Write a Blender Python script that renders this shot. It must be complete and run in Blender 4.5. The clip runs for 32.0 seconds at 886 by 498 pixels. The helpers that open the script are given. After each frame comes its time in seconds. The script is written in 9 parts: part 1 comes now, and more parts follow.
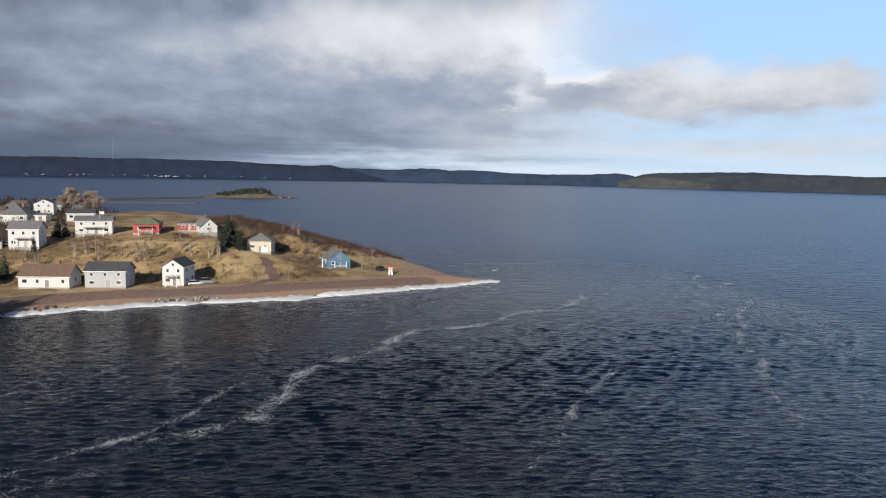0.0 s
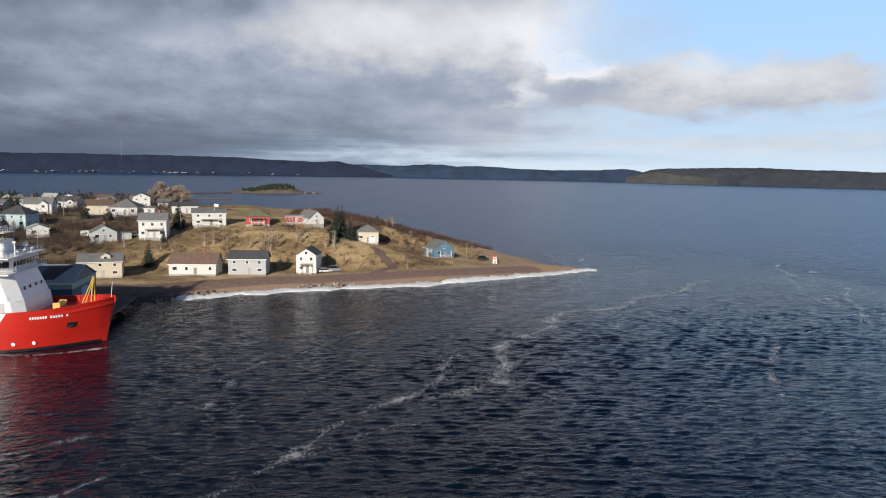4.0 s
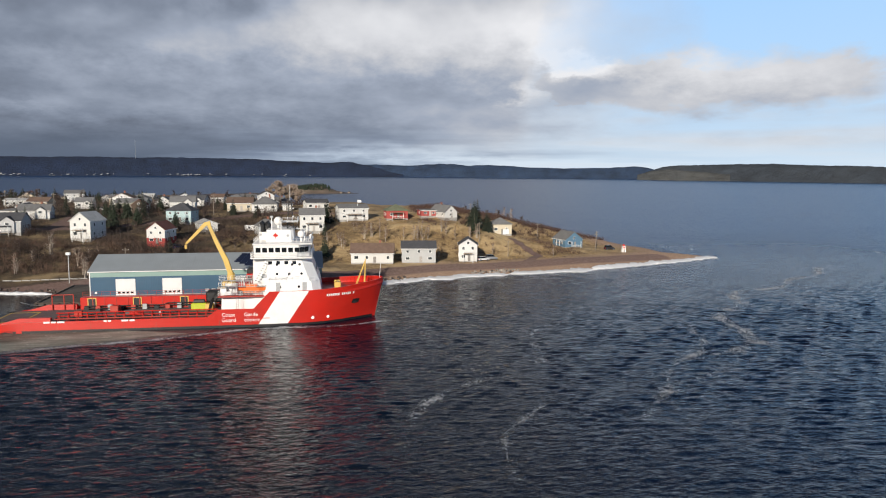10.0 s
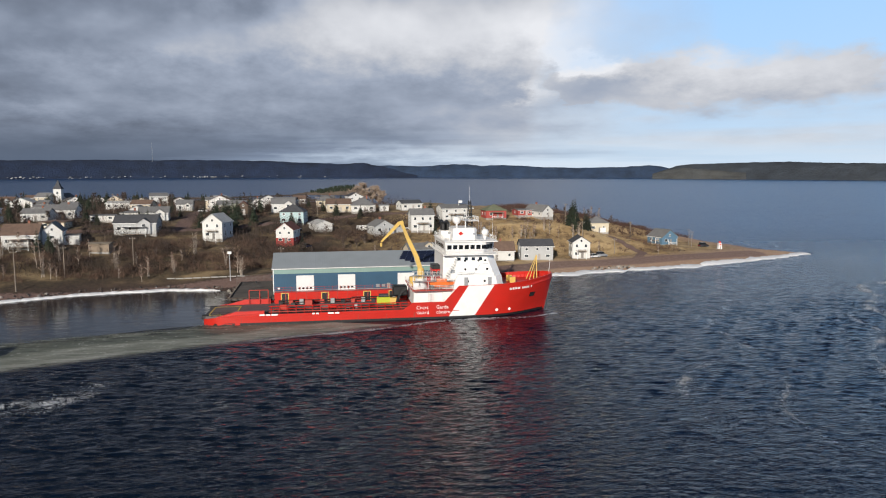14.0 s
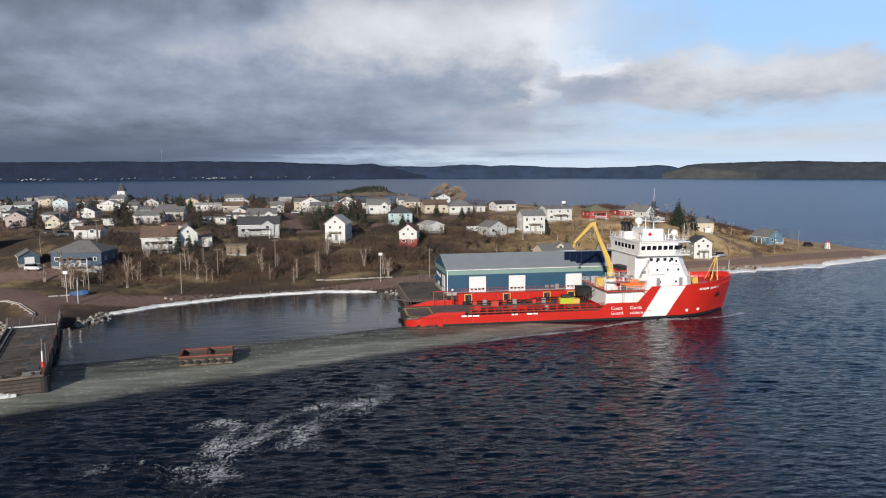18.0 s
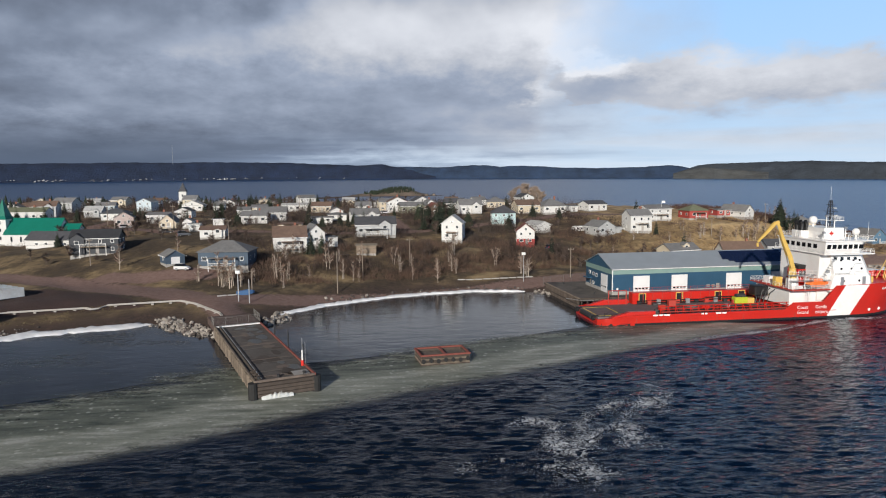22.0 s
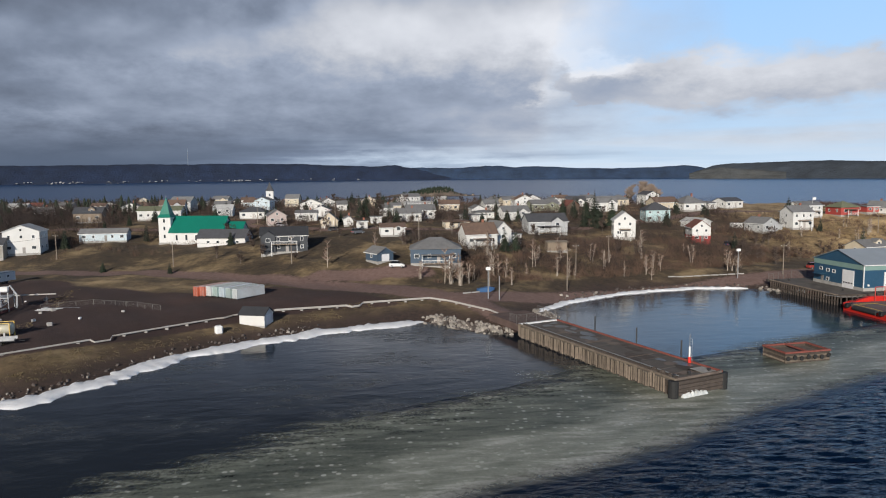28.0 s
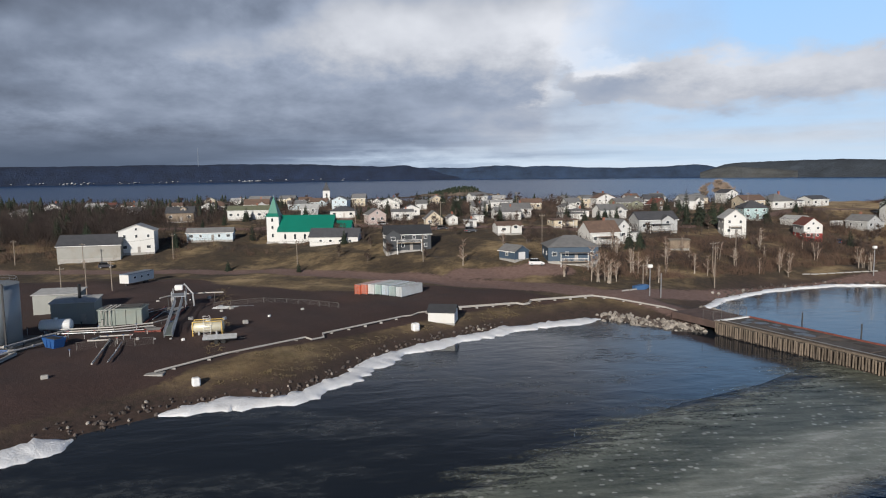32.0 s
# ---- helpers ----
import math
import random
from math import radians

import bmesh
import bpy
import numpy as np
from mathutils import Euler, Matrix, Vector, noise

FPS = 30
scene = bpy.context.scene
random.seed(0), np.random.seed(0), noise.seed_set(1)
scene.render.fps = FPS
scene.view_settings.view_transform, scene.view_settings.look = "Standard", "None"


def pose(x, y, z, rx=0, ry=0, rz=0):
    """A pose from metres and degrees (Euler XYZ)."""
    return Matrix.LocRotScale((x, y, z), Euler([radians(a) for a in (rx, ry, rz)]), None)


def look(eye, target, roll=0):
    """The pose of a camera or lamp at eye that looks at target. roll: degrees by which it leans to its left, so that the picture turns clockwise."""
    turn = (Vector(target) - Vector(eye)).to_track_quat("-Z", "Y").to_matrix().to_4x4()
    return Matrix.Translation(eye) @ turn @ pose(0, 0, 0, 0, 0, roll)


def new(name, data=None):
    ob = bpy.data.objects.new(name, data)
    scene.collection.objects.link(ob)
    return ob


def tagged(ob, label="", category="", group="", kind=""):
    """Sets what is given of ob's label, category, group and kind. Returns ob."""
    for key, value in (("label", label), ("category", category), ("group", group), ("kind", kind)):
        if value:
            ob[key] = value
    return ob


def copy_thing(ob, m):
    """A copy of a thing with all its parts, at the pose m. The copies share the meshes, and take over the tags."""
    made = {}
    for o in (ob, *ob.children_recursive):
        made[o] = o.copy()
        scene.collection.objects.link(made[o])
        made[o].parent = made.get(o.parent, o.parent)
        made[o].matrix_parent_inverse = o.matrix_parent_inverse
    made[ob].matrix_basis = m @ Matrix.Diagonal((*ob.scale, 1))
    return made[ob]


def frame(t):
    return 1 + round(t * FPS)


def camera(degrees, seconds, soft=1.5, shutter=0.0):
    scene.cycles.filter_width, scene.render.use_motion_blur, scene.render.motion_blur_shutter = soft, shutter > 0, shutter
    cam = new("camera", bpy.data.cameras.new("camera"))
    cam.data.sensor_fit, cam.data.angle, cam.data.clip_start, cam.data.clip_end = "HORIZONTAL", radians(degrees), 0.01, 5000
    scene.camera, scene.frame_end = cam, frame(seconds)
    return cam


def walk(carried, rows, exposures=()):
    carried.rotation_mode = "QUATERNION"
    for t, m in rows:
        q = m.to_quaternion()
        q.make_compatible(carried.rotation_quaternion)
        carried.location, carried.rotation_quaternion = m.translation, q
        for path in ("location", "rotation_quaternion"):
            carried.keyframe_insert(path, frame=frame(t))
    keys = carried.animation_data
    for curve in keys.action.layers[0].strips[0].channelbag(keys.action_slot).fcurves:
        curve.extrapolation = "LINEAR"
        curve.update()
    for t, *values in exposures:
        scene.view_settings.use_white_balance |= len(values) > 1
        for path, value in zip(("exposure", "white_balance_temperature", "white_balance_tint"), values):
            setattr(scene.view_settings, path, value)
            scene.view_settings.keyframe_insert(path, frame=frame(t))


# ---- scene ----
cam = camera(66.0, 32.0, 1.1)
PATH = [
    (0, (4.663, 15.692, 35.900), (4.928, 17.664, 35.700), 1.02),
    (1, (-5.337, 14.956, 35.740), (-5.071, 16.928, 35.535), 1.09),
    (2, (-15.207, 12.884, 35.170), (-14.943, 14.855, 34.962), 1.08),
    (3, (-24.954, 10.415, 34.893), (-24.690, 12.386, 34.681), 1.02),
    (5.5, (-47.229, 3.312, 33.793), (-46.980, 5.285, 33.582), 0.69),
    (6, (-51.772, 2.245, 33.865), (-51.525, 4.218, 33.652), 0.60),
    (7, (-61.702, 0.641, 33.343), (-61.450, 2.614, 33.131), 0.65),
    (8, (-71.461, -0.739, 33.057), (-71.201, 1.233, 32.844), 0.42),
    (9, (-79.434, -3.610, 32.748), (-79.180, -1.637, 32.534), 0.40),
    (10, (-87.760, -6.121, 32.458), (-87.514, -4.148, 32.245), 0.33),
    (11, (-96.819, -8.533, 32.195), (-96.582, -6.559, 31.983), 0.10),
    (12, (-106.613, -10.447, 32.263), (-106.380, -8.472, 32.052), 0.08),
    (13, (-116.792, -11.945, 32.634), (-116.567, -9.970, 32.421), -0.04),
    (14, (-127.745, -12.460, 32.710), (-127.525, -10.484, 32.498), -0.10),
    (16.5, (-155.993, -9.485, 32.862), (-155.771, -7.508, 32.652), -0.21),
    (17, (-161.443, -8.788, 32.895), (-161.222, -6.812, 32.685), -0.22),
    (18, (-171.792, -8.341, 33.125), (-171.579, -6.364, 32.914), -0.31),
    (19, (-182.390, -7.150, 33.141), (-182.178, -5.173, 32.930), -0.32),
    (20, (-191.607, -5.990, 33.049), (-191.398, -4.012, 32.838), -0.39),
    (21, (-202.376, -5.099, 33.153), (-202.170, -3.121, 32.942), -0.40),
    (22, (-213.239, -3.946, 33.050), (-213.038, -1.968, 32.841), -0.40),
    (23, (-223.775, -2.082, 32.822), (-223.575, -0.103, 32.613), -0.42),
    (24, (-234.344, 0.026, 32.514), (-234.145, 2.006, 32.307), -0.50),
    (25, (-244.061, 1.673, 32.297), (-243.865, 3.652, 32.090), -0.50),
    (27.5, (-268.462, 4.961, 31.975), (-268.274, 6.942, 31.770), -0.57),
    (28, (-273.439, 5.809, 31.875), (-273.254, 7.790, 31.669), -0.58),
    (29, (-282.511, 6.921, 31.823), (-282.327, 8.902, 31.619), -0.58),
    (30, (-292.850, 7.949, 31.694), (-292.671, 9.930, 31.490), -0.58),
    (31, (-302.288, 8.432, 31.777), (-302.112, 10.414, 31.572), -0.67),
    (32, (-311.791, 9.099, 31.794), (-311.618, 11.081, 31.588), -0.75),
]
walk(cam, [(t, look(eye, target, roll)) for t, eye, target, roll in PATH],
     [(0, 0.08, 5950, 10), (9, 0.04, 6080, 10), (20, 0.0, 5840, 10), (32, -0.02, 5850, 10)])

# ---- world and sun ----
SUN_AZIMUTH, SUN_ELEVATION = radians(201), radians(19)


def nodes_of(tree):
    tree.nodes.clear()
    return tree.nodes, tree.links


def add(tree, kind, *pairs, **values):
    """A node with its inputs set or linked (pairs of input and value or socket) and its properties."""
    n = tree.nodes.new(kind)
    for key, value in values.items():
        setattr(n, key, value)
    for slot, value in pairs:
        if isinstance(value, bpy.types.NodeSocket):
            tree.links.new(value, n.inputs[slot])
        else:
            n.inputs[slot].default_value = value
    return n


def math_node(tree, op, a, b=0.0, clamp=False):
    n = add(tree, "ShaderNodeMath", (0, a), (1, b), operation=op)
    n.use_clamp = clamp
    return n.outputs[0]


def ramp(tree, fac, stops, mode="LINEAR"):
    """A colour ramp: stops of (place, value or colour)."""
    n = add(tree, "ShaderNodeValToRGB", (0, fac))
    n.color_ramp.interpolation = mode
    el = n.color_ramp.elements
    while len(el) < len(stops):
        el.new(0.5)
    for e, (p, c) in zip(el, stops):
        e.position = p
        e.color = (c, c, c, 1) if isinstance(c, (int, float)) else (*c, 1)
    return n.outputs[0]


def mix_col(tree, fac, a, b, mode="MIX"):
    n = add(tree, "ShaderNodeMix", data_type="RGBA", blend_type=mode)
    for slot, value in ((0, fac), (6, a), (7, b)):
        if isinstance(value, bpy.types.NodeSocket):
            tree.links.new(value, n.inputs[slot])
        else:
            n.inputs[slot].default_value = (*value, 1) if isinstance(value, tuple) else value
    return n.outputs[2]


def build_world():
    w = bpy.data.worlds.new("sky")
    scene.world = w
    w.use_nodes = True
    t = w.node_tree
    nodes_of(t)
    sky = add(t, "ShaderNodeTexSky", sky_type="NISHITA", sun_disc=False, sun_elevation=SUN_ELEVATION,
              sun_rotation=SUN_AZIMUTH, altitude=30, air_density=1.0, dust_density=0.6, ozone_density=1.2)
    co = add(t, "ShaderNodeTexCoord").outputs["Generated"]
    x, y, z = add(t, "ShaderNodeSeparateXYZ", (0, co)).outputs
    az = math_node(t, "ARCTAN2", x, y)                       # 0 ahead, grows to the right
    zc = math_node(t, "MAXIMUM", z, 0.0)

    def lin(v, gain, shift, clamp=False):
        return math_node(t, "ADD", math_node(t, "MULTIPLY", v, gain), shift, clamp)

    def total(*values):
        res = values[0]
        for v in values[1:]:
            res = math_node(t, "ADD", res, v)
        return res
    # cloud lumps that flatten towards the horizon, lit from above
    u, v = lin(az, 10.0, 0), math_node(t, "MULTIPLY", math_node(t, "LOGARITHM", lin(zc, 1.0, 0.075), math.e), 4.2)

    def lumps(du, dv, scale, detail=6.0, rough=0.52):
        p = add(t, "ShaderNodeCombineXYZ", (0, lin(u, 1.0, du)), (1, lin(v, 1.0, dv)), (2, 3.3)).outputs[0]
        return add(t, "ShaderNodeTexNoise", ("Vector", p), ("Scale", scale), ("Detail", detail), ("Roughness", rough)).outputs["Fac"]
    d0, d1, big, fine = lumps(0, 0, 0.62, 7.0, 0.5), lumps(-0.15, 0.5, 0.62, 4.0, 0.48), lumps(5, 2, 0.28, 4.0), lumps(9, 4, 1.9, 8.0, 0.6)
    streak = add(t, "ShaderNodeTexNoise", ("Vector", add(t, "ShaderNodeCombineXYZ", (0, lin(az, 3.4, 0)), (1, lin(zc, 66.0, 0)), (2, 4.0)).outputs[0]), ("Scale", 0.8), ("Detail", 5.0)).outputs["Fac"]
    # cloud banks: soft ellipses in azimuth and height, their edges frayed by the lumps
    wa = total(az, lin(d0, 0.22, -0.11), lin(fine, 0.10, -0.05))
    we = total(zc, lin(d1, 0.08, -0.04), lin(fine, 0.045, -0.0225))

    def bank(a0, e0, ra, re, gain):
        p, q = lin(wa, 1 / ra, -a0 / ra), lin(we, 1 / re, -e0 / re)
        r2 = math_node(t, "ADD", math_node(t, "MULTIPLY", p, p), math_node(t, "MULTIPLY", q, q))
        return math_node(t, "MULTIPLY", math_node(t, "POWER", math.e, math_node(t, "MULTIPLY", r2, -1.0)), gain)
    # cover: closed to the left, open to the upper right, a row of cumulus and a thin veil low down
    closed = lin(wa, -4.6, 2.12, True)
    row = lin(total(bank(0.34, 0.130, 0.10, 0.040, 1.0), bank(0.50, 0.118, 0.17, 0.034, 1.0), bank(0.63, 0.130, 0.08, 0.026, 0.8), bank(0.40, 0.195, 0.05, 0.02, 0.35)), 1.7, -0.40, True)
    veil = math_node(t, "MULTIPLY", lin(we, -14.0, 1.55, True), lin(streak, 2.4, -0.55, True))
    cover = math_node(t, "MAXIMUM", math_node(t, "MAXIMUM", closed, row), veil)
    # light in the clouds: grey bases to the left, lit heads ahead
    lit = total(lin(math_node(t, "SUBTRACT", d0, d1), 0.40, 0.535), lin(fine, 0.22, -0.11), lin(big, 0.22, -0.11),
                math_node(t, "MULTIPLY", lin(az, -2.2, 0.05, True), -0.12), math_node(t, "MULTIPLY", lin(az, 3.2, 0.0, True), 0.20),
                bank(-0.50, 0.235, 0.36, 0.045, -0.16), bank(-0.24, 0.175, 0.20, 0.028, 0.12), bank(-0.36, 0.085, 0.16, 0.016, 0.05),
                bank(-0.40, 0.045, 0.40, 0.040, -0.10), bank(-0.02, 0.200, 0.14, 0.040, 0.22), bank(0.12, 0.195, 0.16, 0.045, 0.15), bank(0.25, 0.190, 0.11, 0.040, 0.21),
                bank(0.315, 0.157, 0.040, 0.011, 0.45), bank(0.255, 0.120, 0.020, 0.012, 0.25), bank(0.14, 0.118, 0.14, 0.028, -0.14),
                bank(0.335, 0.130, 0.06, 0.016, -0.14), bank(0.02, 0.080, 0.30, 0.025, -0.04), bank(0.50, 0.140, 0.16, 0.018, 0.12), bank(0.48, 0.100, 0.18, 0.014, -0.08),
                math_node(t, "MULTIPLY", lin(zc, 6.0, -1.6, True), -0.80))
    grey = ramp(t, lit, [(0.10, (0.62, 0.70, 0.86)), (0.26, (1.30, 1.46, 1.80)), (0.42, (2.35, 2.62, 3.15)), (0.56, (3.7, 4.0, 4.6)), (0.74, (5.9, 5.8, 5.8)), (1.0, (8.6, 8.3, 8.0))])
    # the strip low over the far shore: slate to the left, pale to the right, with bright streaks
    low = total(lin(az, 1.0, 0.33), lin(streak, 1.3, -0.65), math_node(t, "MULTIPLY", lin(az, 3.0, 0.5, True), 0.10), bank(0.05, 0.033, 0.22, 0.012, 0.26))
    lowc = ramp(t, low, [(0.08, (1.15, 1.40, 1.85)), (0.34, (2.1, 2.5, 3.2)), (0.58, (4.6, 5.2, 5.9)), (0.85, (7.0, 7.6, 8.0))])
    cloud = mix_col(t, lin(zc, -20.0, 1.42, True), grey, lowc)
    clear = ramp(t, zc, [(0.03, (6.0, 7.3, 8.3)), (0.12, (5.0, 7.0, 9.0)), (0.26, (4.1, 6.4, 9.3))])
    blue = mix_col(t, lin(zc, -9.0, 3.4, True), mix_col(t, 1.0, sky.outputs[0], (0.15, 0.24, 0.44), "MULTIPLY"), clear)
    col = mix_col(t, cover, blue, cloud)
    bg = add(t, "ShaderNodeBackground", ("Color", col), ("Strength", 0.1))
    add(t, "ShaderNodeOutputWorld", ("Surface", bg.outputs[0]))


build_world()
sun_data = bpy.data.lights.new("sun", "SUN")
sun_data.energy, sun_data.angle, sun_data.color = 5.0, radians(1.2), (1.0, 0.875, 0.71)
sun = new("sun", sun_data)
sun.matrix_world = look((0, 0, 0), (-math.sin(SUN_AZIMUTH) * math.cos(SUN_ELEVATION), -math.cos(SUN_AZIMUTH) * math.cos(SUN_ELEVATION), -math.sin(SUN_ELEVATION)))
sun.location = (-200, -300, 200)

# ---- materials ----
def material(name, base=(0.5, 0.5, 0.5), rough=0.7, metal=0.0, vary=0.12, scale=3.0, grain=25.0, bump=0.15, dist=0.02, rand=0.0, dirt=None, dirt_amount=0.35, space="Object"):
    """A surface with its colour varied at two scales, a fine relief, and optional stains."""
    m = bpy.data.materials.new(name)
    m.use_nodes = True
    t = m.node_tree
    nodes_of(t)
    co = add(t, "ShaderNodeTexCoord").outputs[space]
    n1 = add(t, "ShaderNodeTexNoise", ("Vector", co), ("Scale", scale), ("Detail", 5.0)).outputs["Fac"]
    n2 = add(t, "ShaderNodeTexNoise", ("Vector", co), ("Scale", grain), ("Detail", 3.0)).outputs["Fac"]
    k = math_node(t, "ADD", math_node(t, "MULTIPLY", n1, 0.65), math_node(t, "MULTIPLY", n2, 0.35))
    lo = tuple(c * (1 - vary) for c in base)
    hi = tuple(min(1.0, c * (1 + vary)) for c in base)
    col = ramp(t, k, [(0.3, lo), (0.7, hi)])
    if rand:
        r = add(t, "ShaderNodeObjectInfo").outputs["Random"]
        g = math_node(t, "ADD", math_node(t, "MULTIPLY", r, 2 * rand), 1 - rand)
        gc = add(t, "ShaderNodeCombineColor", (0, g), (1, g), (2, g)).outputs[0]
        col = mix_col(t, 1.0, col, gc, "MULTIPLY")
    if dirt:
        n3 = add(t, "ShaderNodeTexNoise", ("Vector", co), ("Scale", scale * 0.45), ("Detail", 7.0), ("Roughness", 0.65)).outputs["Fac"]
        col = mix_col(t, math_node(t, "MULTIPLY", ramp(t, n3, [(0.48, 0.0), (0.68, 1.0)]), dirt_amount), col, dirt)
    bs = add(t, "ShaderNodeBsdfPrincipled", ("Base Color", col), ("Roughness", rough), ("Metallic", metal))
    if bump:
        b = add(t, "ShaderNodeBump", ("Strength", bump), ("Distance", dist), ("Height", n2))
        t.links.new(b.outputs[0], bs.inputs["Normal"])
    add(t, "ShaderNodeOutputMaterial", ("Surface", bs.outputs[0]))
    return m


def ribbed(name, base, period, rough=0.5, metal=0.0, depth=0.03, axis=0, vary=0.1, dirt=None):
    """Cladding with ribs or boards a period apart along one axis of the object."""
    m = material(name, base, rough, metal, vary, 0.35, 8.0, 0.0, dirt=dirt)
    t = m.node_tree
    co = add(t, "ShaderNodeTexCoord").outputs["Object"]
    v = add(t, "ShaderNodeSeparateXYZ", (0, co)).outputs[axis]
    saw = math_node(t, "FRACT", math_node(t, "DIVIDE", v, period))
    b = add(t, "ShaderNodeBump", ("Strength", 0.7), ("Distance", depth), ("Height", saw))
    bs = next(n for n in t.nodes if n.type == "BSDF_PRINCIPLED")
    t.links.new(b.outputs[0], bs.inputs["Normal"])
    return m


def shingle(name, base):
    """Asphalt shingles: courses and slots as fine relief and tone."""
    m = material(name, base, 0.9, 0.0, 0.22, 0.8, 14.0, 0.4, 0.02, rand=0.08)
    return m


def water_material(name, base, chop, rough, scale=1.0, swell=1.0, wide=0.0, far_blue=None):
    m = bpy.data.materials.new(name)
    m.use_nodes = True
    t = m.node_tree
    nodes_of(t)
    co = add(t, "ShaderNodeTexCoord").outputs["Object"]
    st = add(t, "ShaderNodeMapping", ("Vector", co), ("Rotation", (0, 0, radians(-12))), ("Scale", (0.5, 1.0, 1.0))).outputs[0]
    a = add(t, "ShaderNodeTexNoise", ("Vector", st), ("Scale", 0.34 * scale), ("Detail", 3.0), ("Roughness", 0.5), ("Distortion", 0.4)).outputs["Fac"]
    b = add(t, "ShaderNodeTexNoise", ("Vector", st), ("Scale", 1.1 * scale), ("Detail", 4.0), ("Roughness", 0.6)).outputs["Fac"]
    gust = add(t, "ShaderNodeTexNoise", ("Vector", co), ("Scale", 0.012), ("Detail", 4.0)).outputs["Fac"]
    near = add(t, "ShaderNodeAttribute", attribute_name="near").outputs["Fac"]
    a = math_node(t, "MULTIPLY", a, math_node(t, "SUBTRACT", swell, math_node(t, "MULTIPLY", near, swell - 0.2)))
    hgt = math_node(t, "ADD", a, math_node(t, "MULTIPLY", b, math_node(t, "ADD", math_node(t, "MULTIPLY", near, 0.28), 0.14)))
    hgt = math_node(t, "MULTIPLY", hgt, math_node(t, "ADD", math_node(t, "MULTIPLY", gust, 0.9), 0.55))
    bp = add(t, "ShaderNodeBump", ("Strength", 1.0), ("Distance", chop), ("Height", hgt)).outputs[0]
    # base colour turns bluer far off, standing in for reflected blue sky
    bs = add(t, "ShaderNodeBsdfPrincipled", ("Base Color", mix_col(t, add(t, "ShaderNodeAttribute", attribute_name="far_blue").outputs["Fac"], base, far_blue or base)), ("Roughness", math_node(t, "SUBTRACT", rough + wide, math_node(t, "MULTIPLY", near, wide))), ("IOR", 1.33), ("Normal", bp))
    add(t, "ShaderNodeOutputMaterial", ("Surface", bs.outputs[0]))
    return m


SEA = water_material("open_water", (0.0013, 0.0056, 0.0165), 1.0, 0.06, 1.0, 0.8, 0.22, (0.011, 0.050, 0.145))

# ---- the lie of the land ----
SHORE = [(-900, -200), (-520, -120), (-420, 10), (-380, 62), (-357, 89), (-350, 97), (-342, 103), (-334, 107), (-326, 107), (-319, 115), (-314, 126), (-306, 135), (-286, 148), (-264, 156),
         (-247, 141), (-236, 152), (-237, 162), (-227, 173), (-207, 185), (-185, 190.5), (-164, 186), (-150, 184), (-92, 190), (-83, 199), (-58, 209.5), (-33, 216.5), (-4, 224), (20, 236), (57, 256)]
BACK = [(44, 266), (34, 290), (22, 320), (-5, 350), (-40, 385), (-85, 440), (-130, 520), (-180, 610), (-260, 700), (-420, 770), (-900, 850)]
LAND = np.array(SHORE + BACK, float)
COL_X = [-1000, -450, -395, -350, -304, -271, -240, -184, -158, -130, -103, -68, -48, -29, -8, 10, 60]
TOE_Y = [250, 238, 238, 225, 195, 185, 188, 205, 210, 230, 228, 234, 240, 240, 246, 250, 260]
TOP_Y = [330, 270, 265, 270, 228, 204, 222, 243, 240, 268, 262, 270, 276, 266, 262, 262, 270]
TOE_Z = [3.5, 3.2, 3.2, 3.3, 3.5, 3.6, 3.6, 3.6, 3.4, 3.0, 3.0, 2.7, 2.3, 2.5, 2.6, 2.5, 2.0]
TOP_Z = [8, 7.2, 7.3, 8.5, 8.1, 7.6, 9, 8.3, 7.2, 10, 10, 13.2, 13, 8.5, 4, 2.6, 2.0]


def smooth(k):
    k = np.clip(k, 0, 1)
    return k * k * (3 - 2 * k)


def line_distance(px, py, line, closed=False):
    best = np.full(px.shape, 1e9)
    pts = list(line) + ([line[0]] if closed else [])
    for (ax, ay), (bx, by) in zip(pts[:-1], pts[1:]):
        dx, dy = bx - ax, by - ay
        k = np.clip(((px - ax) * dx + (py - ay) * dy) / (dx * dx + dy * dy), 0, 1)
        best = np.minimum(best, np.hypot(px - ax - k * dx, py - ay - k * dy))
    return best


def inside(px, py, ring):
    res = np.zeros(px.shape, bool)
    n = len(ring)
    for i in range(n):
        (ax, ay), (bx, by) = ring[i], ring[(i + 1) % n]
        if ay == by:
            continue
        res ^= ((ay > py) != (by > py)) & (px < (bx - ax) * (py - ay) / (by - ay) + ax)
    return res


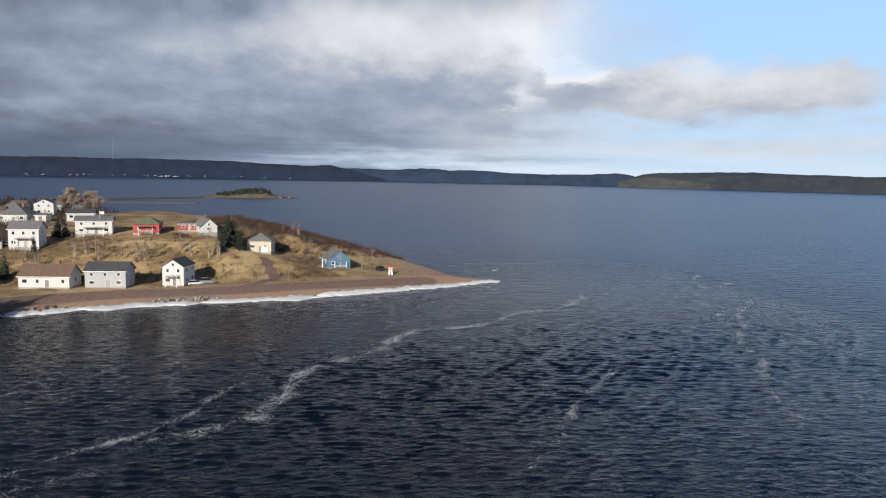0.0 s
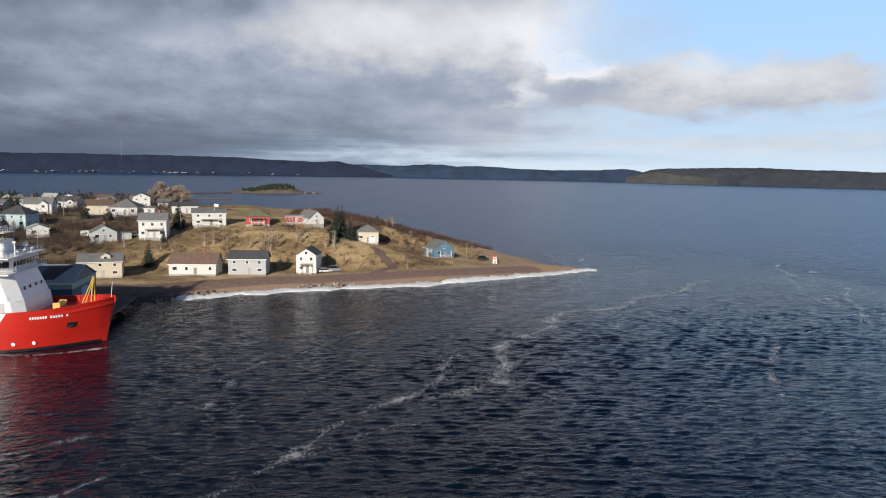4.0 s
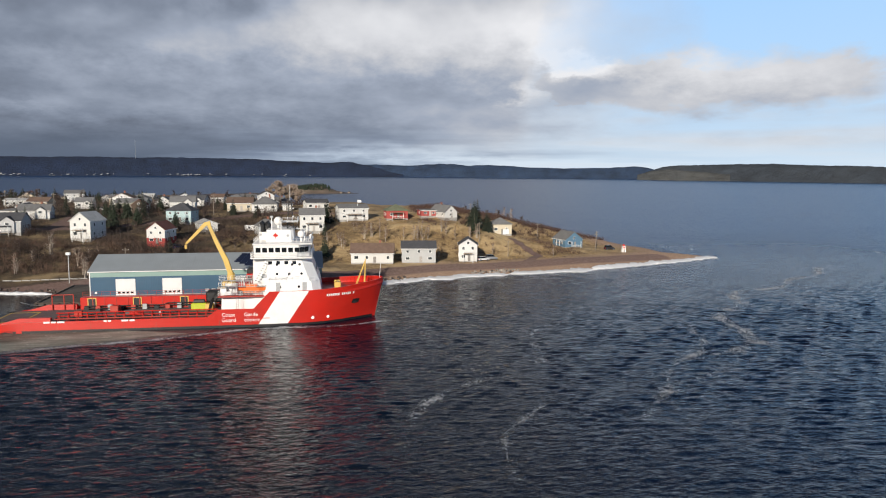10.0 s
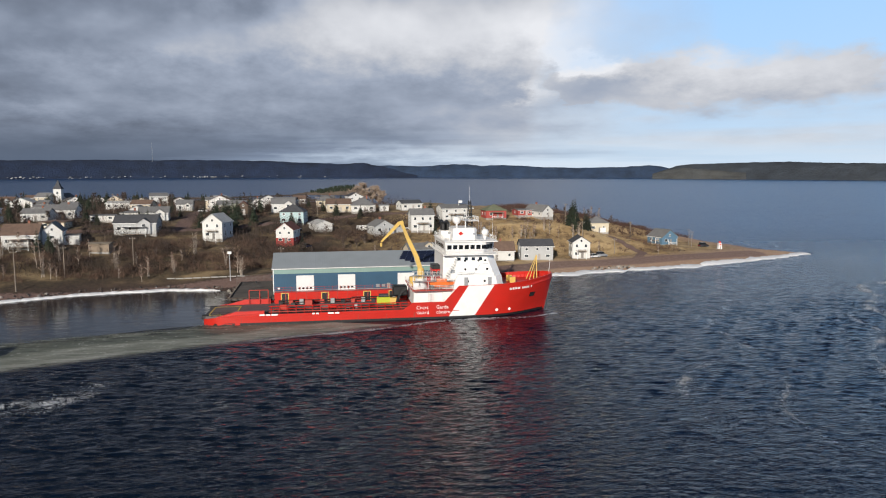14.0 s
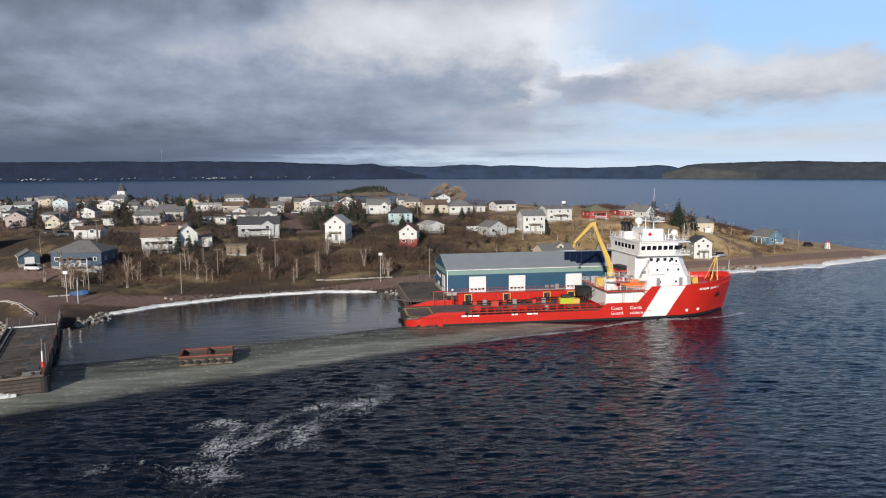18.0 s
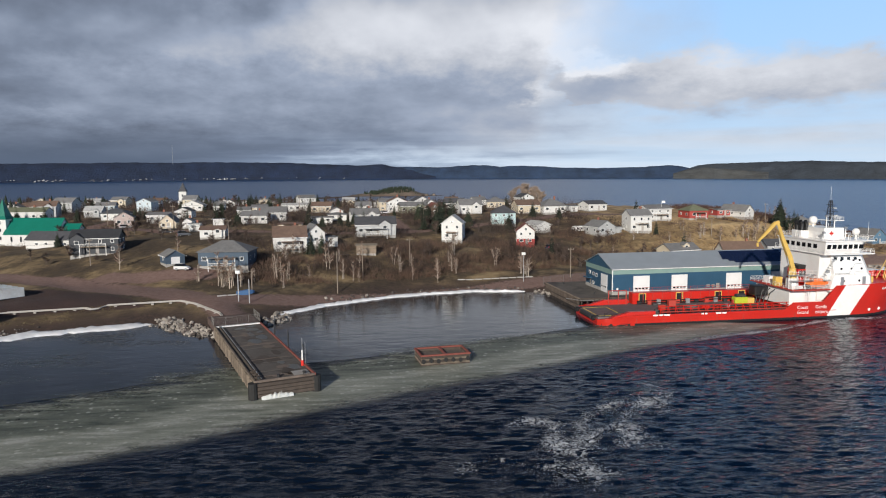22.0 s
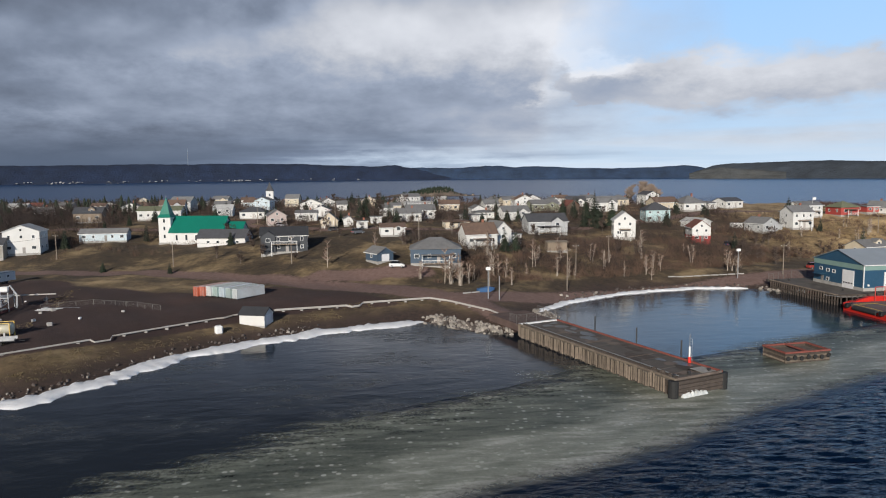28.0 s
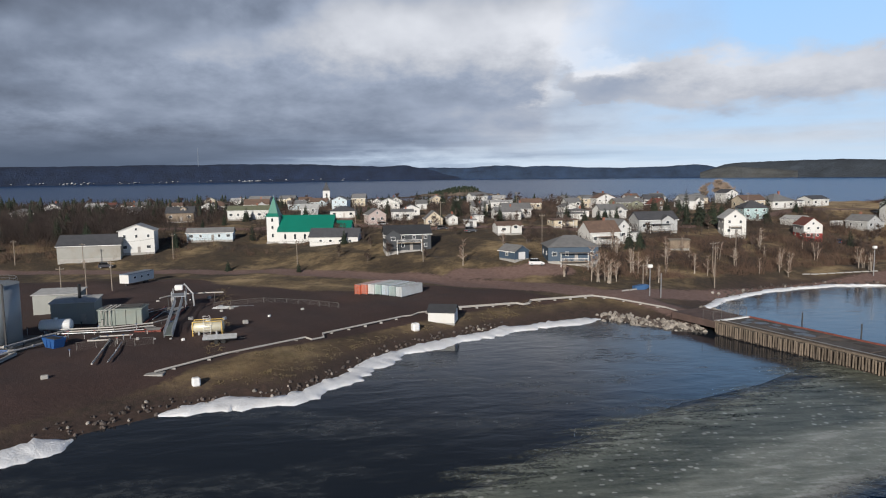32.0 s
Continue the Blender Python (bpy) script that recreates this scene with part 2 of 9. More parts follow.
def land_height(px, py):
    """Height of the land: a bank from the shore, a low terrace, a slope, and the upper town."""
    px, py = np.asarray(px, float), np.asarray(py, float)
    d = line_distance(px, py, LAND, True)
    d = np.where(inside(px, py, LAND), d, -d)
    ty, by = np.interp(px, COL_X, TOE_Y), np.interp(px, COL_X, TOP_Y)
    tz, bz = np.interp(px, COL_X, TOE_Z), np.interp(px, COL_X, TOP_Z)
    k = smooth((py - ty) / (by - ty))
    z = tz + (bz - tz) * k + np.clip(16.3 - bz, 0, 9) * (1 - np.exp(-np.clip(py - by, 0, 999) / 42)) * smooth((-30 - px) / 60)
    z = z + 2.2 * smooth((py - 262) / 45) * np.exp(-((px + 118) / 42) ** 2) - 7.5 * smooth((py - 370) / 260)
    z = z + np.interp(px, [-75, -48, -20, 0, 18, 36], [0, 3.5, 6.2, 4.6, 2.0, 0]) * smooth((py - 278) / 22)
    wob = 0.25 * np.sin(px * 0.21 + 1.3 * np.sin(py * 0.13)) * np.sin(py * 0.17 + px * 0.05) + 0.12 * np.sin(px * 0.63 + py * 0.41)
    z = z + wob * np.clip((d - 6) / 20, 0, 1)
    bank = np.where(d > 0, 0.02 + (0.21 + 0.34 * smooth((py - 262) / 18) * smooth((px + 120) / 40)) * d, np.maximum(0.3 * d, -3.0))
    return np.where(d > 0, z - np.log1p(np.exp(np.clip((z - bank) * 1.6, -30, 30))) / 1.6, bank)


def height(x, y):
    return float(land_height(np.array([x]), np.array([y]))[0])


# ---- building helpers ----
def mesh_object(name, bm, mat=None, parent=None, m=None, smooth_faces=False):
    me = bpy.data.meshes.new(name)
    bm.to_mesh(me)
    bm.free()
    if smooth_faces:
        me.polygons.foreach_set("use_smooth", [True] * len(me.polygons))
    for one in (mat if isinstance(mat, (list, tuple)) else [mat]):
        if one:
            me.materials.append(one)
    ob = new(name, me)
    if parent:
        ob.parent = parent
    if m is not None:
        ob.matrix_basis = m
    return ob


def part(name, bm, mat, parent, label="", m=None, smooth_faces=False):
    ob = mesh_object(name, bm, mat, parent, m, smooth_faces)
    if label:
        tagged(ob, label)
    return ob


def box(bm, x0, y0, z0, x1, y1, z1, m=None, bevel=0.0):
    vs = [bm.verts.new(v) for v in ((x0, y0, z0), (x1, y0, z0), (x1, y1, z0), (x0, y1, z0), (x0, y0, z1), (x1, y0, z1), (x1, y1, z1), (x0, y1, z1))]
    fs = [bm.faces.new([vs[i] for i in q]) for q in ((0, 3, 2, 1), (4, 5, 6, 7), (0, 1, 5, 4), (1, 2, 6, 5), (2, 3, 7, 6), (3, 0, 4, 7))]
    if bevel:
        r = bmesh.ops.bevel(bm, geom=list({e for f in fs for e in f.edges}), offset=bevel, segments=1, affect="EDGES", clamp_overlap=True)
        vs = list({v for f in r["faces"] for v in f.verts} | {v for v in vs if v.is_valid})
    if m is not None:
        for v in vs:
            v.co = m @ v.co
    return vs


def a_box(x0, y0, z0, x1, y1, z1, bevel=0.0):
    bm = bmesh.new()
    box(bm, x0, y0, z0, x1, y1, z1, None, bevel)
    return bm


def tube(bm, points, radius, sides=6, cap=True):
    """A round bar along points; radius is one number or one for each point."""
    pts = [Vector(p) for p in points]
    rad = radius if isinstance(radius, (list, tuple)) else [radius] * len(pts)
    rings = []
    for i, p in enumerate(pts):
        way = (pts[min(i + 1, len(pts) - 1)] - pts[max(i - 1, 0)]).normalized()
        a = way.cross(Vector((0, 0, 1)) if abs(way.z) < 0.9 else Vector((1, 0, 0))).normalized()
        b = way.cross(a)
        rings.append([bm.verts.new(p + rad[i] * (math.cos(k * math.tau / sides) * a + math.sin(k * math.tau / sides) * b)) for k in range(sides)])
    for r, s in zip(rings[:-1], rings[1:]):
        for k in range(sides):
            bm.faces.new((r[k], r[(k + 1) % sides], s[(k + 1) % sides], s[k]))
    if cap:
        bm.faces.new(rings[0][::-1])
        bm.faces.new(rings[-1])
    return rings


def a_tube(points, radius, sides=6):
    bm = bmesh.new()
    tube(bm, points, radius, sides)
    return bm


def prism(bm, ring, z0, z1):
    """An upright block over a ring of (x, y), counter-clockwise."""
    lo = [bm.verts.new((x, y, z0)) for x, y in ring]
    hi = [bm.verts.new((x, y, z1)) for x, y in ring]
    n = len(ring)
    for i in range(n):
        bm.faces.new((lo[i], lo[(i + 1) % n], hi[(i + 1) % n], hi[i]))
    bm.faces.new(lo[::-1])
    bm.faces.new(hi)


def a_prism(ring, z0, z1):
    bm = bmesh.new()
    prism(bm, ring, z0, z1)
    return bm


def loft(bm, rings, close=True, cap=True):
    """Skin over rings of equal length."""
    vs = [[bm.verts.new(p) for p in r] for r in rings]
    n = len(vs[0])
    for a, b in zip(vs[:-1], vs[1:]):
        for k in range(n if close else n - 1):
            bm.faces.new((a[k], a[(k + 1) % n], b[(k + 1) % n], b[k]))
    if cap and close:
        bm.faces.new(vs[0][::-1])
        bm.faces.new(vs[-1])
    return vs


def empty(name, m):
    ob = new(name)
    ob.empty_display_size = 0.5
    ob.matrix_basis = m
    return ob


def grid_mesh(name, xs, ys, zs, mats, attributes=()):
    """A sheet over a grid, with named numbers on its points."""
    nx, ny = len(xs), len(ys)
    gx, gy = np.meshgrid(xs, ys)
    co = np.stack([gx, gy, zs], -1).reshape(-1, 3)
    i = np.arange(nx * ny).reshape(ny, nx)
    quads = np.stack([i[:-1, :-1], i[:-1, 1:], i[1:, 1:], i[1:, :-1]], -1).reshape(-1, 4)
    me = bpy.data.meshes.new(name)
    me.from_pydata(co.tolist(), [], quads.tolist())
    me.polygons.foreach_set("use_smooth", np.ones(len(quads), bool))
    for key, values in attributes:
        me.attributes.new(key, "FLOAT", "POINT").data.foreach_set("value", np.asarray(values, np.float32).ravel())
    for one in mats:
        me.materials.append(one)
    return new(name, me)


# ---- ground ----
ROADS = [([(-900, 300), (-435, 239), (-389, 233), (-344, 224), (-309, 203), (-280, 183), (-254, 169.5), (-222, 178), (-173, 193), (-140, 199), (-95, 203), (-62, 219), (-30, 227), (0, 237), (30, 249)], 4.2),
         ([(-254, 169.5), (-248, 158), (-244, 146)], 4.0),
         ([(-309, 203), (-290, 190), (-262, 176)], 5.0),
         ([(-900, 420), (-500, 330), (-400, 300), (-330, 292), (-290, 262), (-240, 252), (-200, 262), (-130, 300), (-60, 305)], 3.0),
         ([(-330, 292), (-320, 400), (-300, 560), (-320, 700)], 3.0),
         ([(-200, 262), (-210, 330), (-190, 430)], 3.0),
         ([(-700, 470), (-330, 420), (-205, 360)], 3.0),
         ([(-290, 200), (-276, 196), (-262, 197)], 4.0),
         ([(-30, 227), (-20, 244), (-26, 262)], 1.6)]
YARD = [(-900, -200), (-420, 10), (-380, 75), (-352, 104), (-338, 119), (-318, 137), (-296, 155), (-268, 166), (-282, 178), (-302, 188), (-330, 186), (-352, 205), (-372, 214), (-410, 214), (-900, 230)]
STEP_X = np.concatenate([np.arange(-1000, -470, 14.0), np.arange(-470, 72, 1.9)])
STEP_Y = np.concatenate([np.arange(-220, 70, 10.0), np.arange(70, 300, 1.6), np.arange(300, 862, 8.0)])
GX, GY = np.meshgrid(STEP_X, STEP_Y)
GZ = land_height(GX, GY)
DIRT = np.zeros(GX.shape)
for line, half in ROADS:
    DIRT = np.maximum(DIRT, np.clip(1.5 - line_distance(GX, GY, line) / half, 0, 1))
ROAD = DIRT.copy()
SD = line_distance(GX, GY, LAND, True) * np.where(inside(GX, GY, LAND), 1, -1)
YD = line_distance(GX, GY, YARD, True) * np.where(inside(GX, GY, YARD), 1, -1)
LAWN = np.maximum(np.clip(1 - line_distance(GX, GY, [(-352, 207), (-318, 190)]) / 13, 0, 1), np.clip(1 - line_distance(GX, GY, [(-338, 115), (-312, 135), (-285, 155)]) / 8, 0, 1))
DIRT = np.maximum(DIRT, np.clip(YD / 4 + 0.5, 0, 1) * (1 - 1.2 * np.clip(LAWN, 0, 0.8)))
BEACH = np.clip(1.25 - SD / 13, 0, 1) * np.where(GX > -90, 1.0, 0.75)
# paler straw grass east; sun there and cloud shade west are painted in too
STRAW_SUN = np.maximum(smooth((GX + 150) / 75), 0.42 * LAWN)
SAND = np.clip((GX + 105) / 45, 0, 1) * np.clip(1 - (SD - 8) / 18, 0, 1)


def ground_material():
    m = bpy.data.materials.new("winter_ground")
    m.use_nodes = True
    t = m.node_tree
    nodes_of(t)
    co = add(t, "ShaderNodeTexCoord").outputs["Object"]
    n1 = add(t, "ShaderNodeTexNoise", ("Vector", co), ("Scale", 0.07), ("Detail", 8.0), ("Roughness", 0.62)).outputs["Fac"]
    n2 = add(t, "ShaderNodeTexNoise", ("Vector", co), ("Scale", 0.9), ("Detail", 6.0), ("Roughness", 0.7)).outputs["Fac"]
    n3 = add(t, "ShaderNodeTexNoise", ("Vector", co), ("Scale", 5.0), ("Detail", 4.0)).outputs["Fac"]
    k = math_node(t, "ADD", math_node(t, "MULTIPLY", n1, 0.6), math_node(t, "MULTIPLY", n2, 0.4))
    # heath is darkened for cloud shade, straw lightened for sun, in the colours
    heath = ramp(t, k, [(0.34, (0.022, 0.015, 0.010)), (0.46, (0.056, 0.039, 0.022)), (0.55, (0.098, 0.070, 0.037)), (0.68, (0.18, 0.132, 0.07))])
    straw = ramp(t, k, [(0.34, (0.15, 0.098, 0.046)), (0.46, (0.34, 0.232, 0.108)), (0.55, (0.48, 0.345, 0.175)), (0.68, (0.56, 0.43, 0.24))])
    n4 = add(t, "ShaderNodeTexNoise", ("Vector", co), ("Scale", 0.22), ("Detail", 7.0), ("Roughness", 0.66)).outputs["Fac"]
    tan = math_node(t, "MULTIPLY", add(t, "ShaderNodeAttribute", attribute_name="straw").outputs["Fac"], ramp(t, n4, [(0.38, 0.48), (0.54, 1.0)]))
    tan = math_node(t, "ADD", tan, ramp(t, n1, [(0.49, 0.0), (0.64, 0.38)]), clamp=True)
    moss = ramp(t, n4, [(0.54, 0.0), (0.68, 0.28)])
    grass = mix_col(t, moss, mix_col(t, tan, heath, straw), (0.115, 0.098, 0.042))
    dirt = ramp(t, math_node(t, "ADD", math_node(t, "MULTIPLY", n1, 0.5), math_node(t, "MULTIPLY", n3, 0.5)), [(0.3, (0.026, 0.0145, 0.012)), (0.52, (0.050, 0.027, 0.022)), (0.7, (0.095, 0.054, 0.043))])
    sand = ramp(t, n2, [(0.3, (0.30, 0.19, 0.125)), (0.7, (0.50, 0.35, 0.235))])
    wet = ramp(t, n2, [(0.3, (0.018, 0.013, 0.011)), (0.7, (0.085, 0.052, 0.038))])
    edge = math_node(t, "MULTIPLY", math_node(t, "SUBTRACT", n2, 0.5), 0.9)

    def mask(key, soft=4.0):
        a = add(t, "ShaderNodeAttribute", attribute_name=key).outputs["Fac"]
        return math_node(t, "ADD", math_node(t, "MULTIPLY", math_node(t, "SUBTRACT", math_node(t, "ADD", a, edge), 0.5), soft), 0.5, clamp=True)
    col = mix_col(t, mask("dirt"), grass, dirt)
    col = mix_col(t, mask("beach", 2.5), col, wet)
    col = mix_col(t, mask("sand", 2.5), col, sand)
    col = mix_col(t, math_node(t, "MULTIPLY", mask("road", 3.0), 0.85), col, ramp(t, n2, [(0.3, (0.15, 0.092, 0.076)), (0.7, (0.25, 0.168, 0.142))]))
    bp = add(t, "ShaderNodeBump", ("Strength", 0.6), ("Distance", 0.25), ("Height", math_node(t, "ADD", n2, math_node(t, "MULTIPLY", n3, 0.4)))).outputs[0]
    bs = add(t, "ShaderNodeBsdfPrincipled", ("Base Color", col), ("Roughness", 0.95), ("Normal", bp))
    add(t, "ShaderNodeOutputMaterial", ("Surface", bs.outputs[0]))
    return m


GROUND = ground_material()
tagged(grid_mesh("ground", STEP_X, STEP_Y, GZ, [GROUND], [("dirt", DIRT), ("beach", BEACH), ("sand", SAND), ("straw", STRAW_SUN), ("road", ROAD)]), "brown winter grass, reddish dirt roads and stony shore", "ground", kind="structure")

# open water to the horizon, with real waves where the camera passes
SLUSH_OUT = [(-420, -30), (-330, 35), (-290, 57), (-262.6, 70.6), (-251, 74), (-237.4, 80), (-224.6, 88), (-208, 97), (-186, 107.6), (-157, 121.4), (-134, 130), (-119, 136.4)]
rw0 = np.random.RandomState(4)
WAVES = []
for length, count, amp in ((3.4, 4, 0.006), (2.3, 8, 0.0115), (1.7, 10, 0.014), (1.25, 10, 0.011)):
    for _ in range(count):
        k = math.tau / (length * rw0.uniform(0.85, 1.18))
        a = math.radians(84 + rw0.normal(0, 13))
        WAVES.append((k * math.cos(a), k * math.sin(a), amp * rw0.uniform(0.6, 1.3), rw0.uniform(0, math.tau)))


def wave(x, y):
    """Height of the chop on the open water; it dies out in the slush and far off."""
    x, y = np.asarray(x, float), np.asarray(y, float)
    z = sum(a * np.cos(x * p + y * q + s) for p, q, a, s in WAVES)
    z = z + 0.9 * z * np.abs(z)
    gust = 0.8 + 0.25 * np.sin(x * 0.031 + 1.7 * np.sin(y * 0.021)) + 0.15 * np.sin(y * 0.06 - x * 0.017)
    return z * gust * wave_mask(x, y)


def wave_mask(x, y):
    lee = smooth((np.interp(x, [p[0] for p in SLUSH_OUT] + [-100, -60, 48, 80], [p[1] for p in SLUSH_OUT] + [240, 260, 262, 700]) - y) / 5 + 0.1)
    return lee * smooth((x + 335) / 20) * smooth((150 - x) / 25) * smooth((330 - y) / 210) * smooth((y + 14) / 55)


wx = np.concatenate([[-5600, -2500, -1000, -500, -400], np.arange(-340, 152, 0.85), [400, 1000, 2500, 5600.0]])
wy = np.concatenate([[-1500, -500, -100], np.arange(-16, 40, 0.8), np.arange(40.2, 150, 0.3), 150 + 0.32 * np.cumsum(1.0125 ** np.arange(176)), np.arange(430, 5100, 180.0)])
wgx, wgy = np.meshgrid(wx, wy)


def far_level(y):
    """The bay's far side stands a little higher to the eye than a flat sheet cut off at five kilometres."""
    return 24.0 * np.clip((np.asarray(y, float) - 1500) / 3300, 0, 1.1) ** 2


# the last mask grows with distance and paints the sky's blue into the water
tagged(grid_mesh("water", wx, wy, wave(wgx, wgy) + far_level(wgy), [SEA], [("near", wave_mask(wgx, wgy)), ("far_blue", 1 - smooth((430 - wgy) / 270) * smooth((200 - wgx) / 70))]), "dark blue rippled bay water", "water", kind="structure")
bx, by = np.array([-5600, 0, 5600.0]), np.array([-1500, 1500, 4900.0])
tagged(grid_mesh("seabed", bx, by, np.full((3, 3), -6.0), [material("seabed_mud", (0.03, 0.03, 0.03))]), "dark muddy seabed under the water", "seabed", kind="structure")


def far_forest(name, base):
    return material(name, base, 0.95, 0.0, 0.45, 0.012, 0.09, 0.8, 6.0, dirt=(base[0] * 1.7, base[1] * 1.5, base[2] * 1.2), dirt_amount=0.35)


def ridge(name, a0, a1, away, depth, crest, mat, label, seed=0, step=0.006):
    """A wooded shore far off: crest gives the height of its top along the azimuth as seen from the bay's middle, away its distance."""
    az = np.arange(a0, a1 + step, step)
    ks = np.linspace(0, 1, 9)
    dist = np.interp(az, [a0, a1], away)
    top = np.interp(az, *crest) * dist + 33.0
    ga, gk = np.meshgrid(az, ks)
    rough = np.array([[noise.noise(Vector((a * 19 + seed, b * 3, seed))) for a in az] for b in ks])
    fine = np.array([[noise.noise(Vector((a * 95 + seed, b * 9, 5 + seed))) for a in az] for b in ks])
    gd = dist[None, :] + gk * depth + 10 * rough
    gy = gd * np.cos(ga)
    base = far_level(gy) - 1.5 * (gk == 0)
    tall = np.maximum(top[None, :] - far_level(dist * np.cos(az))[None, :], 2)
    gz = base + tall * smooth(gk ** 0.7) * (1 + 0.05 * rough * (gk > 0)) + 4 * fine * np.clip(tall / 60, 0, 1) * (gk > 0.05)
    co = np.stack([-150 + gd * np.sin(ga), gy, gz], -1).reshape(-1, 3)
    n = len(az)
    i = np.arange(n * len(ks)).reshape(len(ks), n)
    quads = np.stack([i[:-1, :-1], i[:-1, 1:], i[1:, 1:], i[1:, :-1]], -1).reshape(-1, 4)
    me = bpy.data.meshes.new(name)
    me.from_pydata(co.tolist(), [], quads.tolist())
    me.materials.append(mat)
    return tagged(new(name, me), label, "hills", kind="structure")


# base colours of the far woods hold a bluish distance haze
FOREST_FAR_HAZE = far_forest("far_spruce_haze", (0.010, 0.019, 0.046))
FOREST_CAPE_HAZE = far_forest("cape_spruce_haze", (0.034, 0.043, 0.056))


ridge("far_shore", -0.72, 0.075, (4860, 4760), 130, ([-0.72, -0.48, -0.36, -0.245, -0.174, -0.135, -0.088, -0.048, -0.026, -0.012, 0.003, 0.013, 0.041, 0.075], [0.0195, 0.0205, 0.0222, 0.0228, 0.0229, 0.0216, 0.0202, 0.0186, 0.0177, 0.0192, 0.0199, 0.0166, 0.0130, 0.0060]), FOREST_FAR_HAZE, "dark wooded ridge on the far side of the bay", 1)
# the eastern hills are painted paler and bluer, as more haze would
ridge("far_shore_east", -0.02, 0.44, (4830, 4640), 90, ([-0.02, 0.041, 0.091, 0.115, 0.148, 0.173, 0.193, 0.23, 0.262, 0.302, 0.341, 0.371, 0.386, 0.409, 0.424, 0.44], [0.0130, 0.0155, 0.0146, 0.0164, 0.0172, 0.0151, 0.0163, 0.0150, 0.0127, 0.0114, 0.0121, 0.0125, 0.0138, 0.0151, 0.0129, 0.0090]), far_forest("distant_spruce_haze", (0.019, 0.036, 0.074)), "wooded hills towards the mouth of the bay, painted with blue haze", 5)
ridge("far_cape", 0.415, 0.95, (4440, 3900), 170, ([0.415, 0.43, 0.445, 0.46, 0.495, 0.536, 0.58, 0.60, 0.65, 0.72, 0.95], [0.0030, 0.0085, 0.0138, 0.0158, 0.0169, 0.0178, 0.0184, 0.0174, 0.0158, 0.0146, 0.014]), FOREST_CAPE_HAZE, "wooded cape across the water", 7)
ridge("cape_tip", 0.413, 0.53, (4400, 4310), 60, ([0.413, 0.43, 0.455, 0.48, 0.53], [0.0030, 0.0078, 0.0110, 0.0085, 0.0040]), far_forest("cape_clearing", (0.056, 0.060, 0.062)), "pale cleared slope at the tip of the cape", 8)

# ---- surfaces of buildings ----
SIDING = {
    "white": ribbed("white_siding", (0.64, 0.64, 0.62), 0.16, 0.6, depth=0.02, axis=2, vary=0.08, dirt=(0.5, 0.47, 0.42)),
    "greyw": ribbed("grey_siding", (0.42, 0.43, 0.43), 0.16, 0.6, depth=0.02, axis=2),
    "beige": ribbed("beige_siding", (0.55, 0.48, 0.36), 0.16, 0.6, depth=0.02, axis=2),
    "cream": ribbed("cream_siding", (0.56, 0.50, 0.38), 0.16, 0.6, depth=0.02, axis=2),
    "red": ribbed("red_siding", (0.36, 0.06, 0.05), 0.16, 0.6, depth=0.02, axis=2),
    "blue": ribbed("blue_siding", (0.10, 0.19, 0.28), 0.16, 0.6, depth=0.02, axis=2),
    "slate": ribbed("slate_blue_siding", (0.055, 0.085, 0.125), 0.16, 0.6, depth=0.02, axis=2),
    "teal": ribbed("pale_teal_siding", (0.42, 0.55, 0.56), 0.16, 0.6, depth=0.02, axis=2),
    "charcoal": ribbed("charcoal_siding", (0.045, 0.05, 0.058), 0.16, 0.6, depth=0.02, axis=2),
    "wood": ribbed("weathered_boards", (0.24, 0.19, 0.14), 0.14, 0.85, depth=0.02, axis=0, vary=0.25),
    "darkw": ribbed("dark_boards", (0.10, 0.07, 0.05), 0.16, 0.8, depth=0.02, axis=2, vary=0.2),
    "metal": ribbed("grey_metal_cladding", (0.27, 0.27, 0.25), 0.3, 0.5, 0.2, depth=0.03, axis=0, dirt=(0.2, 0.15, 0.1)),
    "paleblue": ribbed("pale_blue_siding", (0.50, 0.58, 0.62), 0.18, 0.6, depth=0.02, axis=2),
    "pink": ribbed("pinkish_siding", (0.46, 0.38, 0.35), 0.16, 0.6, depth=0.02, axis=2),
    "olivew": ribbed("olive_siding", (0.24, 0.25, 0.18), 0.16, 0.6, depth=0.02, axis=2),
}
ROOF = {
    "brown": shingle("brown_shingles", (0.15, 0.10, 0.075)), "dkgrey": shingle("dark_grey_shingles", (0.07, 0.072, 0.08)),
    "greyr": shingle("grey_shingles", (0.17, 0.17, 0.17)), "olive": shingle("olive_shingles", (0.15, 0.16, 0.10)),
    "rust": shingle("red_brown_shingles", (0.16, 0.06, 0.045)), "white2": shingle("pale_shingles", (0.42, 0.42, 0.41)),
    "black": shingle("black_shingles", (0.035, 0.037, 0.042)), "wood2": shingle("board_roof", (0.2, 0.17, 0.13)),
    "green": ribbed("green_metal_roof", (0.008, 0.15, 0.105), 0.45, 0.45, 0.0, depth=0.03, axis=0),
}
TRIM = material("white_trim", (0.78, 0.78, 0.76), 0.5, vary=0.05, bump=0.05)
CONCRETE = material("concrete", (0.34, 0.33, 0.31), 0.9, 0, 0.2, 0.6, 12, 0.3, dirt=(0.16, 0.13, 0.1))
DECK_WOOD = material("deck_wood", (0.27, 0.21, 0.15), 0.85, 0, 0.25, 2.0, 20)
DOOR_PAINT = material("door_paint", (0.3, 0.28, 0.26), 0.5, rand=0.5)
BRICK_RED = material("chimney_brick", (0.28, 0.12, 0.08), 0.9)
RED_BASE = material("red_boards", (0.30, 0.035, 0.03), 0.7, vary=0.15)
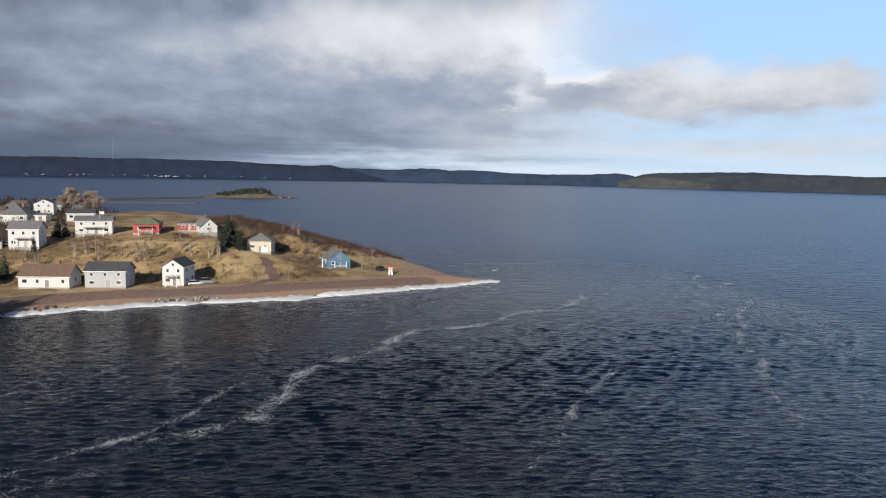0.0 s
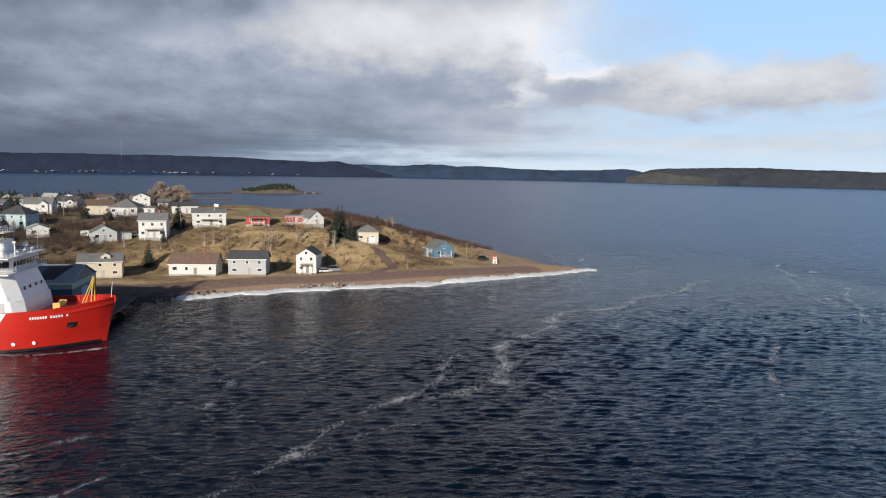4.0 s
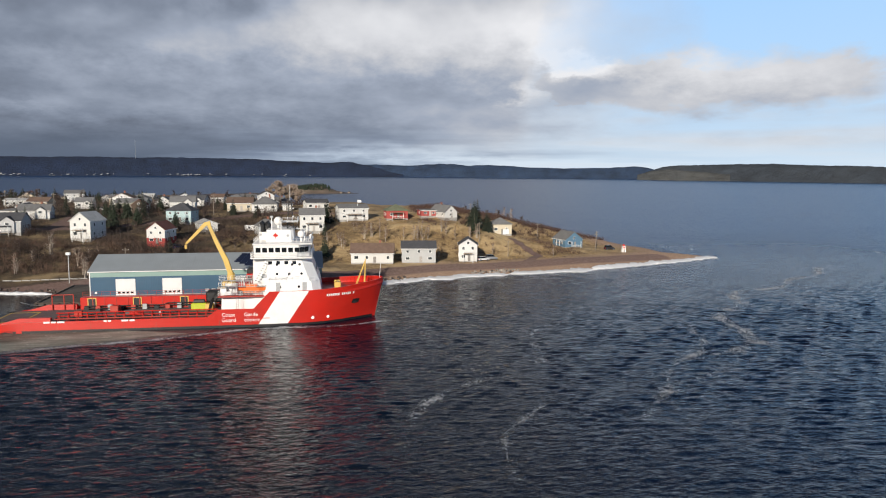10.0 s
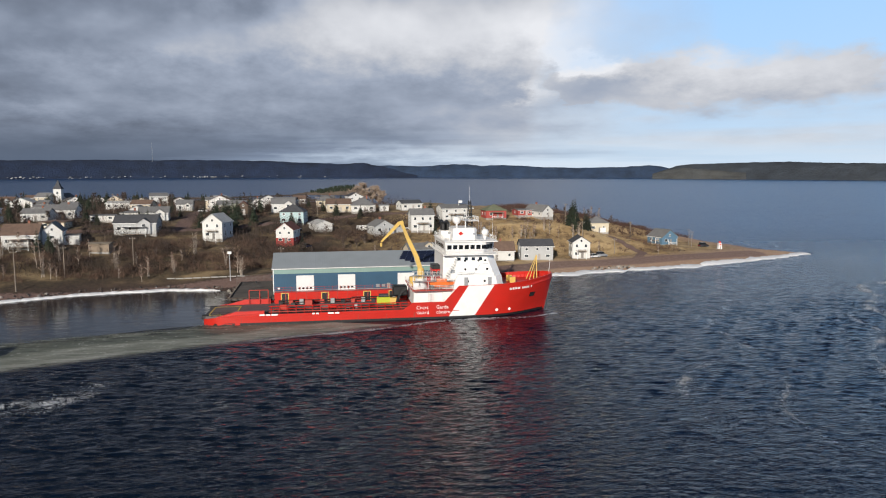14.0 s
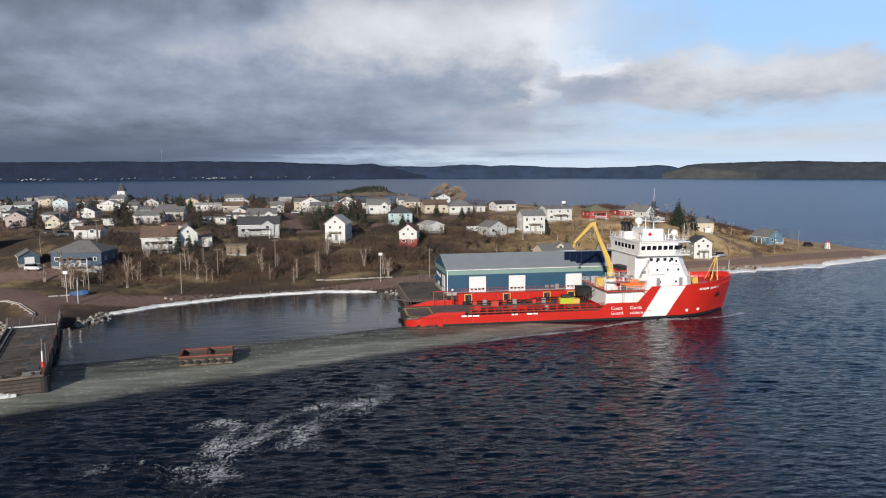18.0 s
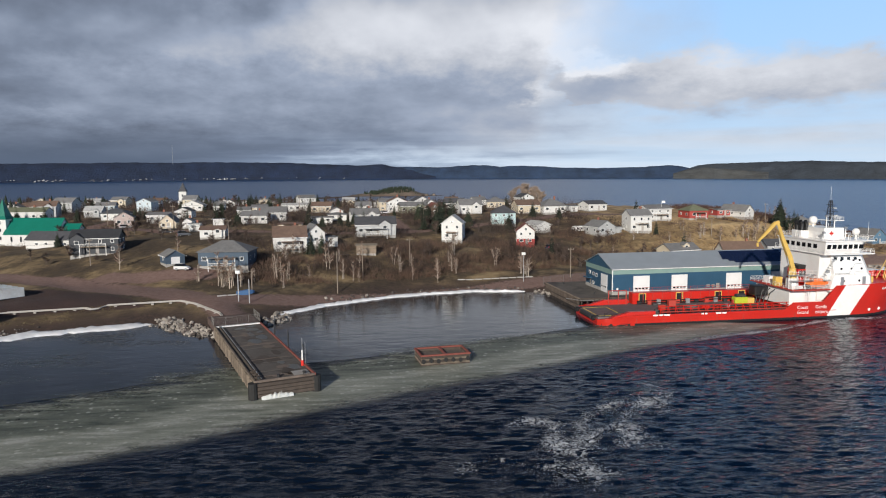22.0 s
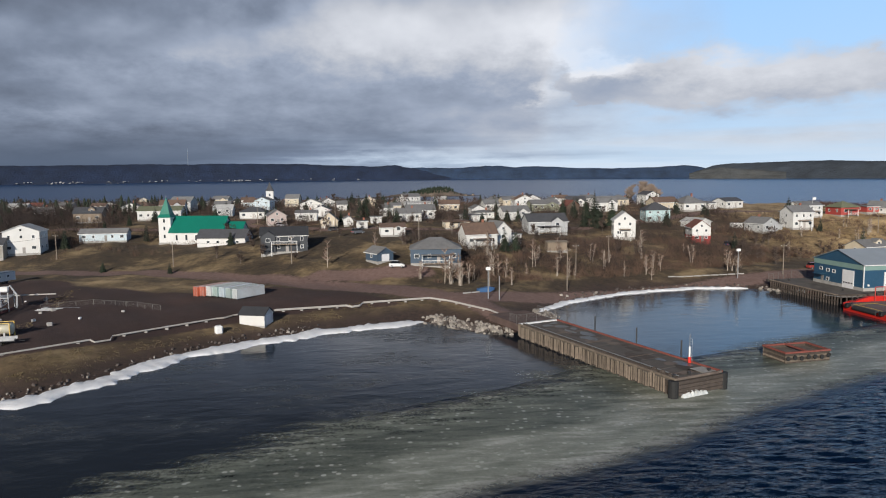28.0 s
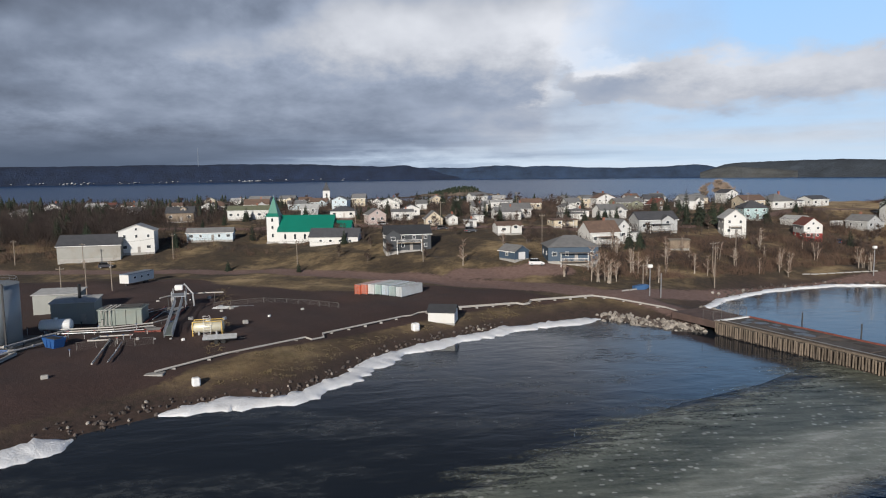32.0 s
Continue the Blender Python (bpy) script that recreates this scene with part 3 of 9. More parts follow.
GARAGE_DOOR = ribbed("white_panel_door", (0.74, 0.74, 0.74), 0.55, 0.5, depth=0.03, axis=2)


def glass_pane(name, tint=(0.02, 0.025, 0.03)):
    m = bpy.data.materials.new(name)
    m.use_nodes = True
    t = m.node_tree
    nodes_of(t)
    r = add(t, "ShaderNodeObjectInfo").outputs["Random"]
    col = mix_col(t, r, tint, (0.09, 0.10, 0.11))
    bs = add(t, "ShaderNodeBsdfPrincipled", ("Base Color", col), ("Roughness", 0.06), ("IOR", 1.5))
    add(t, "ShaderNodeOutputMaterial", ("Surface", bs.outputs[0]))
    return m


GLASS = glass_pane("window_glass")
MESHES = {}


def shared(key, make, mat):
    """A mesh made once and used by all pieces of one size."""
    if key not in MESHES:
        bm = make()
        me = bpy.data.meshes.new(key[0])
        bm.to_mesh(me)
        bm.free()
        me.materials.append(mat)
        MESHES[key] = me
    return MESHES[key]


def piece(name, me, parent, m):
    ob = new(name, me)
    ob.parent, ob.matrix_basis = parent, m
    return ob


def window_frame_mesh(w, h):
    bm = bmesh.new()
    f = 0.1
    rings = []
    for u, v, d in ((0, 0, 0.05), (0, 0, -0.07), (f, f, -0.07), (f, f, 0.0)):
        rings.append([bm.verts.new(p) for p in ((-w / 2 + u, d, v), (w / 2 - u, d, v), (w / 2 - u, d, h - v), (-w / 2 + u, d, h - v))])
    for r, q in zip(rings[:-1], rings[1:]):
        for k in range(4):
            bm.faces.new((r[k], q[k], q[(k + 1) % 4], r[(k + 1) % 4]))
    bmesh.ops.recalc_face_normals(bm, faces=bm.faces)
    return bm


def window(parent, m, w=1.1, h=1.2):
    """A framed window whose outside looks along -y of m."""
    w, h = round(w, 1), round(h, 1)
    fr = piece("window", shared(("window", w, h), lambda: window_frame_mesh(w, h), TRIM), parent, m)
    piece("pane", shared(("pane", w, h), lambda: a_box(-w / 2 + 0.1, -0.035, 0.1, w / 2 - 0.1, -0.005, h - 0.1), GLASS), fr, Matrix())
    return fr


def door(parent, m, w=0.95, h=2.05):
    d = piece("door", shared(("door", w, h), lambda: a_box(-w / 2, -0.06, 0, w / 2, 0.04, h, 0.01), DOOR_PAINT), parent, m)
    piece("handle", shared(("handle", 0), lambda: a_box(w / 2 - 0.18, -0.12, 0.95, w / 2 - 0.08, -0.06, 1.02), TRIM), d, Matrix())
    return d


def gable_roof(w, d, eave, ridge, over, along_x, thick=0.16):
    """Two slabs and their thickness; the ridge runs along x or along y."""
    bm = bmesh.new()
    if along_x:
        half, run = d / 2, w / 2 + over
    else:
        half, run = w / 2, d / 2 + over
    rise = ridge - eave
    drop = rise / half * over
    prof = [(-half - over, eave - drop), (0, ridge), (half + over, eave - drop), (half + over, eave - drop + thick), (0, ridge + thick * 1.15), (-half - over, eave - drop + thick)]
    rings = []
    for s in (-run, run):
        rings.append([(s, a, b) if along_x else (a, -s, b) for a, b in prof])
    loft(bm, rings)
    return bm


def hip_roof(w, d, eave, ridge, over, thick=0.16):
    bm = bmesh.new()
    a, b = w / 2 + over, d / 2 + over
    k = max(a - b, 0.15)
    lo = [bm.verts.new(p) for p in ((-a, -b, eave - 0.08), (a, -b, eave - 0.08), (a, b, eave - 0.08), (-a, b, eave - 0.08))]
    mid = [bm.verts.new((v.co.x, v.co.y, eave + thick - 0.08)) for v in lo]
    r0, r1 = bm.verts.new((-k, 0, ridge + thick)), bm.verts.new((k, 0, ridge + thick))
    for i in range(4):
        bm.faces.new((lo[i], lo[(i + 1) % 4], mid[(i + 1) % 4], mid[i]))
    bm.faces.new(lo[::-1])
    bm.faces.new((mid[0], mid[1], r1, r0))
    bm.faces.new((mid[2], mid[3], r0, r1))
    bm.faces.new((mid[1], mid[2], r1))
    bm.faces.new((mid[3], mid[0], r0))
    return bm


def house_walls(w, d, eave, ridge, style):
    bm = bmesh.new()
    if style in ("side", "cross"):
        prof = [(-d / 2, 0), (d / 2, 0), (d / 2, eave), (0, ridge), (-d / 2, eave)]
        loft(bm, [[(s, a, b) for a, b in prof] for s in (-w / 2, w / 2)])
    elif style == "front":
        prof = [(-w / 2, 0), (w / 2, 0), (w / 2, eave), (0, ridge), (-w / 2, eave)]
        loft(bm, [[(a, -s, b) for a, b in prof] for s in (-d / 2, d / 2)])
    else:
        box(bm, -w / 2, -d / 2, 0, w / 2, d / 2, eave)
    bmesh.ops.recalc_face_normals(bm, faces=bm.faces)
    return bm


def house(label, x, y, w, d, eave, ridge, rot, style, wall, roof, chimney=False, porch=False, dormer=False, wing=False, nowin=False, redbase=False, garage=False, gdoor=False):
    """A house whose front wall's foot stands at x, y; the front looks along -y before the turn."""
    a = radians(rot)
    cx, cy = x - math.sin(a) * d / 2, y + math.cos(a) * d / 2
    foot = [(cx + math.cos(a) * u * w / 2 - math.sin(a) * v * d / 2, cy + math.sin(a) * u * w / 2 + math.cos(a) * v * d / 2) for u in (-1, 0, 1) for v in (-1, 0, 1)]
    hs = [height(*p) for p in foot]
    z = max(height(x, y), sum(hs) / len(hs)) + 0.25
    home = tagged(empty("house", pose(cx, cy, z, 0, 0, rot)), label, "house", "houses of the town")
    sink = z - min(hs) + 0.4
    part("foundation", a_box(-w / 2 + 0.04, -d / 2 + 0.04, -sink, w / 2 - 0.04, d / 2 - 0.04, 0.02), CONCRETE, home)
    part("wall", house_walls(w, d, eave, ridge, style), SIDING[wall], home)
    if redbase:
        part("basement", a_box(-w / 2 - 0.03, -d / 2 - 0.03, -sink, w / 2 + 0.03, d / 2 + 0.03, 2.0), RED_BASE, home, "red-painted boarded basement")
    if style == "hip":
        part("roof", hip_roof(w, d, eave, ridge, 0.45), ROOF[roof], home)
    else:
        part("roof", gable_roof(w, d, eave, ridge, 0.4, style != "front"), ROOF[roof], home)
    front, back, left, right = pose(0, -d / 2, 0), pose(0, d / 2, 0, 0, 0, 180), pose(-w / 2, 0, 0, 0, 0, -90), pose(w / 2, 0, 0, 0, 0, 90)
    if style == "cross":
        gw = min(w * 0.34, 4.5)
        rise = (ridge - eave) / (d / 2) * gw / 2 * 1.15
        gx = w * 0.22 * (1 if wall != "charcoal" else -1.55)
        bm = bmesh.new()
        prof = [(-gw / 2, 0), (gw / 2, 0), (gw / 2, eave), (0, eave + rise), (-gw / 2, eave)]
        loft(bm, [[(gx + p, -s, q) for p, q in prof] for s in (d / 2 + 0.7, 0)])
        bmesh.ops.recalc_face_normals(bm, faces=bm.faces)
        part("front_gable", bm, SIDING[wall], home)
        bm = gable_roof(gw, d / 2 + 0.7, eave, eave + rise, 0.3, False)
        bmesh.ops.translate(bm, vec=(gx, -(d / 4 + 0.35), 0.03), verts=bm.verts)
        part("gable_roof", bm, ROOF[roof], home)
        window(home, pose(gx, -d / 2 - 0.7, eave * 0.62), min(gw - 1, 1.4), 1.2)
    # white boards along the eaves and corners
    if style != "hip" and wall != "wood":
        n = (w if style != "front" else d) / 2 + 0.42
        h = (d if style != "front" else w) / 2 + 0.43
        e = eave - (ridge - eave) / ((d if style != "front" else w) / 2) * 0.4 - 0.03
        for s in (-1, 1):
            part("fascia", a_box(-n, s * h - 0.03, e, n, s * h + 0.03, e + 0.2) if style != "front" else a_box(s * h - 0.03, -n, e, s * h + 0.03, n, e + 0.2), TRIM, home)
    storeys = 2 if eave > 4.2 else 1
    step = eave / storeys
    if not nowin:
        for s in range(storeys):
            for face, span in ((front, w), (left, d), (right, d), (back, w)):
                count = max(1, int(span / (3.1 if face is front else 4.2)))
                for i in range(count):
                    u = (i - (count - 1) / 2) * span / count
                    if face is front and s == 0 and i == count // 2 and (porch or count > 2):
                        continue
                    if face is front and style == "cross" and abs(u - gx) < gw / 2 + 0.6:
                        continue
                    window(home, face @ pose(u, -0.012, s * step + step * 0.36), 1.5 if (i % 2 == 0 and s == 0 and face is front) else 1.0, 1.2 if step > 2.5 else 1.0)
        if style == "front" and ridge - eave > 1.7:
            window(home, front @ pose(0, -0.012, eave + 0.1), 0.9, 1.0)
        door(home, front @ pose(0 if w < 6 else w * 0.06, -0.012, 0.02))
    if chimney or (not nowin and wall in ("white", "beige", "greyw") and int(abs(x)) % 3 == 0):
        bm = a_box(-0.32, -0.32, 0, 0.32, 0.32, 1.5)
        box(bm, -0.4, -0.4, 1.5, 0.4, 0.4, 1.65)
        part("chimney", bm, BRICK_RED, home, "", pose(w * 0.18 if style != "front" else 0.3, 0.3 if style != "front" else d * 0.15, ridge - 0.55))
    if porch:
        pw, pd = w * 0.55, 1.9
        part("porch_floor", a_box(-pw / 2, -d / 2 - pd, -0.12 if storeys == 1 else step - 0.2, pw / 2, -d / 2 - 0.01, 0.0 if storeys == 1 else step - 0.05), DECK_WOOD, home)
        top = step * (1 if storeys == 1 else 2)
        for s in (-1, 1):
            part("porch_post", a_box(-0.08, -0.08, -sink, 0.08, 0.08, min(top, 2.4) if storeys == 1 else step + 0.9), TRIM, home, "", pose(s * (pw / 2 - 0.1), -d / 2 - pd + 0.1, 0))
        bm = bmesh.new()
        lev = 0.0 if storeys == 1 else step - 0.05
        box(bm, -pw / 2, -d / 2 - pd + 0.02, lev + 0.85, pw / 2, -d / 2 - pd + 0.1, lev + 0.95)
        k = int(pw / 0.35)
        for i in range(k + 1):
            u = -pw / 2 + 0.05 + i * (pw - 0.1) / k
            box(bm, u - 0.025, -d / 2 - pd + 0.03, lev, u + 0.025, -d / 2 - pd + 0.08, lev + 0.86)
        part("porch_railing", bm, TRIM, home)
        if storeys == 1 and style != "front":
            bm = a_box(-pw / 2 - 0.2, -d / 2 - pd - 0.2, 2.4, pw / 2 + 0.2, -d / 2 - 0.02, 2.52)
            part("porch_roof", bm, ROOF[roof], home)
        bm = bmesh.new()
        for i in range(4):
            box(bm, pw / 2 + 0.02, -d / 2 - 0.5 - i * 0.3, -0.2 - i * 0.19, pw / 2 + 1.0, -d / 2 - 0.2 - i * 0.3, -0.12 - i * 0.19)
        part("porch_steps", bm, DECK_WOOD, home)
    if dormer:
        part("dormer", house_walls(2.6, 2.2, 1.1, 1.9, "front"), SIDING[wall], home, "", pose(w * 0.12, -d * 0.2, (eave + ridge) / 2 - 0.5))
        part("dormer_roof", gable_roof(2.6, 2.2, 1.1, 1.9, 0.25, False), ROOF[roof], home, "", pose(w * 0.12, -d * 0.2, (eave + ridge) / 2 - 0.47))
        window(home, pose(w * 0.12, -d * 0.2 - 1.112, (eave + ridge) / 2 - 0.42), 1.2, 0.9)
    if wing:
        part("wing", a_box(w / 2 + 0.02, -d * 0.3, -sink, w / 2 + 4.8, d * 0.3, 2.4), SIDING[wall], home)
        part("wing_roof", a_box(w / 2 + 0.02, -d * 0.3 - 0.25, 2.42, w / 2 + 5.05, d * 0.3 + 0.25, 2.6), ROOF[roof], home)
    if garage or gdoor:
        part("garage_door", a_box(-1.25, -d / 2 - 0.08, 0.05, 1.25, -d / 2 - 0.015, 2.1), GARAGE_DOOR, home, "", pose(w * 0.22 if garage else 0, 0, -0.1))
    return home


house("white-painted bungalow with a brown roof above the shore road", -83.2, 223.5, 14.2, 7.5, 3.3, 6.2, -4, "side", "white", "brown", chimney=True)
house("grey-sided cottage with a dark grey roof above the shore road", -67.2, 225.7, 11.6, 7.5, 4.8, 7.0, -3, "side", "greyw", "dkgrey")
house("white two-storey gabled cottage beside the shore road", -49.3, 230.7, 6.5, 9.0, 5.8, 7.9, -8, "front", "white", "dkgrey", porch=True)
house("beige house with a roof dormer below the slope", -107.8, 217.2, 11.7, 8.0, 4.5, 6.5, 14, "side", "beige", "greyr", dormer=True)
house("white gabled house on the hilltop, in full sun", -48.6, 281.1, 6.1, 13.0, 2.4, 5.1, 24, "front", "white", "greyr")
house("red-walled bungalow with an olive roof on the hill", -71.4, 281.9, 9.1, 9.0, 3.3, 5.7, 6, "hip", "red", "olive", porch=True)
house("dark red low house wing with a grey roof", -57.3, 286.3, 7.1, 8.0, 2.3, 2.7, 8, "side", "red", "greyr")
house("cream bungalow with a hipped roof on the bluff", -29.0, 270.6, 8.8, 8.5, 4.1, 6.5, -4, "hip", "cream", "greyr", garage=True)
house("white two-storey house with a flat-pitched roof", -89.5, 281.0, 12.3, 8.0, 4.7, 6.3, 14, "side", "white", "greyr", porch=True)
house("white stepped two-storey house on the slope", -105.4, 262.2, 9.3, 8.0, 6.2, 8.6, 6, "side", "white", "greyr", porch=True)
house("small blue gabled house at the tip of the point", 0.1, 264.0, 8.5, 9.0, 3.1, 6.1, 18, "front", "blue", "greyr", porch=True)
house("large white house with a hipped grey roof", -129.3, 306.4, 11.0, 13.0, 3.1, 6.3, 4, "hip", "white", "greyr")
house("long white house with a dark roof by the back road", -106.2, 314.0, 10.2, 9.0, 2.9, 4.5, 16, "side", "white", "dkgrey")
house("small white outbuilding with a flat roof", -119.6, 308.9, 4.1, 6.0, 2.3, 2.9, 4, "side", "white", "greyr")
house("tall white two-and-a-half-storey gabled house", -184.5, 246.2, 7.7, 9.0, 6.2, 9.1, -14, "front", "white", "white2", porch=True)
house("white gabled cottage on a red-painted basement", -157.8, 241.2, 6.5, 9.0, 5.0, 7.5, -10, "front", "white", "rust", redbase=True)
house("white gabled house with a low flat wing", -232.6, 228.2, 6.1, 10.0, 4.2, 7.0, 16, "front", "white", "greyr", wing=True)
house("white garage with a shallow gable", -145.0, 264.9, 7.0, 9.0, 2.3, 3.7, 22, "front", "white", "white2", nowin=True)
house("pale teal two-storey house with a hipped roof", -159.0, 277.1, 9.9, 9.0, 4.6, 7.5, -6, "hip", "teal", "dkgrey")
house("beige two-storey house behind bare trees", -206.8, 350.5, 6.6, 8.0, 4.5, 6.1, 8, "side", "beige", "greyr")
house("dark timber house with a steep gable", -184.7, 312.2, 6.1, 8.0, 3.5, 6.0, 8, "front", "darkw", "rust")
house("white house with a grey cross gable", -216.5, 284.4, 11.6, 8.0, 3.2, 5.5, 10, "cross", "white", "greyr")
house("dark grey two-storey house with white trim and a porch", -303.8, 227.3, 14.7, 9.0, 5.1, 7.6, 6, "cross", "charcoal", "black", porch=True)
house("blue-grey two-storey house with a wide hipped roof and balcony", -257.4, 200.5, 14.5, 11.0, 4.1, 6.9, -4, "hip", "slate", "greyr", porch=True)
house("slate-blue garage with a white overhead door", -271.8, 203.7, 5.4, 7.0, 2.3, 3.9, 30, "front", "slate", "greyr", gdoor=True)
house("white house with a brown roof and raised deck", -240.5, 223.0, 10.6, 9.0, 3.9, 7.2, 10, "side", "white", "brown", porch=True)
house("grey cross-gabled house with white trim", -212.4, 248.2, 14.7, 9.0, 4.0, 6.7, 4, "cross", "greyw", "dkgrey", porch=True)
house("grey wooden shed on the slope", -215.8, 222.4, 6.5, 4.0, 2.7, 3.0, 0, "side", "wood", "wood2", nowin=True)
house("tall white three-storey building with a flat parapet", -398.2, 256.3, 11.6, 10.0, 7.6, 9.8, 10, "front", "white", "white2")
house("grey metal-clad garage with a lean-to", -411.9, 250.1, 20.0, 12.0, 4.4, 7.6, 8, "side", "metal", "dkgrey", nowin=True)
house("pale blue mobile home with a grey roof", -377.2, 273.0, 16.8, 6.0, 2.8, 4.4, 4, "side", "paleblue", "greyr")
house("long white hall with a green flat roof", -372.4, 324.9, 18.7, 10.0, 3.9, 5.8, 4, "side", "white", "olive")
house("brown wooden house with a small roof lantern", -401.4, 319.9, 11.7, 8.0, 3.9, 6.3, 5, "side", "wood", "dkgrey", dormer=True)
house("pinkish-white two-storey house beside the back lane", -314.1, 284.3, 7.3, 8.0, 3.6, 5.8, 14, "front", "pink", "greyr")
house("white bungalow with dark windows", -303.6, 293.5, 8.8, 8.0, 3.1, 4.1, 2, "side", "white", "greyr")
house("green-trimmed gabled cottage with a veranda", -292.4, 268.2, 6.5, 8.0, 2.4, 5.2, 2, "front", "beige", "greyr", porch=True)
house("white cottage with a shallow roof", -285.1, 268.6, 3.6, 7.0, 2.3, 3.3, 4, "front", "white", "greyr")
house("low white house with a carport", -279.6, 257.1, 3.9, 6.0, 2.3, 2.5, 4, "side", "white", "greyr")
house("white house with a small front gable", -268.8, 238.3, 8.4, 8.0, 2.5, 3.7, 4, "cross", "white", "brown")
house("white bungalow with a long grey roof", -261.5, 279.5, 10.2, 9.0, 2.9, 4.8, 4, "side", "white", "greyr")
house("small white house with a pitched roof", -270.0, 303.4, 5.3, 7.0, 3.4, 4.7, 5, "side", "white", "greyr")
house("white shed by a gravel drive", -274.5, 274.0, 4.1, 5.0, 2.3, 2.5, 5, "side", "white", "greyr", nowin=True)
house("white bungalow in the middle of the town", -228.7, 291.5, 7.9, 8.0, 2.3, 3.1, 4, "hip", "white", "greyr")
house("large olive-sided house with a grey roof", -193.4, 328.3, 13.5, 10.0, 3.2, 5.1, 3, "cross", "olivew", "greyr")
house("grey gabled house with a long low wing", -120.9, 259.0, 8.4, 9.0, 3.0, 5.3, 20, "front", "greyw", "greyr", wing=True)
house("white two-storey house among conifers", -167.1, 317.0, 10.7, 8.0, 4.0, 6.7, 6, "cross", "white", "greyr")
house("beige house with a broad grey roof", -140.6, 310.4, 11.1, 10.0, 3.4, 5.8, 6, "side", "beige", "brown")
house("white bungalow with a grey roof in the town", -255.9, 289.7, 11.8, 9.0, 3.4, 5.6, 3, "side", "white", "greyr")
house("cream two-storey house in the town", -266.7, 324.0, 7.1, 8.0, 3.2, 4.4, 3, "side", "cream", "greyr")
house("long white house with a pale roof", -250.6, 352.6, 18.6, 8.0, 2.9, 3.9, 3, "side", "white", "white2")
house("low brown bungalow with a wide porch", -244.6, 255.6, 8.9, 9.0, 2.3, 2.8, 3, "hip", "beige", "brown", porch=True)
house("low white bungalow with a pale roof", -235.1, 278.5, 10.0, 8.0, 2.3, 2.5, 3, "hip", "white", "greyr")
house("white cottage beside dark spruces", -229.6, 304.3, 5.7, 8.0, 3.0, 4.4, 5, "front", "white", "greyr")
house("white house at the western edge of the town", -482.8, 349.3, 10.8, 9.0, 2.8, 4.6, 6, "hip", "white", "greyr")
house("white house with a red-brown roof", -467.7, 407.5, 11.3, 9.0, 2.6, 4.7, 3, "side", "white", "rust")
house("white cottage behind dark spruces", -429.1, 336.3, 8.9, 8.0, 3.0, 5.2, 4, "cross", "white", "greyr")
house("white gabled house near the woods", -402.7, 376.7, 8.8, 8.0, 2.7, 4.6, 4, "front", "white", "greyr")
house("white bungalow past the church", -292.0, 355.8, 5.0, 8.0, 2.7, 4.5, 4, "side", "white", "greyr")

# houses farther back in the town, in rows along its streets
STREETS = [((-500, 395), (-300, 372), 9), ((-480, 450), (-240, 420), 10), ((-460, 520), (-220, 480), 9), ((-250, 335), (-170, 352), 4), ((-215, 390), (-120, 392), 5),
           ((-390, 345), (-330, 340), 2), ((-520, 580), (-300, 600), 6), ((-340, 315), (-290, 320), 2), ((-180, 350), (-120, 350), 3)]
rng = random.Random(11)
for (ax, ay), (bx, by), count in STREETS:
    for i in range(count):
        k = (i + 0.5) / count
        hx, hy = ax + (bx - ax) * k + rng.uniform(-4, 4), ay + (by - ay) * k + rng.uniform(-6, 6)
        tall = rng.random() < 0.2
        wall = rng.choice(["white", "white", "white", "cream", "greyw", "beige", "paleblue", "white"])
        roof = rng.choice(["greyr", "dkgrey", "brown", "greyr", "white2"])
        kind = rng.choice(["side", "front", "hip", "cross"])
        hw, e = rng.uniform(7, 11.5), (5.0 if tall else 2.9)
        words = {"white": "white", "cream": "cream", "greyw": "grey", "beige": "beige", "paleblue": "pale blue"}[wall]
        house("%s %s town house with a %s roof" % (words, "two-storey" if tall else "single-storey", {"greyr": "grey", "dkgrey": "dark grey", "brown": "brown", "white2": "pale"}[roof]),
              hx, hy, hw, 8.0, e, e + rng.uniform(1.6, 2.6), rng.uniform(-12, 18), kind, wall, roof)

# ---- ship ----
HULL_RED = material("red_hull_paint", (0.50, 0.020, 0.011), 0.32, 0, 0.1, 0.25, 6, 0.05, dirt=(0.30, 0.03, 0.02), dirt_amount=0.3)
DECK_RED = material("red_deck_paint", (0.42, 0.045, 0.028), 0.6, 0, 0.2, 0.5, 8, 0.1, dirt=(0.12, 0.06, 0.05))
SHIP_WHITE = material("ship_white_paint", (0.82, 0.815, 0.80), 0.35, 0, 0.05, 0.3, 5, 0.03, dirt=(0.6, 0.52, 0.42), dirt_amount=0.25)
BLACK = material("black_paint", (0.012, 0.012, 0.013), 0.5, 0, 0.2, 1, 10, 0.05)
RUBBER = material("black_rubber", (0.018, 0.018, 0.018), 0.8, 0, 0.3, 2, 12, 0.2)
DECK_GREY = material("grey_deck_paint", (0.13, 0.11, 0.11), 0.75, 0, 0.25, 0.6, 8, 0.1, dirt=(0.2, 0.06, 0.04))
CRANE_YELLOW = material("yellow_crane_paint", (0.62, 0.42, 0.10), 0.45, 0, 0.12, 0.6, 8, 0.05, dirt=(0.35, 0.22, 0.08))
LIME = material("lime_machine_paint", (0.45, 0.50, 0.03), 0.5)
ORANGE = material("orange_boat", (0.72, 0.17, 0.03), 0.4, 0, 0.1)
DARK_STEEL = material("dark_steel", (0.05, 0.05, 0.052), 0.6, 0.4)
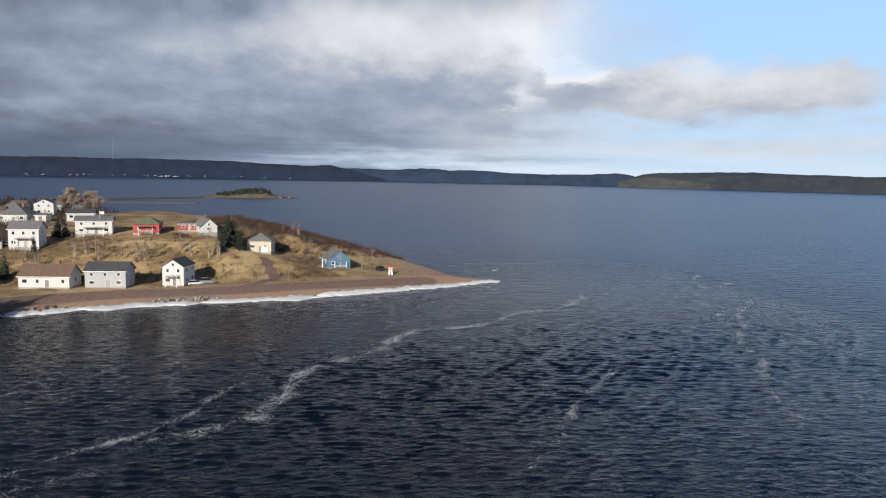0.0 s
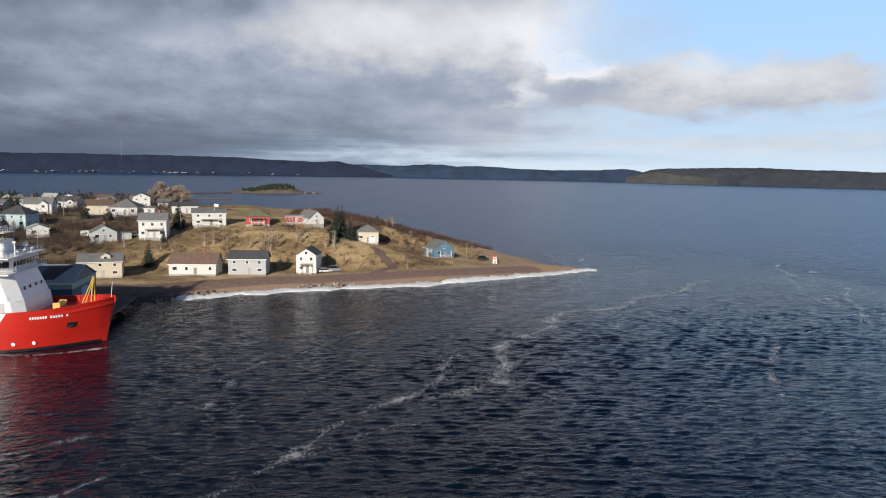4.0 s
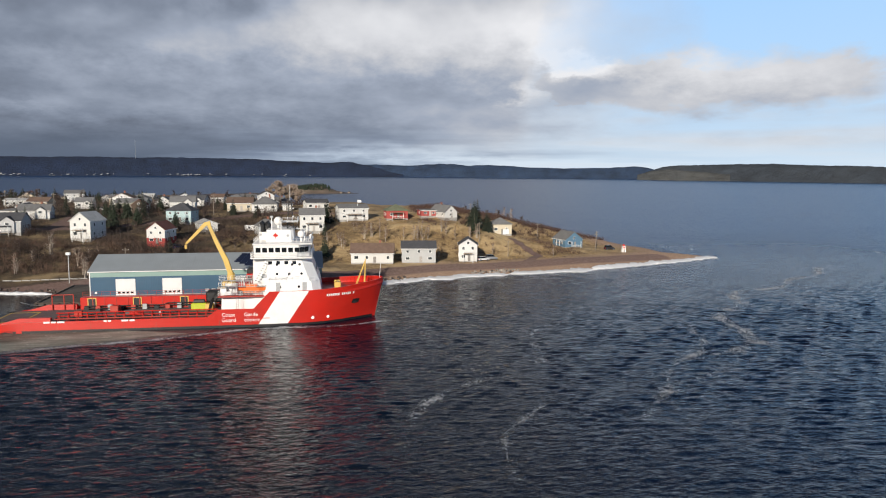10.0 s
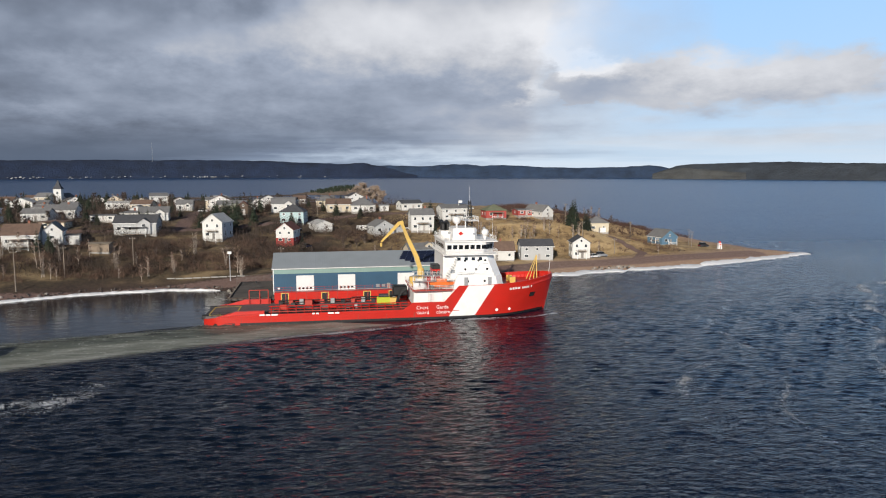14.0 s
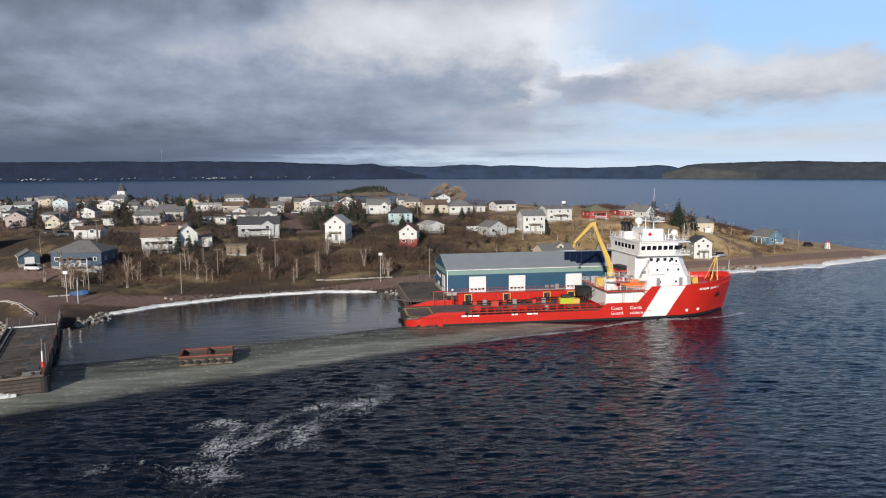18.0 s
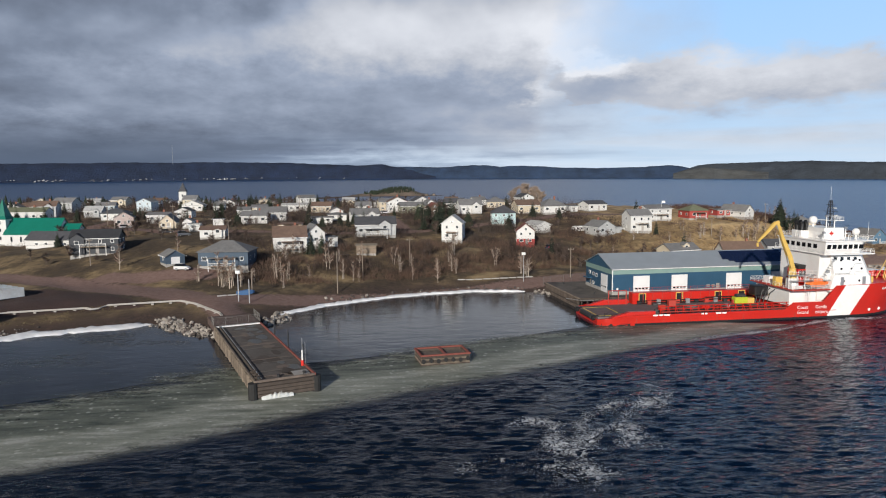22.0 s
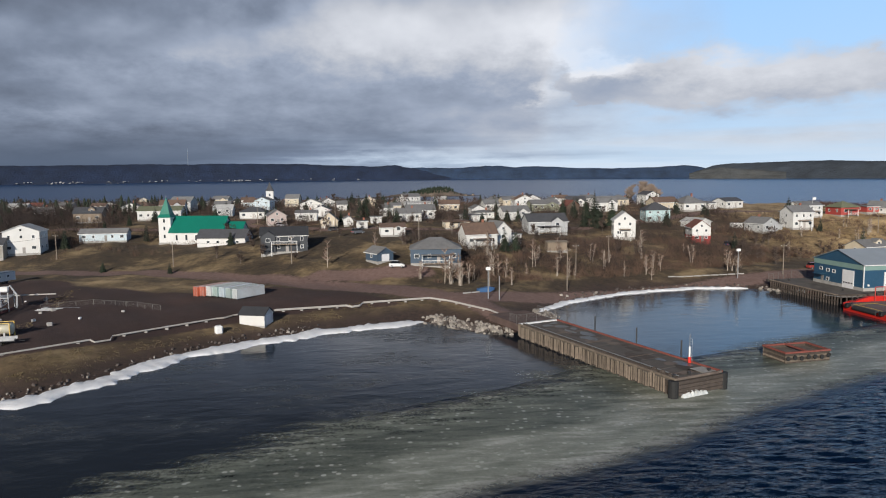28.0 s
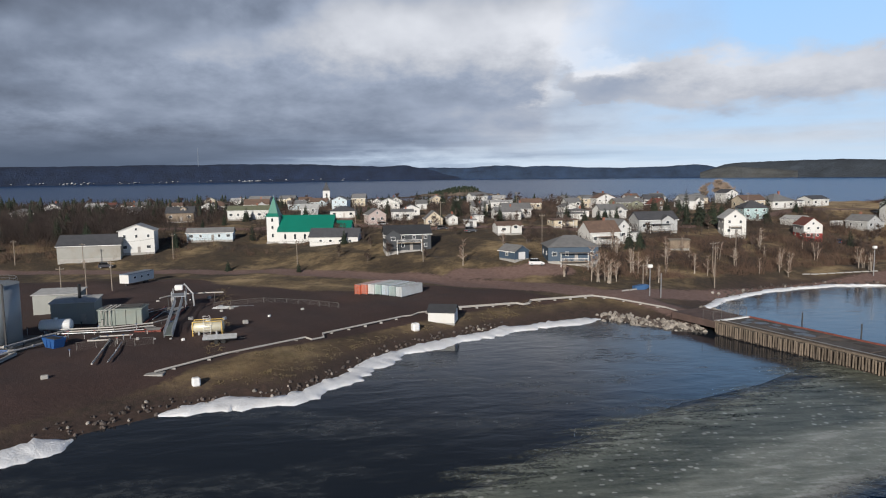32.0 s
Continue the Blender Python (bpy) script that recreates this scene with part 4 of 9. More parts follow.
STEEL = material("galvanised_steel", (0.42, 0.43, 0.44), 0.45, 0.6, 0.2, 2, 14, 0.1)
DARK_GLASS = material("bridge_glass", (0.01, 0.012, 0.015), 0.05, 0, 0.2, 1, 4, 0.0)
YELLOW_LINE = material("yellow_marking", (0.60, 0.42, 0.08), 0.6)

SX = [-41.2, -40.2, -38, -34, -10, 3, 5.2, 8, 12.6, 16.0, 24, 28, 32, 35, 37.6, 39.6, 41]
S_WL = [6.8, 7.8, 8.5, 9, 9, 9, 9, 9, 9, 8.9, 8.4, 7.3, 5.4, 3.6, 2.0, 0.9, 0.15]
S_DK = [7.0, 8.2, 8.8, 9, 9, 9, 9, 9, 9, 9, 9, 8.7, 7.8, 6.4, 4.6, 2.9, 0.9]
S_TOP = [1.3, 1.5, 1.8, 2.2, 2.35, 2.35, 3.9, 3.9, 3.9, 7.5, 7.6, 7.8, 8.1, 8.4, 8.7, 8.9, 9.05]
S_FLOOR = [1.2, 1.3, 1.5, 1.7, 1.7, 1.7, 1.7, 2.6, 2.6, 2.6, 6.5, 6.6, 6.8, 7.0, 7.3, 7.6, 7.8]
S_RAKE = [0, 0, 0, 0, 0, 0, 0, 0, 0, 0, 0.1, 0.3, 0.6, 0.95, 1.3, 1.65, 1.9]


def side_y(x, z):
    top = float(np.interp(x, SX, S_TOP))
    return float(np.interp(x, SX, S_WL) + (np.interp(x, SX, S_DK) - np.interp(x, SX, S_WL)) * np.clip(z / top, 0, 1) ** 0.8)


def side_x(x, z):
    top = float(np.interp(x, SX, S_TOP))
    return x - float(np.interp(x, SX, S_RAKE)) * (1 - min(max(z / top, 0), 1))


def hull_mesh():
    bm = bmesh.new()
    rings = []
    for x in sorted(set(SX + [-25, -18, 0, 14, 26, 30, 33.5, 36.4, 38.6, 40.4])):
        top, fl = float(np.interp(x, SX, S_TOP)), float(np.interp(x, SX, S_FLOOR))
        levels = [-1.2, 0, top * 0.35, top * 0.7, top]
        outer = [(side_x(x, z), side_y(x, z), z) for z in levels]
        inn = max(side_y(x, top) - 0.28, 0.05)
        ring = [(a, -b, c) for a, b, c in outer[::-1]] + outer + [(x, inn, top), (x, inn, fl), (x, -inn, fl), (x, -inn, top)]
        rings.append(ring)
    loft(bm, rings)
    bmesh.ops.recalc_face_normals(bm, faces=bm.faces)
    for e in bm.edges:
        e.smooth = len(e.link_faces) == 2 and e.calc_face_angle(0.0) < 0.6
    return bm


def hull_patch(x_of, z0, z1, proud=0.03, nu=8, nv=8, side=-1):
    """A thin painted plate on the ship's side; x_of(k, v) gives its x from k across and v up."""
    bm = bmesh.new()
    rows = []
    for j in range(nv + 1):
        v = j / nv
        z = z0 + (z1 - z0) * v
        row = []
        for i in range(nu + 1):
            x = x_of(i / nu, v)
            row.append(bm.verts.new((side_x(x, z), side * (side_y(x, z) + proud), z)))
        rows.append(row)
    for a, b in zip(rows[:-1], rows[1:]):
        for i in range(nu):
            q = (a[i], a[i + 1], b[i + 1], b[i])
            bm.faces.new(q if side < 0 else q[::-1])
    return bm


def railing(points, h=1.05, gap=1.6, r=0.035, rails=3):
    """A pipe railing along points."""
    bm = bmesh.new()
    pts = [Vector(p) for p in points]
    for a, b in zip(pts[:-1], pts[1:]):
        n = max(1, round((b - a).length / gap))
        for i in range(n + 1):
            p = a.lerp(b, i / n)
            tube(bm, [p, p + Vector((0, 0, h))], r, 4)
        for k in range(1, rails + 1):
            tube(bm, [a + Vector((0, 0, h * k / rails)), b + Vector((0, 0, h * k / rails))], r * 0.8, 4)
    return bm


def ball(bm, c, r, rings=6, seg=10):
    vs = bmesh.ops.create_uvsphere(bm, u_segments=seg, v_segments=rings, radius=r)["verts"]
    bmesh.ops.translate(bm, vec=c, verts=vs)


def lettering(body, size, mat, parent, m, name="lettering"):
    cu = bpy.data.curves.new(name, "FONT")
    cu.body, cu.size, cu.extrude, cu.resolution_u = body, size, 0.01, 2
    tmp = new("tmp", cu)
    me = bpy.data.meshes.new_from_object(tmp)
    bpy.data.objects.remove(tmp)
    me.materials.append(mat)
    ob = new(name, me)
    ob.parent, ob.matrix_basis = parent, m
    return ob


def bars(widths, h, gap, thick=0.02):
    """Plain bars in place of writing, in the x-z plane."""
    bm = bmesh.new()
    x = 0
    for w in widths:
        box(bm, x, -thick, 0, x + w, 0, h)
        x += w + gap
    return bm


SHIP = tagged(empty("icebreaker_ship", pose(-123.2, 150.2, 0, 0, 0, 2.6)), "red and white icebreaker ship moored at the wharf, yellow crane aft", "ship")
part("hull", hull_mesh(), HULL_RED, SHIP, "glossy red steel hull", None, True)
for s in (-1, 1):
    part("hull_stripe", hull_patch(lambda k, v: 13.6 + 6.2 * k + 4.6 * v, 0.5, 7.52, side=s), SHIP_WHITE, SHIP, "white slanted hull stripe", None, True)
    part("boot_top", hull_patch(lambda k, v: -40.5 + 80.6 * k, -0.6, 0.5, 0.02, 40, 1, side=s), BLACK, SHIP, "black waterline band")
part("rubbing_strake", hull_patch(lambda k, v: -38 + 43 * k, 1.15, 1.3, 0.12, 20, 1), HULL_RED, SHIP)
part("rubbing_strake", hull_patch(lambda k, v: -38 + 54 * k, 1.75, 1.9, 0.10, 20, 1), HULL_RED, SHIP)
# writing on the side
lettering("Coast\nGuard", 1.15, SHIP_WHITE, SHIP, pose(6.0, -9.05, 2.35, 90))
lettering("Garde\ncôtière", 1.15, SHIP_WHITE, SHIP, pose(10.6, -9.05, 2.35, 90))
for i in range(15):
    if i not in (7, 13):
        part("name_bar", hull_patch(lambda k, v, x=28.2 + 0.42 * i: x + 0.3 * k, 6.15 + 0.012 * i, 6.65 + 0.012 * i, 0.03, 1, 1), SHIP_WHITE, SHIP, "white bar of the bow name")
for x, ws in ((-29, [1.2, 0.9, 1.4]), (-17.5, [0.6, 0.6]), (-14, [1.3, 1.0])):
    part("marking_bars", bars(ws, 0.35, 0.25), SHIP_WHITE, SHIP, "", pose(x, -9.04, 1.98))
for x in (25.2, 28.6):
    bm = bmesh.new()
    tube(bm, [(0, 0, 0), (0, -0.04, 0)], 0.35, 10)
    part("thruster_mark", bm, SHIP_WHITE, SHIP, "white round draught mark", pose(side_x(x, 1.5), -side_y(x, 1.5) - 0.02, 1.5))
# no hollow here: a black plate gives the anchor pocket its shade
part("anchor_recess", hull_patch(lambda k, v: 34.0 + 1.7 * k + 0.2 * v, 4.0, 5.0, 0.03, 3, 2), BLACK, SHIP, "black plate for the shade in the anchor pocket")
part("anchor", hull_patch(lambda k, v: 34.3 + 0.9 * k, 4.0, 4.5, 0.25, 2, 2), DARK_STEEL, SHIP)
for i in range(9):
    part("draught_stain", hull_patch(lambda k, v, x=-33 + 6.4 * i: x + 0.25 * k + 0.1 * v, 0.6, 1.6, 0.025, 1, 2), DECK_RED, SHIP, "dull scuff on the paint")
# forecastle
part("foredeck_winch", a_tube([(0, -1.6, 0.7), (0, 1.6, 0.7)], 0.75, 10), CRANE_YELLOW, SHIP, "yellow mooring winch", pose(30.6, 0, 6.7))
for y in (-1.8, 1.8):
    part("winch_frame", a_box(-0.7, -0.15, 0, 0.7, 0.15, 1.5, 0.05), CRANE_YELLOW, SHIP, "", pose(30.6, y, 6.7))
bm = bmesh.new()
for y in (-1.3, 1.3):
    tube(bm, [(0, y, 0), (0.25, y * 0.25, 6.0)], [0.14, 0.1], 6)
    tube(bm, [(-1.9, y, 0), (0.2, y * 0.25, 5.6)], 0.1, 6)
for k in (0.35, 0.65, 1.0):
    tube(bm, [(0.25 * k, -1.3 + 0.98 * k, 6 * k), (0.25 * k, 1.3 - 0.98 * k, 6 * k)], 0.07, 5)
part("bow_mast", bm, CRANE_YELLOW, SHIP, "yellow tripod bow mast", pose(36.8, 0, 7.2))
part("jackstaff", a_tube([(0, 0, 0), (0.3, 0, 3.2)], 0.05, 5), SHIP_WHITE, SHIP, "", pose(40.3, 0, 8.9))
for i in range(14):
    x = 28.5 + 11.5 * i / 13
    for s in (-1, 1):
        y = s * (side_y(x, 8) - 0.45)
        part("bulwark_stay", a_box(x - 0.05, y - 0.05, float(np.interp(x, SX, S_FLOOR)), x + 0.05, y + 0.05, float(np.interp(x, SX, S_TOP)) - 0.05), HULL_RED, SHIP)
# superstructure


def tier(x0, x1, y, z0, x2, x3, y2, z1, chamfer=0.0):
    bm = bmesh.new()
    c = chamfer

    def ring(a, b, h, z):
        return [(a, -h, z), (b - c, -h, z), (b, -h + c, z), (b, h - c, z), (b - c, h, z), (a, h, z)] if c else [(a, -h, z), (b, -h, z), (b, h, z), (a, h, z)]
    loft(bm, [ring(x0, x1, y, z0), ring(x2, x3, y2, z1)])
    return bm


part("deckhouse", tier(14.6, 27.2, 8.25, 6.0, 15.6, 26.6, 8.2, 9.6, 1.8), SHIP_WHITE, SHIP, "white lower deckhouse")
part("tower", tier(15.8, 26.5, 8.18, 9.6, 15.0, 24.6, 7.5, 14.6, 2.0), SHIP_WHITE, SHIP, "white accommodation tower")
part("aft_tower", tier(12.4, 16.4, 7.0, 3.9, 12.6, 16.2, 7.0, 14.55), SHIP_WHITE, SHIP)
part("bridge_deck", a_box(12.2, -9.1, 14.6, 25.2, 9.1, 14.85, 0.05), SHIP_WHITE, SHIP)
part("wheelhouse", tier(13.0, 24.4, 8.2, 14.85, 12.8, 25.0, 8.6, 17.6, 2.6), SHIP_WHITE, SHIP, "white wheelhouse with a band of windows")
for i in range(7):
    part("bridge_window", a_box(-0.5, -0.05, -0.5, 0.5, 0.05, 0.5, 0.03), DARK_GLASS, SHIP, "dark bridge window", pose(13.8 + i * 1.36, -8.47, 16.45, 8))
    part("bridge_window", a_box(-0.5, -0.05, -0.5, 0.5, 0.05, 0.5, 0.03), DARK_GLASS, SHIP, "dark bridge window", pose(13.8 + i * 1.36, 8.47, 16.45, -8))
for i in range(8):
    part("bridge_window", a_box(-0.5, -0.05, -0.5, 0.5, 0.05, 0.5, 0.03), DARK_GLASS, SHIP, "dark bridge window", pose(24.82, -5.3 + i * 1.5, 16.45, 6, 0, 90))
for s in (-1, 1):
    for i in range(2):
        part("bridge_window", a_box(-0.6, -0.05, -0.55, 0.6, 0.05, 0.55, 0.03), DARK_GLASS, SHIP, "dark bridge window", pose(22.95 + i * 0.95, s * (7.95 - i * 0.95), 16.45, 7, 0, 45 if s < 0 else 135))
for i in range(6):
    part("bridge_window", a_box(-0.6, -0.05, -0.5, 0.6, 0.05, 0.5, 0.03), DARK_GLASS, SHIP, "dark bridge window", pose(12.86, -5 + i * 2, 16.4, 0, 0, -90))
part("bridge_roof", a_box(12.6, -8.9, 17.6, 25.2, 8.9, 17.85, 0.06), SHIP_WHITE, SHIP)
part("roof_railing", railing([(12.9, -8.7, 17.85), (24.9, -8.7, 17.85), (24.9, 8.7, 17.85), (12.9, 8.7, 17.85), (12.9, -8.7, 17.85)]), SHIP_WHITE, SHIP)
part("wing_railing", railing([(12.3, -9.0, 14.85), (12.3, 9.0, 14.85)]), SHIP_WHITE, SHIP)
part("top_house", tier(15.2, 21.2, 4.6, 17.85, 15.3, 21.0, 4.5, 20.5, 0.6), SHIP_WHITE, SHIP, "white top house with a red emblem")
bm = bmesh.new()
leaf = [(0.0, 0.70), (0.16, 0.40), (0.30, 0.46), (0.26, 0.18), (0.62, 0.22), (0.50, -0.06), (0.24, -0.26), (0.06, -0.26), (0.05, -0.62)]
vs = [bm.verts.new((x, -0.02, z)) for x, z in leaf + [(-x, z) for x, z in leaf[:0:-1]]]
bm.faces.new(vs)
part("emblem", bm, HULL_RED, SHIP, "red leaf-like emblem", pose(17.2, -4.62, 19.2))
for y in (1.6, 3.4):
    for x in (14.0, 15.2):
        part("exhaust_pipe", a_tube([(x, y, 17.85), (x, y, 21.2), (x - 0.5, y, 21.8)], 0.5, 8), BLACK, SHIP, "black exhaust pipe")
    part("funnel_casing", a_box(13.2, y - 0.85, 17.85, 16.0, y + 0.85, 19.6, 0.1), SHIP_WHITE, SHIP)
bm = bmesh.new()
for dx, dy in ((-0.7, -0.7), (0.7, -0.7), (0.7, 0.7), (-0.7, 0.7)):
    tube(bm, [(dx, dy, 0), (dx * 0.35, dy * 0.35, 6.4)], 0.08, 5)
for k in range(6):
    f = 1 - 0.65 * k / 6
    q = [(-0.7 * f, -0.7 * f), (0.7 * f, -0.7 * f), (0.7 * f, 0.7 * f), (-0.7 * f, 0.7 * f)]
    for a, b in zip(q, q[1:] + q[:1]):
        tube(bm, [(*a, k * 1.07), (*b, k * 1.07)], 0.05, 4)
        tube(bm, [(*a, k * 1.07), (b[0] * 0.9, b[1] * 0.9, k * 1.07 + 1.07)], 0.04, 4)
part("mast", bm, DARK_STEEL, SHIP, "dark lattice mast", pose(20.2, 0, 20.5))
part("mast_yard", a_tube([(0, -2.6, 0), (0, 2.6, 0)], 0.07, 5), DARK_STEEL, SHIP, "", pose(20.2, 0, 24.2))
part("mast_yard", a_tube([(0, -1.6, 0), (0, 1.6, 0)], 0.07, 5), DARK_STEEL, SHIP, "", pose(20.2, 0, 25.8))
part("radar_scanner", a_box(-0.15, -1.5, -0.12, 0.15, 1.5, 0.12, 0.05), SHIP_WHITE, SHIP, "", pose(20.9, 0, 23.2))
part("radar_scanner", a_box(-0.15, -1.1, -0.12, 0.15, 1.1, 0.12, 0.05), SHIP_WHITE, SHIP, "", pose(20.9, 0, 25.0))
part("antenna", a_tube([(0, 0, 0), (0, 0, 3.4)], 0.04, 4), SHIP_WHITE, SHIP, "", pose(20.2, 0, 26.8))
for x, y in ((14, -7.5), (24, -7.9), (24, 7.9), (21.5, 3)):
    part("antenna", a_tube([(0, 0, 0), (0.1, 0, 4.2)], 0.035, 4), SHIP_WHITE, SHIP, "", pose(x, y, 17.85))
for x, y, z, r in ((22.8, -5.6, 19.6, 0.85), (17.4, 2.2, 22.0, 1.0), (22.6, 5.4, 19.2, 0.6)):
    bm = bmesh.new()
    ball(bm, (0, 0, 0), r, 8, 12)
    dome = part("radome", bm, SHIP_WHITE, SHIP, "white round radome", pose(x, y, z), True)
    part("dome_stand", a_tube([(0, 0, -r - (z - r - (17.85 if y != 2.2 else 20.5))), (0, 0, -r * 0.8)], 0.25, 8), SHIP_WHITE, dome)
for x, y in ((24.3, -3.5), (24.3, 3.5), (24.3, 0)):
    part("searchlight", a_tube([(0, 0, 0), (0, 0, 0.7), (0.5, 0, 0.9)], [0.08, 0.08, 0.25], 8), SHIP_WHITE, SHIP, "", pose(x, y, 17.85))
for x, z in ((17.6, 11.2), (20.2, 11.2), (22.8, 11.2), (17.6, 13.2), (20.8, 13.2), (22.4, 13.2), (18.2, 8.4), (22.2, 8.4)):
    bm = bmesh.new()
    tube(bm, [(0, 0.05, 0), (0, -0.06, 0)], 0.27, 10)
    part("porthole", bm, DARK_GLASS, SHIP, "dark round porthole", pose(x, -float(np.interp(z, [9.6, 14.6], [8.18, 7.5])) - 0.02, z))
for y in (-4, -1.4, 1.4, 4):
    part("porthole", a_box(-0.05, -0.3, -0.35, 0.05, 0.3, 0.35, 0.03), DARK_GLASS, SHIP, "dark porthole", pose(25.88, y, 11.6))
for x in (17.8, 23.4):
    part("side_door", a_box(-0.45, -0.05, 0, 0.45, 0.05, 1.9, 0.03), STEEL, SHIP, "grey weathertight door", pose(x, -8.25, 7.45))
bm = bmesh.new()
tube(bm, [(15.8, -8.2, 10.1), (19.5, -8.18, 10.1), (21.2, -7.86, 12.4), (23, -7.86, 12.4)], 0.06, 5)
part("side_rail", bm, STEEL, SHIP)
bm = bmesh.new()
for i in range(9):
    box(bm, 13.0 + i * 0.3, -8.9, 9.9 + i * 0.52, 13.4 + i * 0.3, -8.0, 9.98 + i * 0.52)
part("ladder_stair", bm, STEEL, SHIP)
# boat deck aft of the bridge
part("boat_deck_house", tier(5.6, 16.4, 6.6, 2.6, 5.8, 16.4, 6.4, 6.4), SHIP_WHITE, SHIP, "white boat-deck house")
part("boat_deck", a_box(5.2, -8.4, 6.4, 16.4, 8.4, 6.6), DECK_RED, SHIP)
part("boat_deck_railing", railing([(16.2, -8.3, 6.6), (5.3, -8.3, 6.6), (5.3, 8.3, 6.6), (16.2, 8.3, 6.6)]), SHIP_WHITE, SHIP)
bm = bmesh.new()
loft(bm, [[(-2.9, -0.2, 0.9), (-2.9, 0.2, 0.9), (-2.9, 0.2, 1.2), (-2.9, -0.2, 1.2)], [(-1.6, -0.9, 0.25), (-1.6, 0.9, 0.25), (-1.6, 1.0, 1.4), (-1.6, -1.0, 1.4)],
          [(1.4, -0.95, 0.2), (1.4, 0.95, 0.2), (1.4, 1.0, 1.4), (1.4, -1.0, 1.4)], [(2.9, -0.15, 0.9), (2.9, 0.15, 0.9), (2.9, 0.2, 1.3), (2.9, -0.2, 1.3)]])
box(bm, -1.3, -0.75, 1.4, 1.0, 0.75, 2.1)
part("rescue_boat", bm, ORANGE, SHIP, "orange rescue boat on its davit", pose(12.3, -6.9, 6.9))
for x in (10.4, 14.2):
    part("davit", a_tube([(x, -5.6, 6.6), (x, -5.6, 9.2), (x, -7.2, 9.9)], 0.14, 6), SHIP_WHITE, SHIP)
part("exhaust_funnel", a_box(10.6, -2.6, 6.6, 13.6, 1.6, 10.6, 0.15), HULL_RED, SHIP, "red exhaust stack with a black top")
part("stack_top", a_box(10.7, -2.5, 10.6, 13.5, 1.5, 11.6, 0.1), BLACK, SHIP)
for k in range(3):
    part("stack_louvre", a_box(10.75 + k * 0.95, -2.66, 9.0, 11.5 + k * 0.95, -2.6, 10.3), BLACK, SHIP)
for x, y, w, d, h in ((7.2, 3.5, 1.5, 2.5, 1.7), (15, 3.5, 1.6, 3, 2.4), (9.3, 5.5, 1.2, 1.2, 1.2), (6.3, -6.5, 1.2, 1.4, 1.5)):
    part("deck_locker", a_box(-w / 2, -d / 2, 0, w / 2, d / 2, h, 0.06), SHIP_WHITE, SHIP, "", pose(x, y, 6.6))
part("life_raft", a_tube([(0, 0, 0.5), (1.5, 0, 0.5)], 0.42, 10), SHIP_WHITE, SHIP, "white life-raft canister", pose(6.5, -7.6, 6.6))
part("cargo_cover", a_box(-1.6, -1.5, 0, 1.9, 1.5, 2.4, 0.3), BLACK, SHIP, "black tarpaulin-covered gear", pose(3.0, 1.5, 4.0))
for x0, x1, y, z in ((5.4, 16.0, -7.2, 8.6), (5.4, 12.4, -6.2, 9.8)):
    part("walkway", a_box(x0, y - 0.5, z - 0.12, x1, y + 0.5, z, 0.02), STEEL, SHIP, "narrow grey walkway over the boat deck")
    part("walkway_railing", railing([(x0, y - 0.45, z), (x1, y - 0.45, z)], 1.0, 1.1, 0.035, 3), SHIP_WHITE, SHIP)
    for k in range(4):
        x = x0 + 0.3 + (x1 - x0 - 0.6) * k / 3
        part("walkway_post", a_tube([(x, y, 6.6), (x, y, z - 0.12)], 0.07, 5), SHIP_WHITE, SHIP)
part("boat_cradle", railing([(9.6, -7.9, 6.6), (15.2, -7.9, 6.6)], 0.9, 0.7, 0.05, 2), STEEL, SHIP)
part("red_container", a_box(-1.7, -1.25, 0, 1.7, 1.25, 2.5, 0.05), HULL_RED, SHIP, "red deck container with a railed top", pose(9.8, -3.0, 6.6))
part("container_railing", railing([(8.2, -4.2, 9.1), (11.4, -4.2, 9.1), (11.4, -1.8, 9.1), (8.2, -1.8, 9.1), (8.2, -4.2, 9.1)], 0.9, 1.0, 0.035, 3), DARK_STEEL, SHIP)
# crane
part("crane_pedestal", a_tube([(0, 0, 2.6), (0, 0, 8.9)], [1.55, 1.35], 14), SHIP_WHITE, SHIP, "white crane pedestal", pose(7.6, -4.6, 0))
part("crane_turret", a_tube([(0, 0, 8.9), (0, 0, 11.2)], [1.0, 0.75], 10), CRANE_YELLOW, SHIP, "", pose(7.6, -4.6, 0))


def beam(points, w, h):
    bm = bmesh.new()
    pts = [Vector(p) for p in points]
    rings = []
    for i, p in enumerate(pts):
        way = (pts[min(i + 1, len(pts) - 1)] - pts[max(i - 1, 0)]).normalized()
        s = Vector((0, 1, 0))
        u = way.cross(s).normalized()
        k = (w[i], h[i])
        rings.append([p + s * k[0] / 2 + u * k[1] / 2, p - s * k[0] / 2 + u * k[1] / 2, p - s * k[0] / 2 - u * k[1] / 2, p + s * k[0] / 2 - u * k[1] / 2])
    loft(bm, rings)
    bmesh.ops.recalc_face_normals(bm, faces=bm.faces)
    return bm


part("crane_boom", beam([(7.6, -4.6, 10.8), (6.6, -4.6, 14.0), (4.5, -4.6, 18.6), (3.2, -4.6, 21.9)], [1.0, 0.9, 0.7, 0.6], [1.0, 1.05, 0.8, 0.65]), CRANE_YELLOW, SHIP, "yellow crane boom")
part("crane_jib", beam([(3.6, -4.6, 22.2), (2.6, -4.6, 21.9), (-0.2, -4.6, 19.0), (-1.6, -4.6, 17.6)], [0.55, 0.55, 0.4, 0.35], [0.7, 0.8, 0.55, 0.4]), CRANE_YELLOW, SHIP, "yellow folded crane jib")
part("boom_cylinder", a_tube([(6.6, -4.6, 12.0), (5.6, -4.6, 16.6)], 0.2, 6), STEEL, SHIP)
